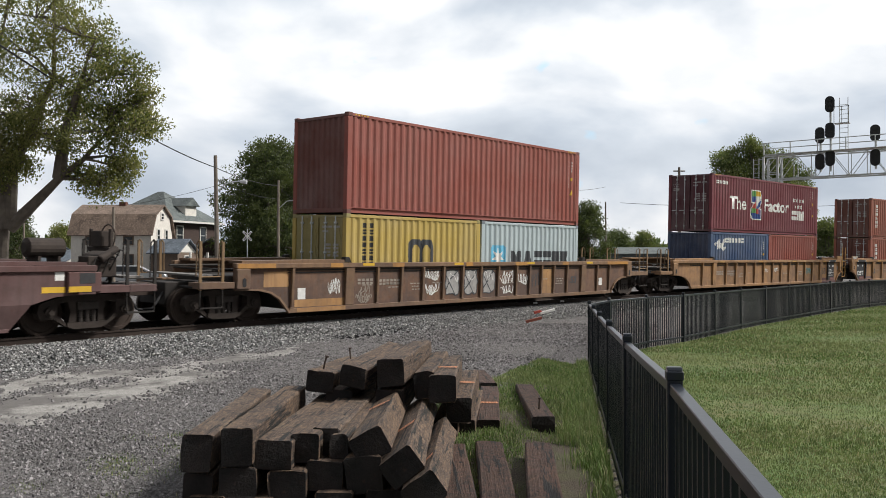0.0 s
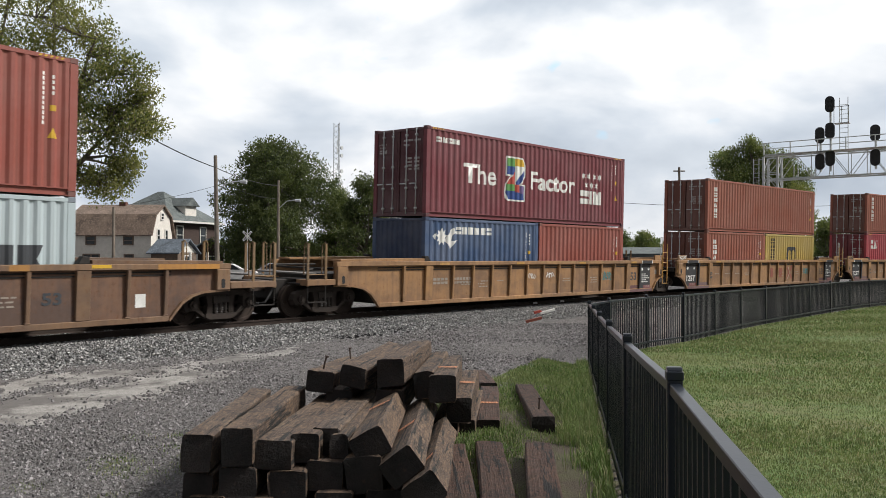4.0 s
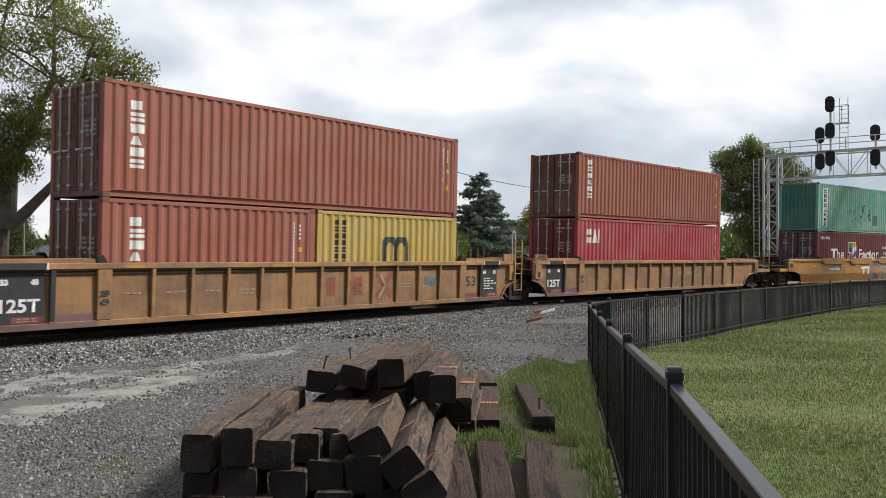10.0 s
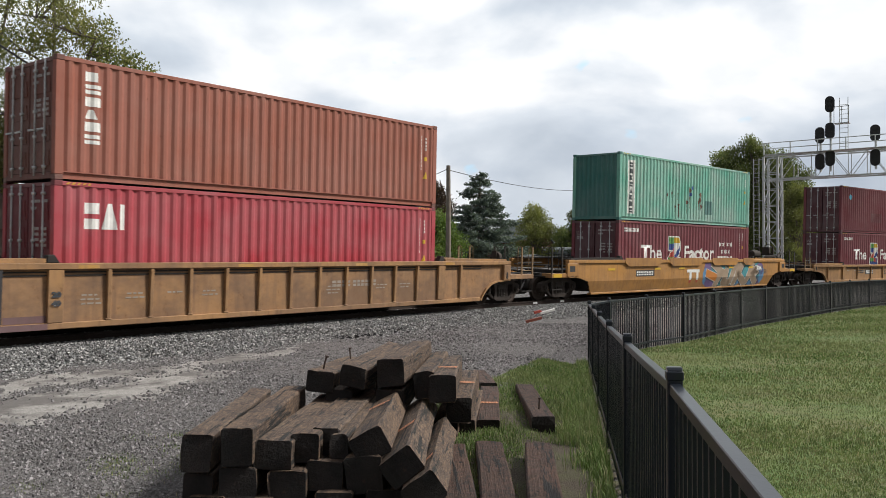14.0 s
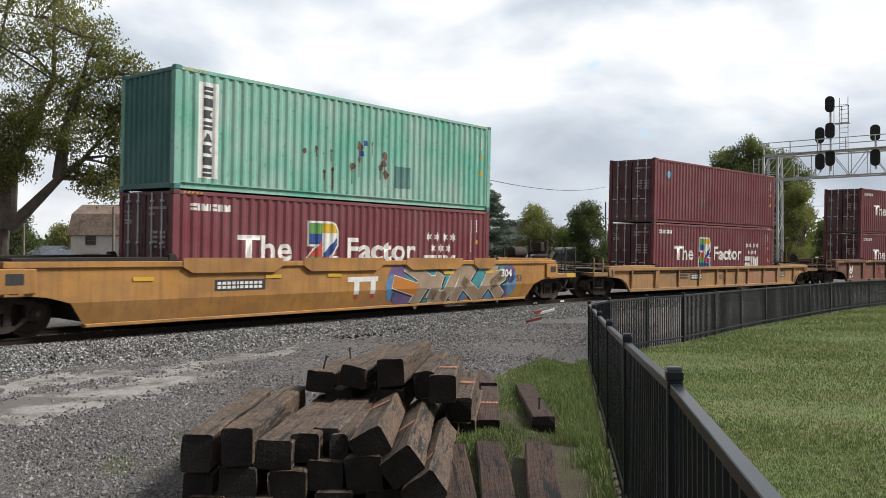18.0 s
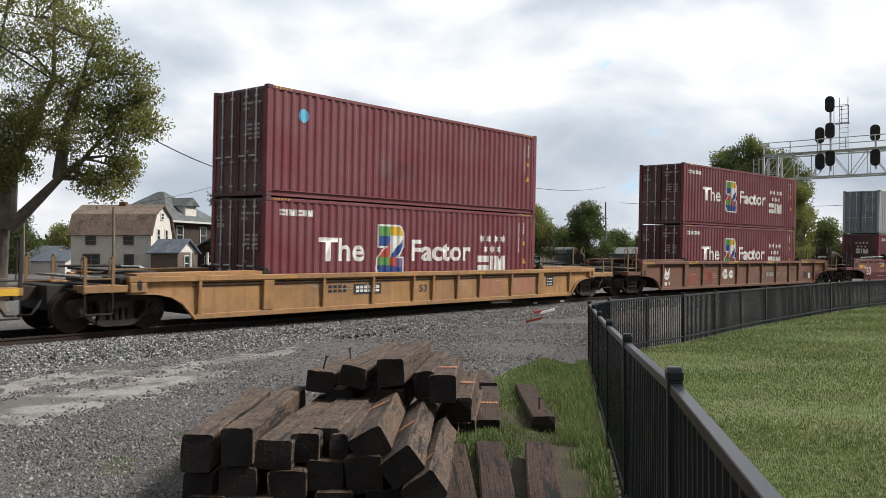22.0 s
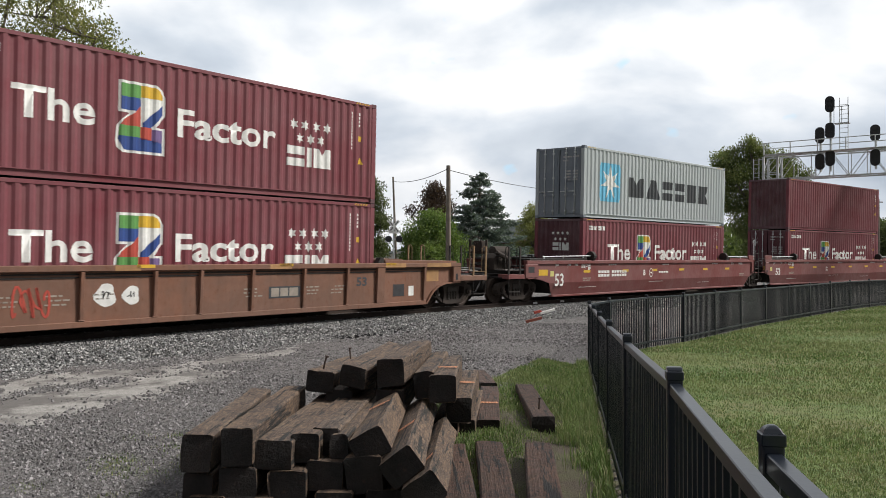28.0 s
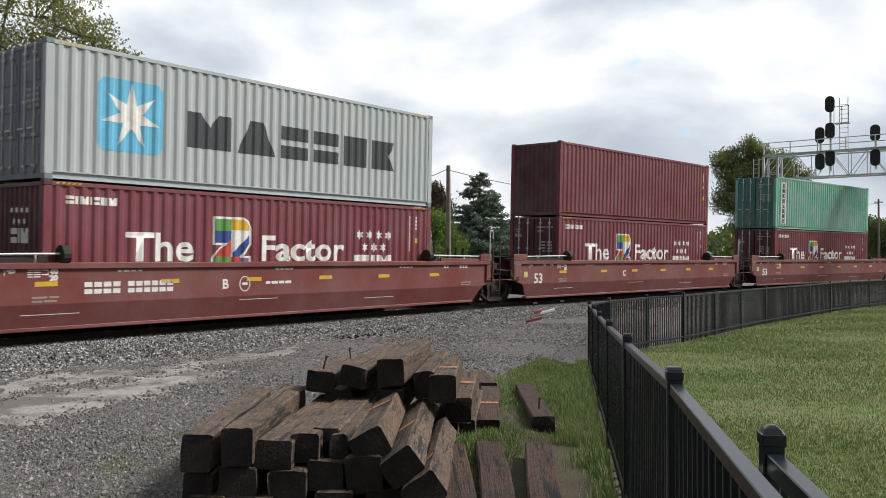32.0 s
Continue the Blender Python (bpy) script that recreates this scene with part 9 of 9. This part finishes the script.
for e, k in ((-1, "I"), (1, "I"), (-1, "J"), (1, "J"), (-1, "K")):        # long grab rails above the red cars' ends
    bm = bmesh.new()
    tube(bm, [(e * 5.75, -1.4, 1.74), (e * 8.9, -1.4, 1.7)], 0.025, 8)
    for x in (6.3, 7.6, 8.8):
        box(bm, *sorted((e * x, e * (x + 0.04))), -1.42, -1.38, 1.56, 1.72)
    part("grab_rail", bm, M["galv"], cars[k])
    bm = bmesh.new()
    disc(bm, (e * 5.75, -1.4, 1.72), 0.2, "x", 0.16, 14)
    part("roller_bracket", bm, M["steel_dark"], cars[k])

# ---------- details on the heap of ties ----------
def chalk(x, y, z, yaw, pitch, roll, marks, w):
    """Orange crayon lines across a tie's top, given along its length from the near end."""
    bm = bmesh.new()
    for a, s in marks:
        for k in range(3):
            v = [bm.verts.new((a + k * 0.04 + d * 0.02 + q * s, -w / 2 + 0.01 + q * (w - 0.02), 0.012)) for d, q in ((0, 0), (1, 0), (1, 1), (0, 1))]
            bm.faces.new(v)
    ob = new("crayon_mark", mesh_from(bm, "crayon_mark", M["crayon"]))
    ob.matrix_basis = Matrix.Translation((x, y, z)) @ Euler((0, 0, radians(yaw))).to_matrix().to_4x4() @ Euler((0, radians(-pitch), 0)).to_matrix().to_4x4() @ Euler((radians(-roll), 0, 0)).to_matrix().to_4x4()
    tagged(ob, "orange crayon lines drawn across a tie", "marking")


M["crayon"] = plain("orange marking crayon", (0.72, 0.30, 0.14), 0.8)
chalk(3.865, 3.383, 0.529, 35.5, -2.7, 28.0, [(1.15, 0.12)], 0.229)
chalk(3.855, 3.141, 0.428, 34.1, -1.9, 36.0, [(0.8, 0.08)], 0.229)
chalk(3.816, 2.940, 0.319, 33.5, -3.6, 36.0, [(0.45, -0.3)], 0.229)
chalk(5.529, 3.977, 0.648, 33.1, -2.7, 0.0, [(0.6, 0.02)], 0.229)
chalk(6.105, 4.210, 0.360, 31.6, -1.7, 0.0, [(1.0, 0.05)], 0.229)
chalk(6.873, 4.387, 0.019, 32.2, -1.3, 0.0, [(1.0, 0.0)], 0.229)


def spike(x, y, z, lean):
    bm = bmesh.new()
    tube(bm, [(0, 0, -0.06), (0, 0, 0.1)], 0.009, 6)
    disc(bm, (0.006, 0, 0.105), 0.017, "z", 0.014, 8)
    ob = new("railway_spike", mesh_from(bm, "railway_spike", M["spike"]))
    ob.matrix_basis = pose(x, y, z, lean, lean * 0.6, 0)
    tagged(ob, "rusty spike still sticking in a tie", "spike", "spikes in the ties")


for x, y, z, yaw, pitch, d, lat, lean in ((5.09, 4.93, 0.653, 34.6, -3.9, 0.25, 0.02, 12), (5.09, 4.93, 0.653, 34.6, -3.9, 1.9, 0.0, -4), (3.508, 3.795, 0.494, 34.6, -2.7, 2.05, -0.05, 3), (3.69, 3.712, 0.515, 34.1, -2.8, 2.2, 0.02, -6), (7.282, 3.996, 0.032, 34.5, -1.4, 0.45, 0.0, 2), (4.4, 3.9, 0.47, 34.0, -3, 1.6, 0.05, 5)):
    a = radians(yaw)
    spike(x + d * math.cos(a) - lat * math.sin(a), y + d * math.sin(a) + lat * math.cos(a), z + d * math.sin(radians(pitch)) + 0.01, lean)


def litter():
    """A broken red and white stick and a dark scrap lying by the ballast."""
    for nm, d, s, L, yaw, mk, lab in (("broken_stick", 27.6, 3.5, 0.55, 52, "white_mark", "white end of a broken wooden stick on gravel"), ("broken_stick", 27.3, 3.14, 0.25, 52, "red_mark", "red piece of a broken stick on gravel"), ("broken_stick", 24.8, 2.74, 0.5, 46, "faded_red", "faded red stick lying on gravel")):
        x, y = on_plan(d, s)
        bm = bmesh.new()
        box(bm, -L / 2, L / 2, -0.05, 0.05, 0, 0.08)
        ob = new(nm, mesh_from(bm, nm, M[mk], False, 0.008))
        over = float(np.interp(abs(off_track(x, y)), [2.3, 3.9, 4.6], [-0.17, -0.33, -0.36]))
        ob.matrix_basis = pose(x, y, max(float(ground_z(x, y)), over) + 0.06, 0, -13, yaw - 90)
        tagged(ob, lab, "stick")
    rng = np.random.default_rng(4)
    for d, s, n in ((22.0, -1.2, 90), (20.2, -2.4, 35), (20.6, -2.0, 25)):
        x, y = on_plan(d, s)
        loc = np.stack([x + rng.normal(0, 0.22, n), y + rng.normal(0, 0.16, n), np.full(n, float(ground_z(x, y)) + 0.012) + rng.uniform(0, 0.02, n)], -1)
        ob = new("debris", scatter("debris", CUBE_V, CUBE_F, loc, rng.uniform(0.03, 0.09, (n, 1)) * rng.uniform(0.4, 1.3, (n, 3)), spins(n, rng), M["seal"]))
        tagged(ob, "small heap of dark scrap on the gravel", "debris", kind="stuff")


litter()


# ---------- what moves ----------
def motions():
    times = [float(t) for t in range(33)]
    for thing, off, z, dx in TRAIN:
        walk(thing, [(t, unit_pose(train_at(t) + off) @ Matrix.Translation((dx, 0, z))) for t in times])
    fine = [k / 10 for k in range(321)]
    turns = [(t, math.degrees((train_at(t) - train_at(0)) / WHEEL_R)) for t in fine]
    for w, a in WHEELS:
        walk(w, [(t, pose(a, 0, WHEEL_R, 0, ang, 0)) for t, ang in turns])
    heading = math.degrees(math.atan2(1.109, 2.17))
    slide = [(0.0, 0.5, 0.745), (24.3, 0.5, 0.745), (25.0, 1.05, 0.775), (25.5, 1.5, 0.805), (26.2, 1.9, 0.825), (27.0, 2.085, 0.83), (27.5, 2.1, 0.832), (28.2, 2.1, 0.836), (29.0, 2.1, 0.834), (32.0, 2.1, 0.836)]
    walk(lawn_gate, [(t, pose(*on_plan(d, s), -0.03, 0, 0, heading)) for t, d, s in slide])
    drift = [(0.0, -2.6), (32.0, 3.6)]
    walk(sky_backdrop, [(t, pose(0, 0, 0, 0, 0, -YAW - a)) for t, a in drift])


motions()
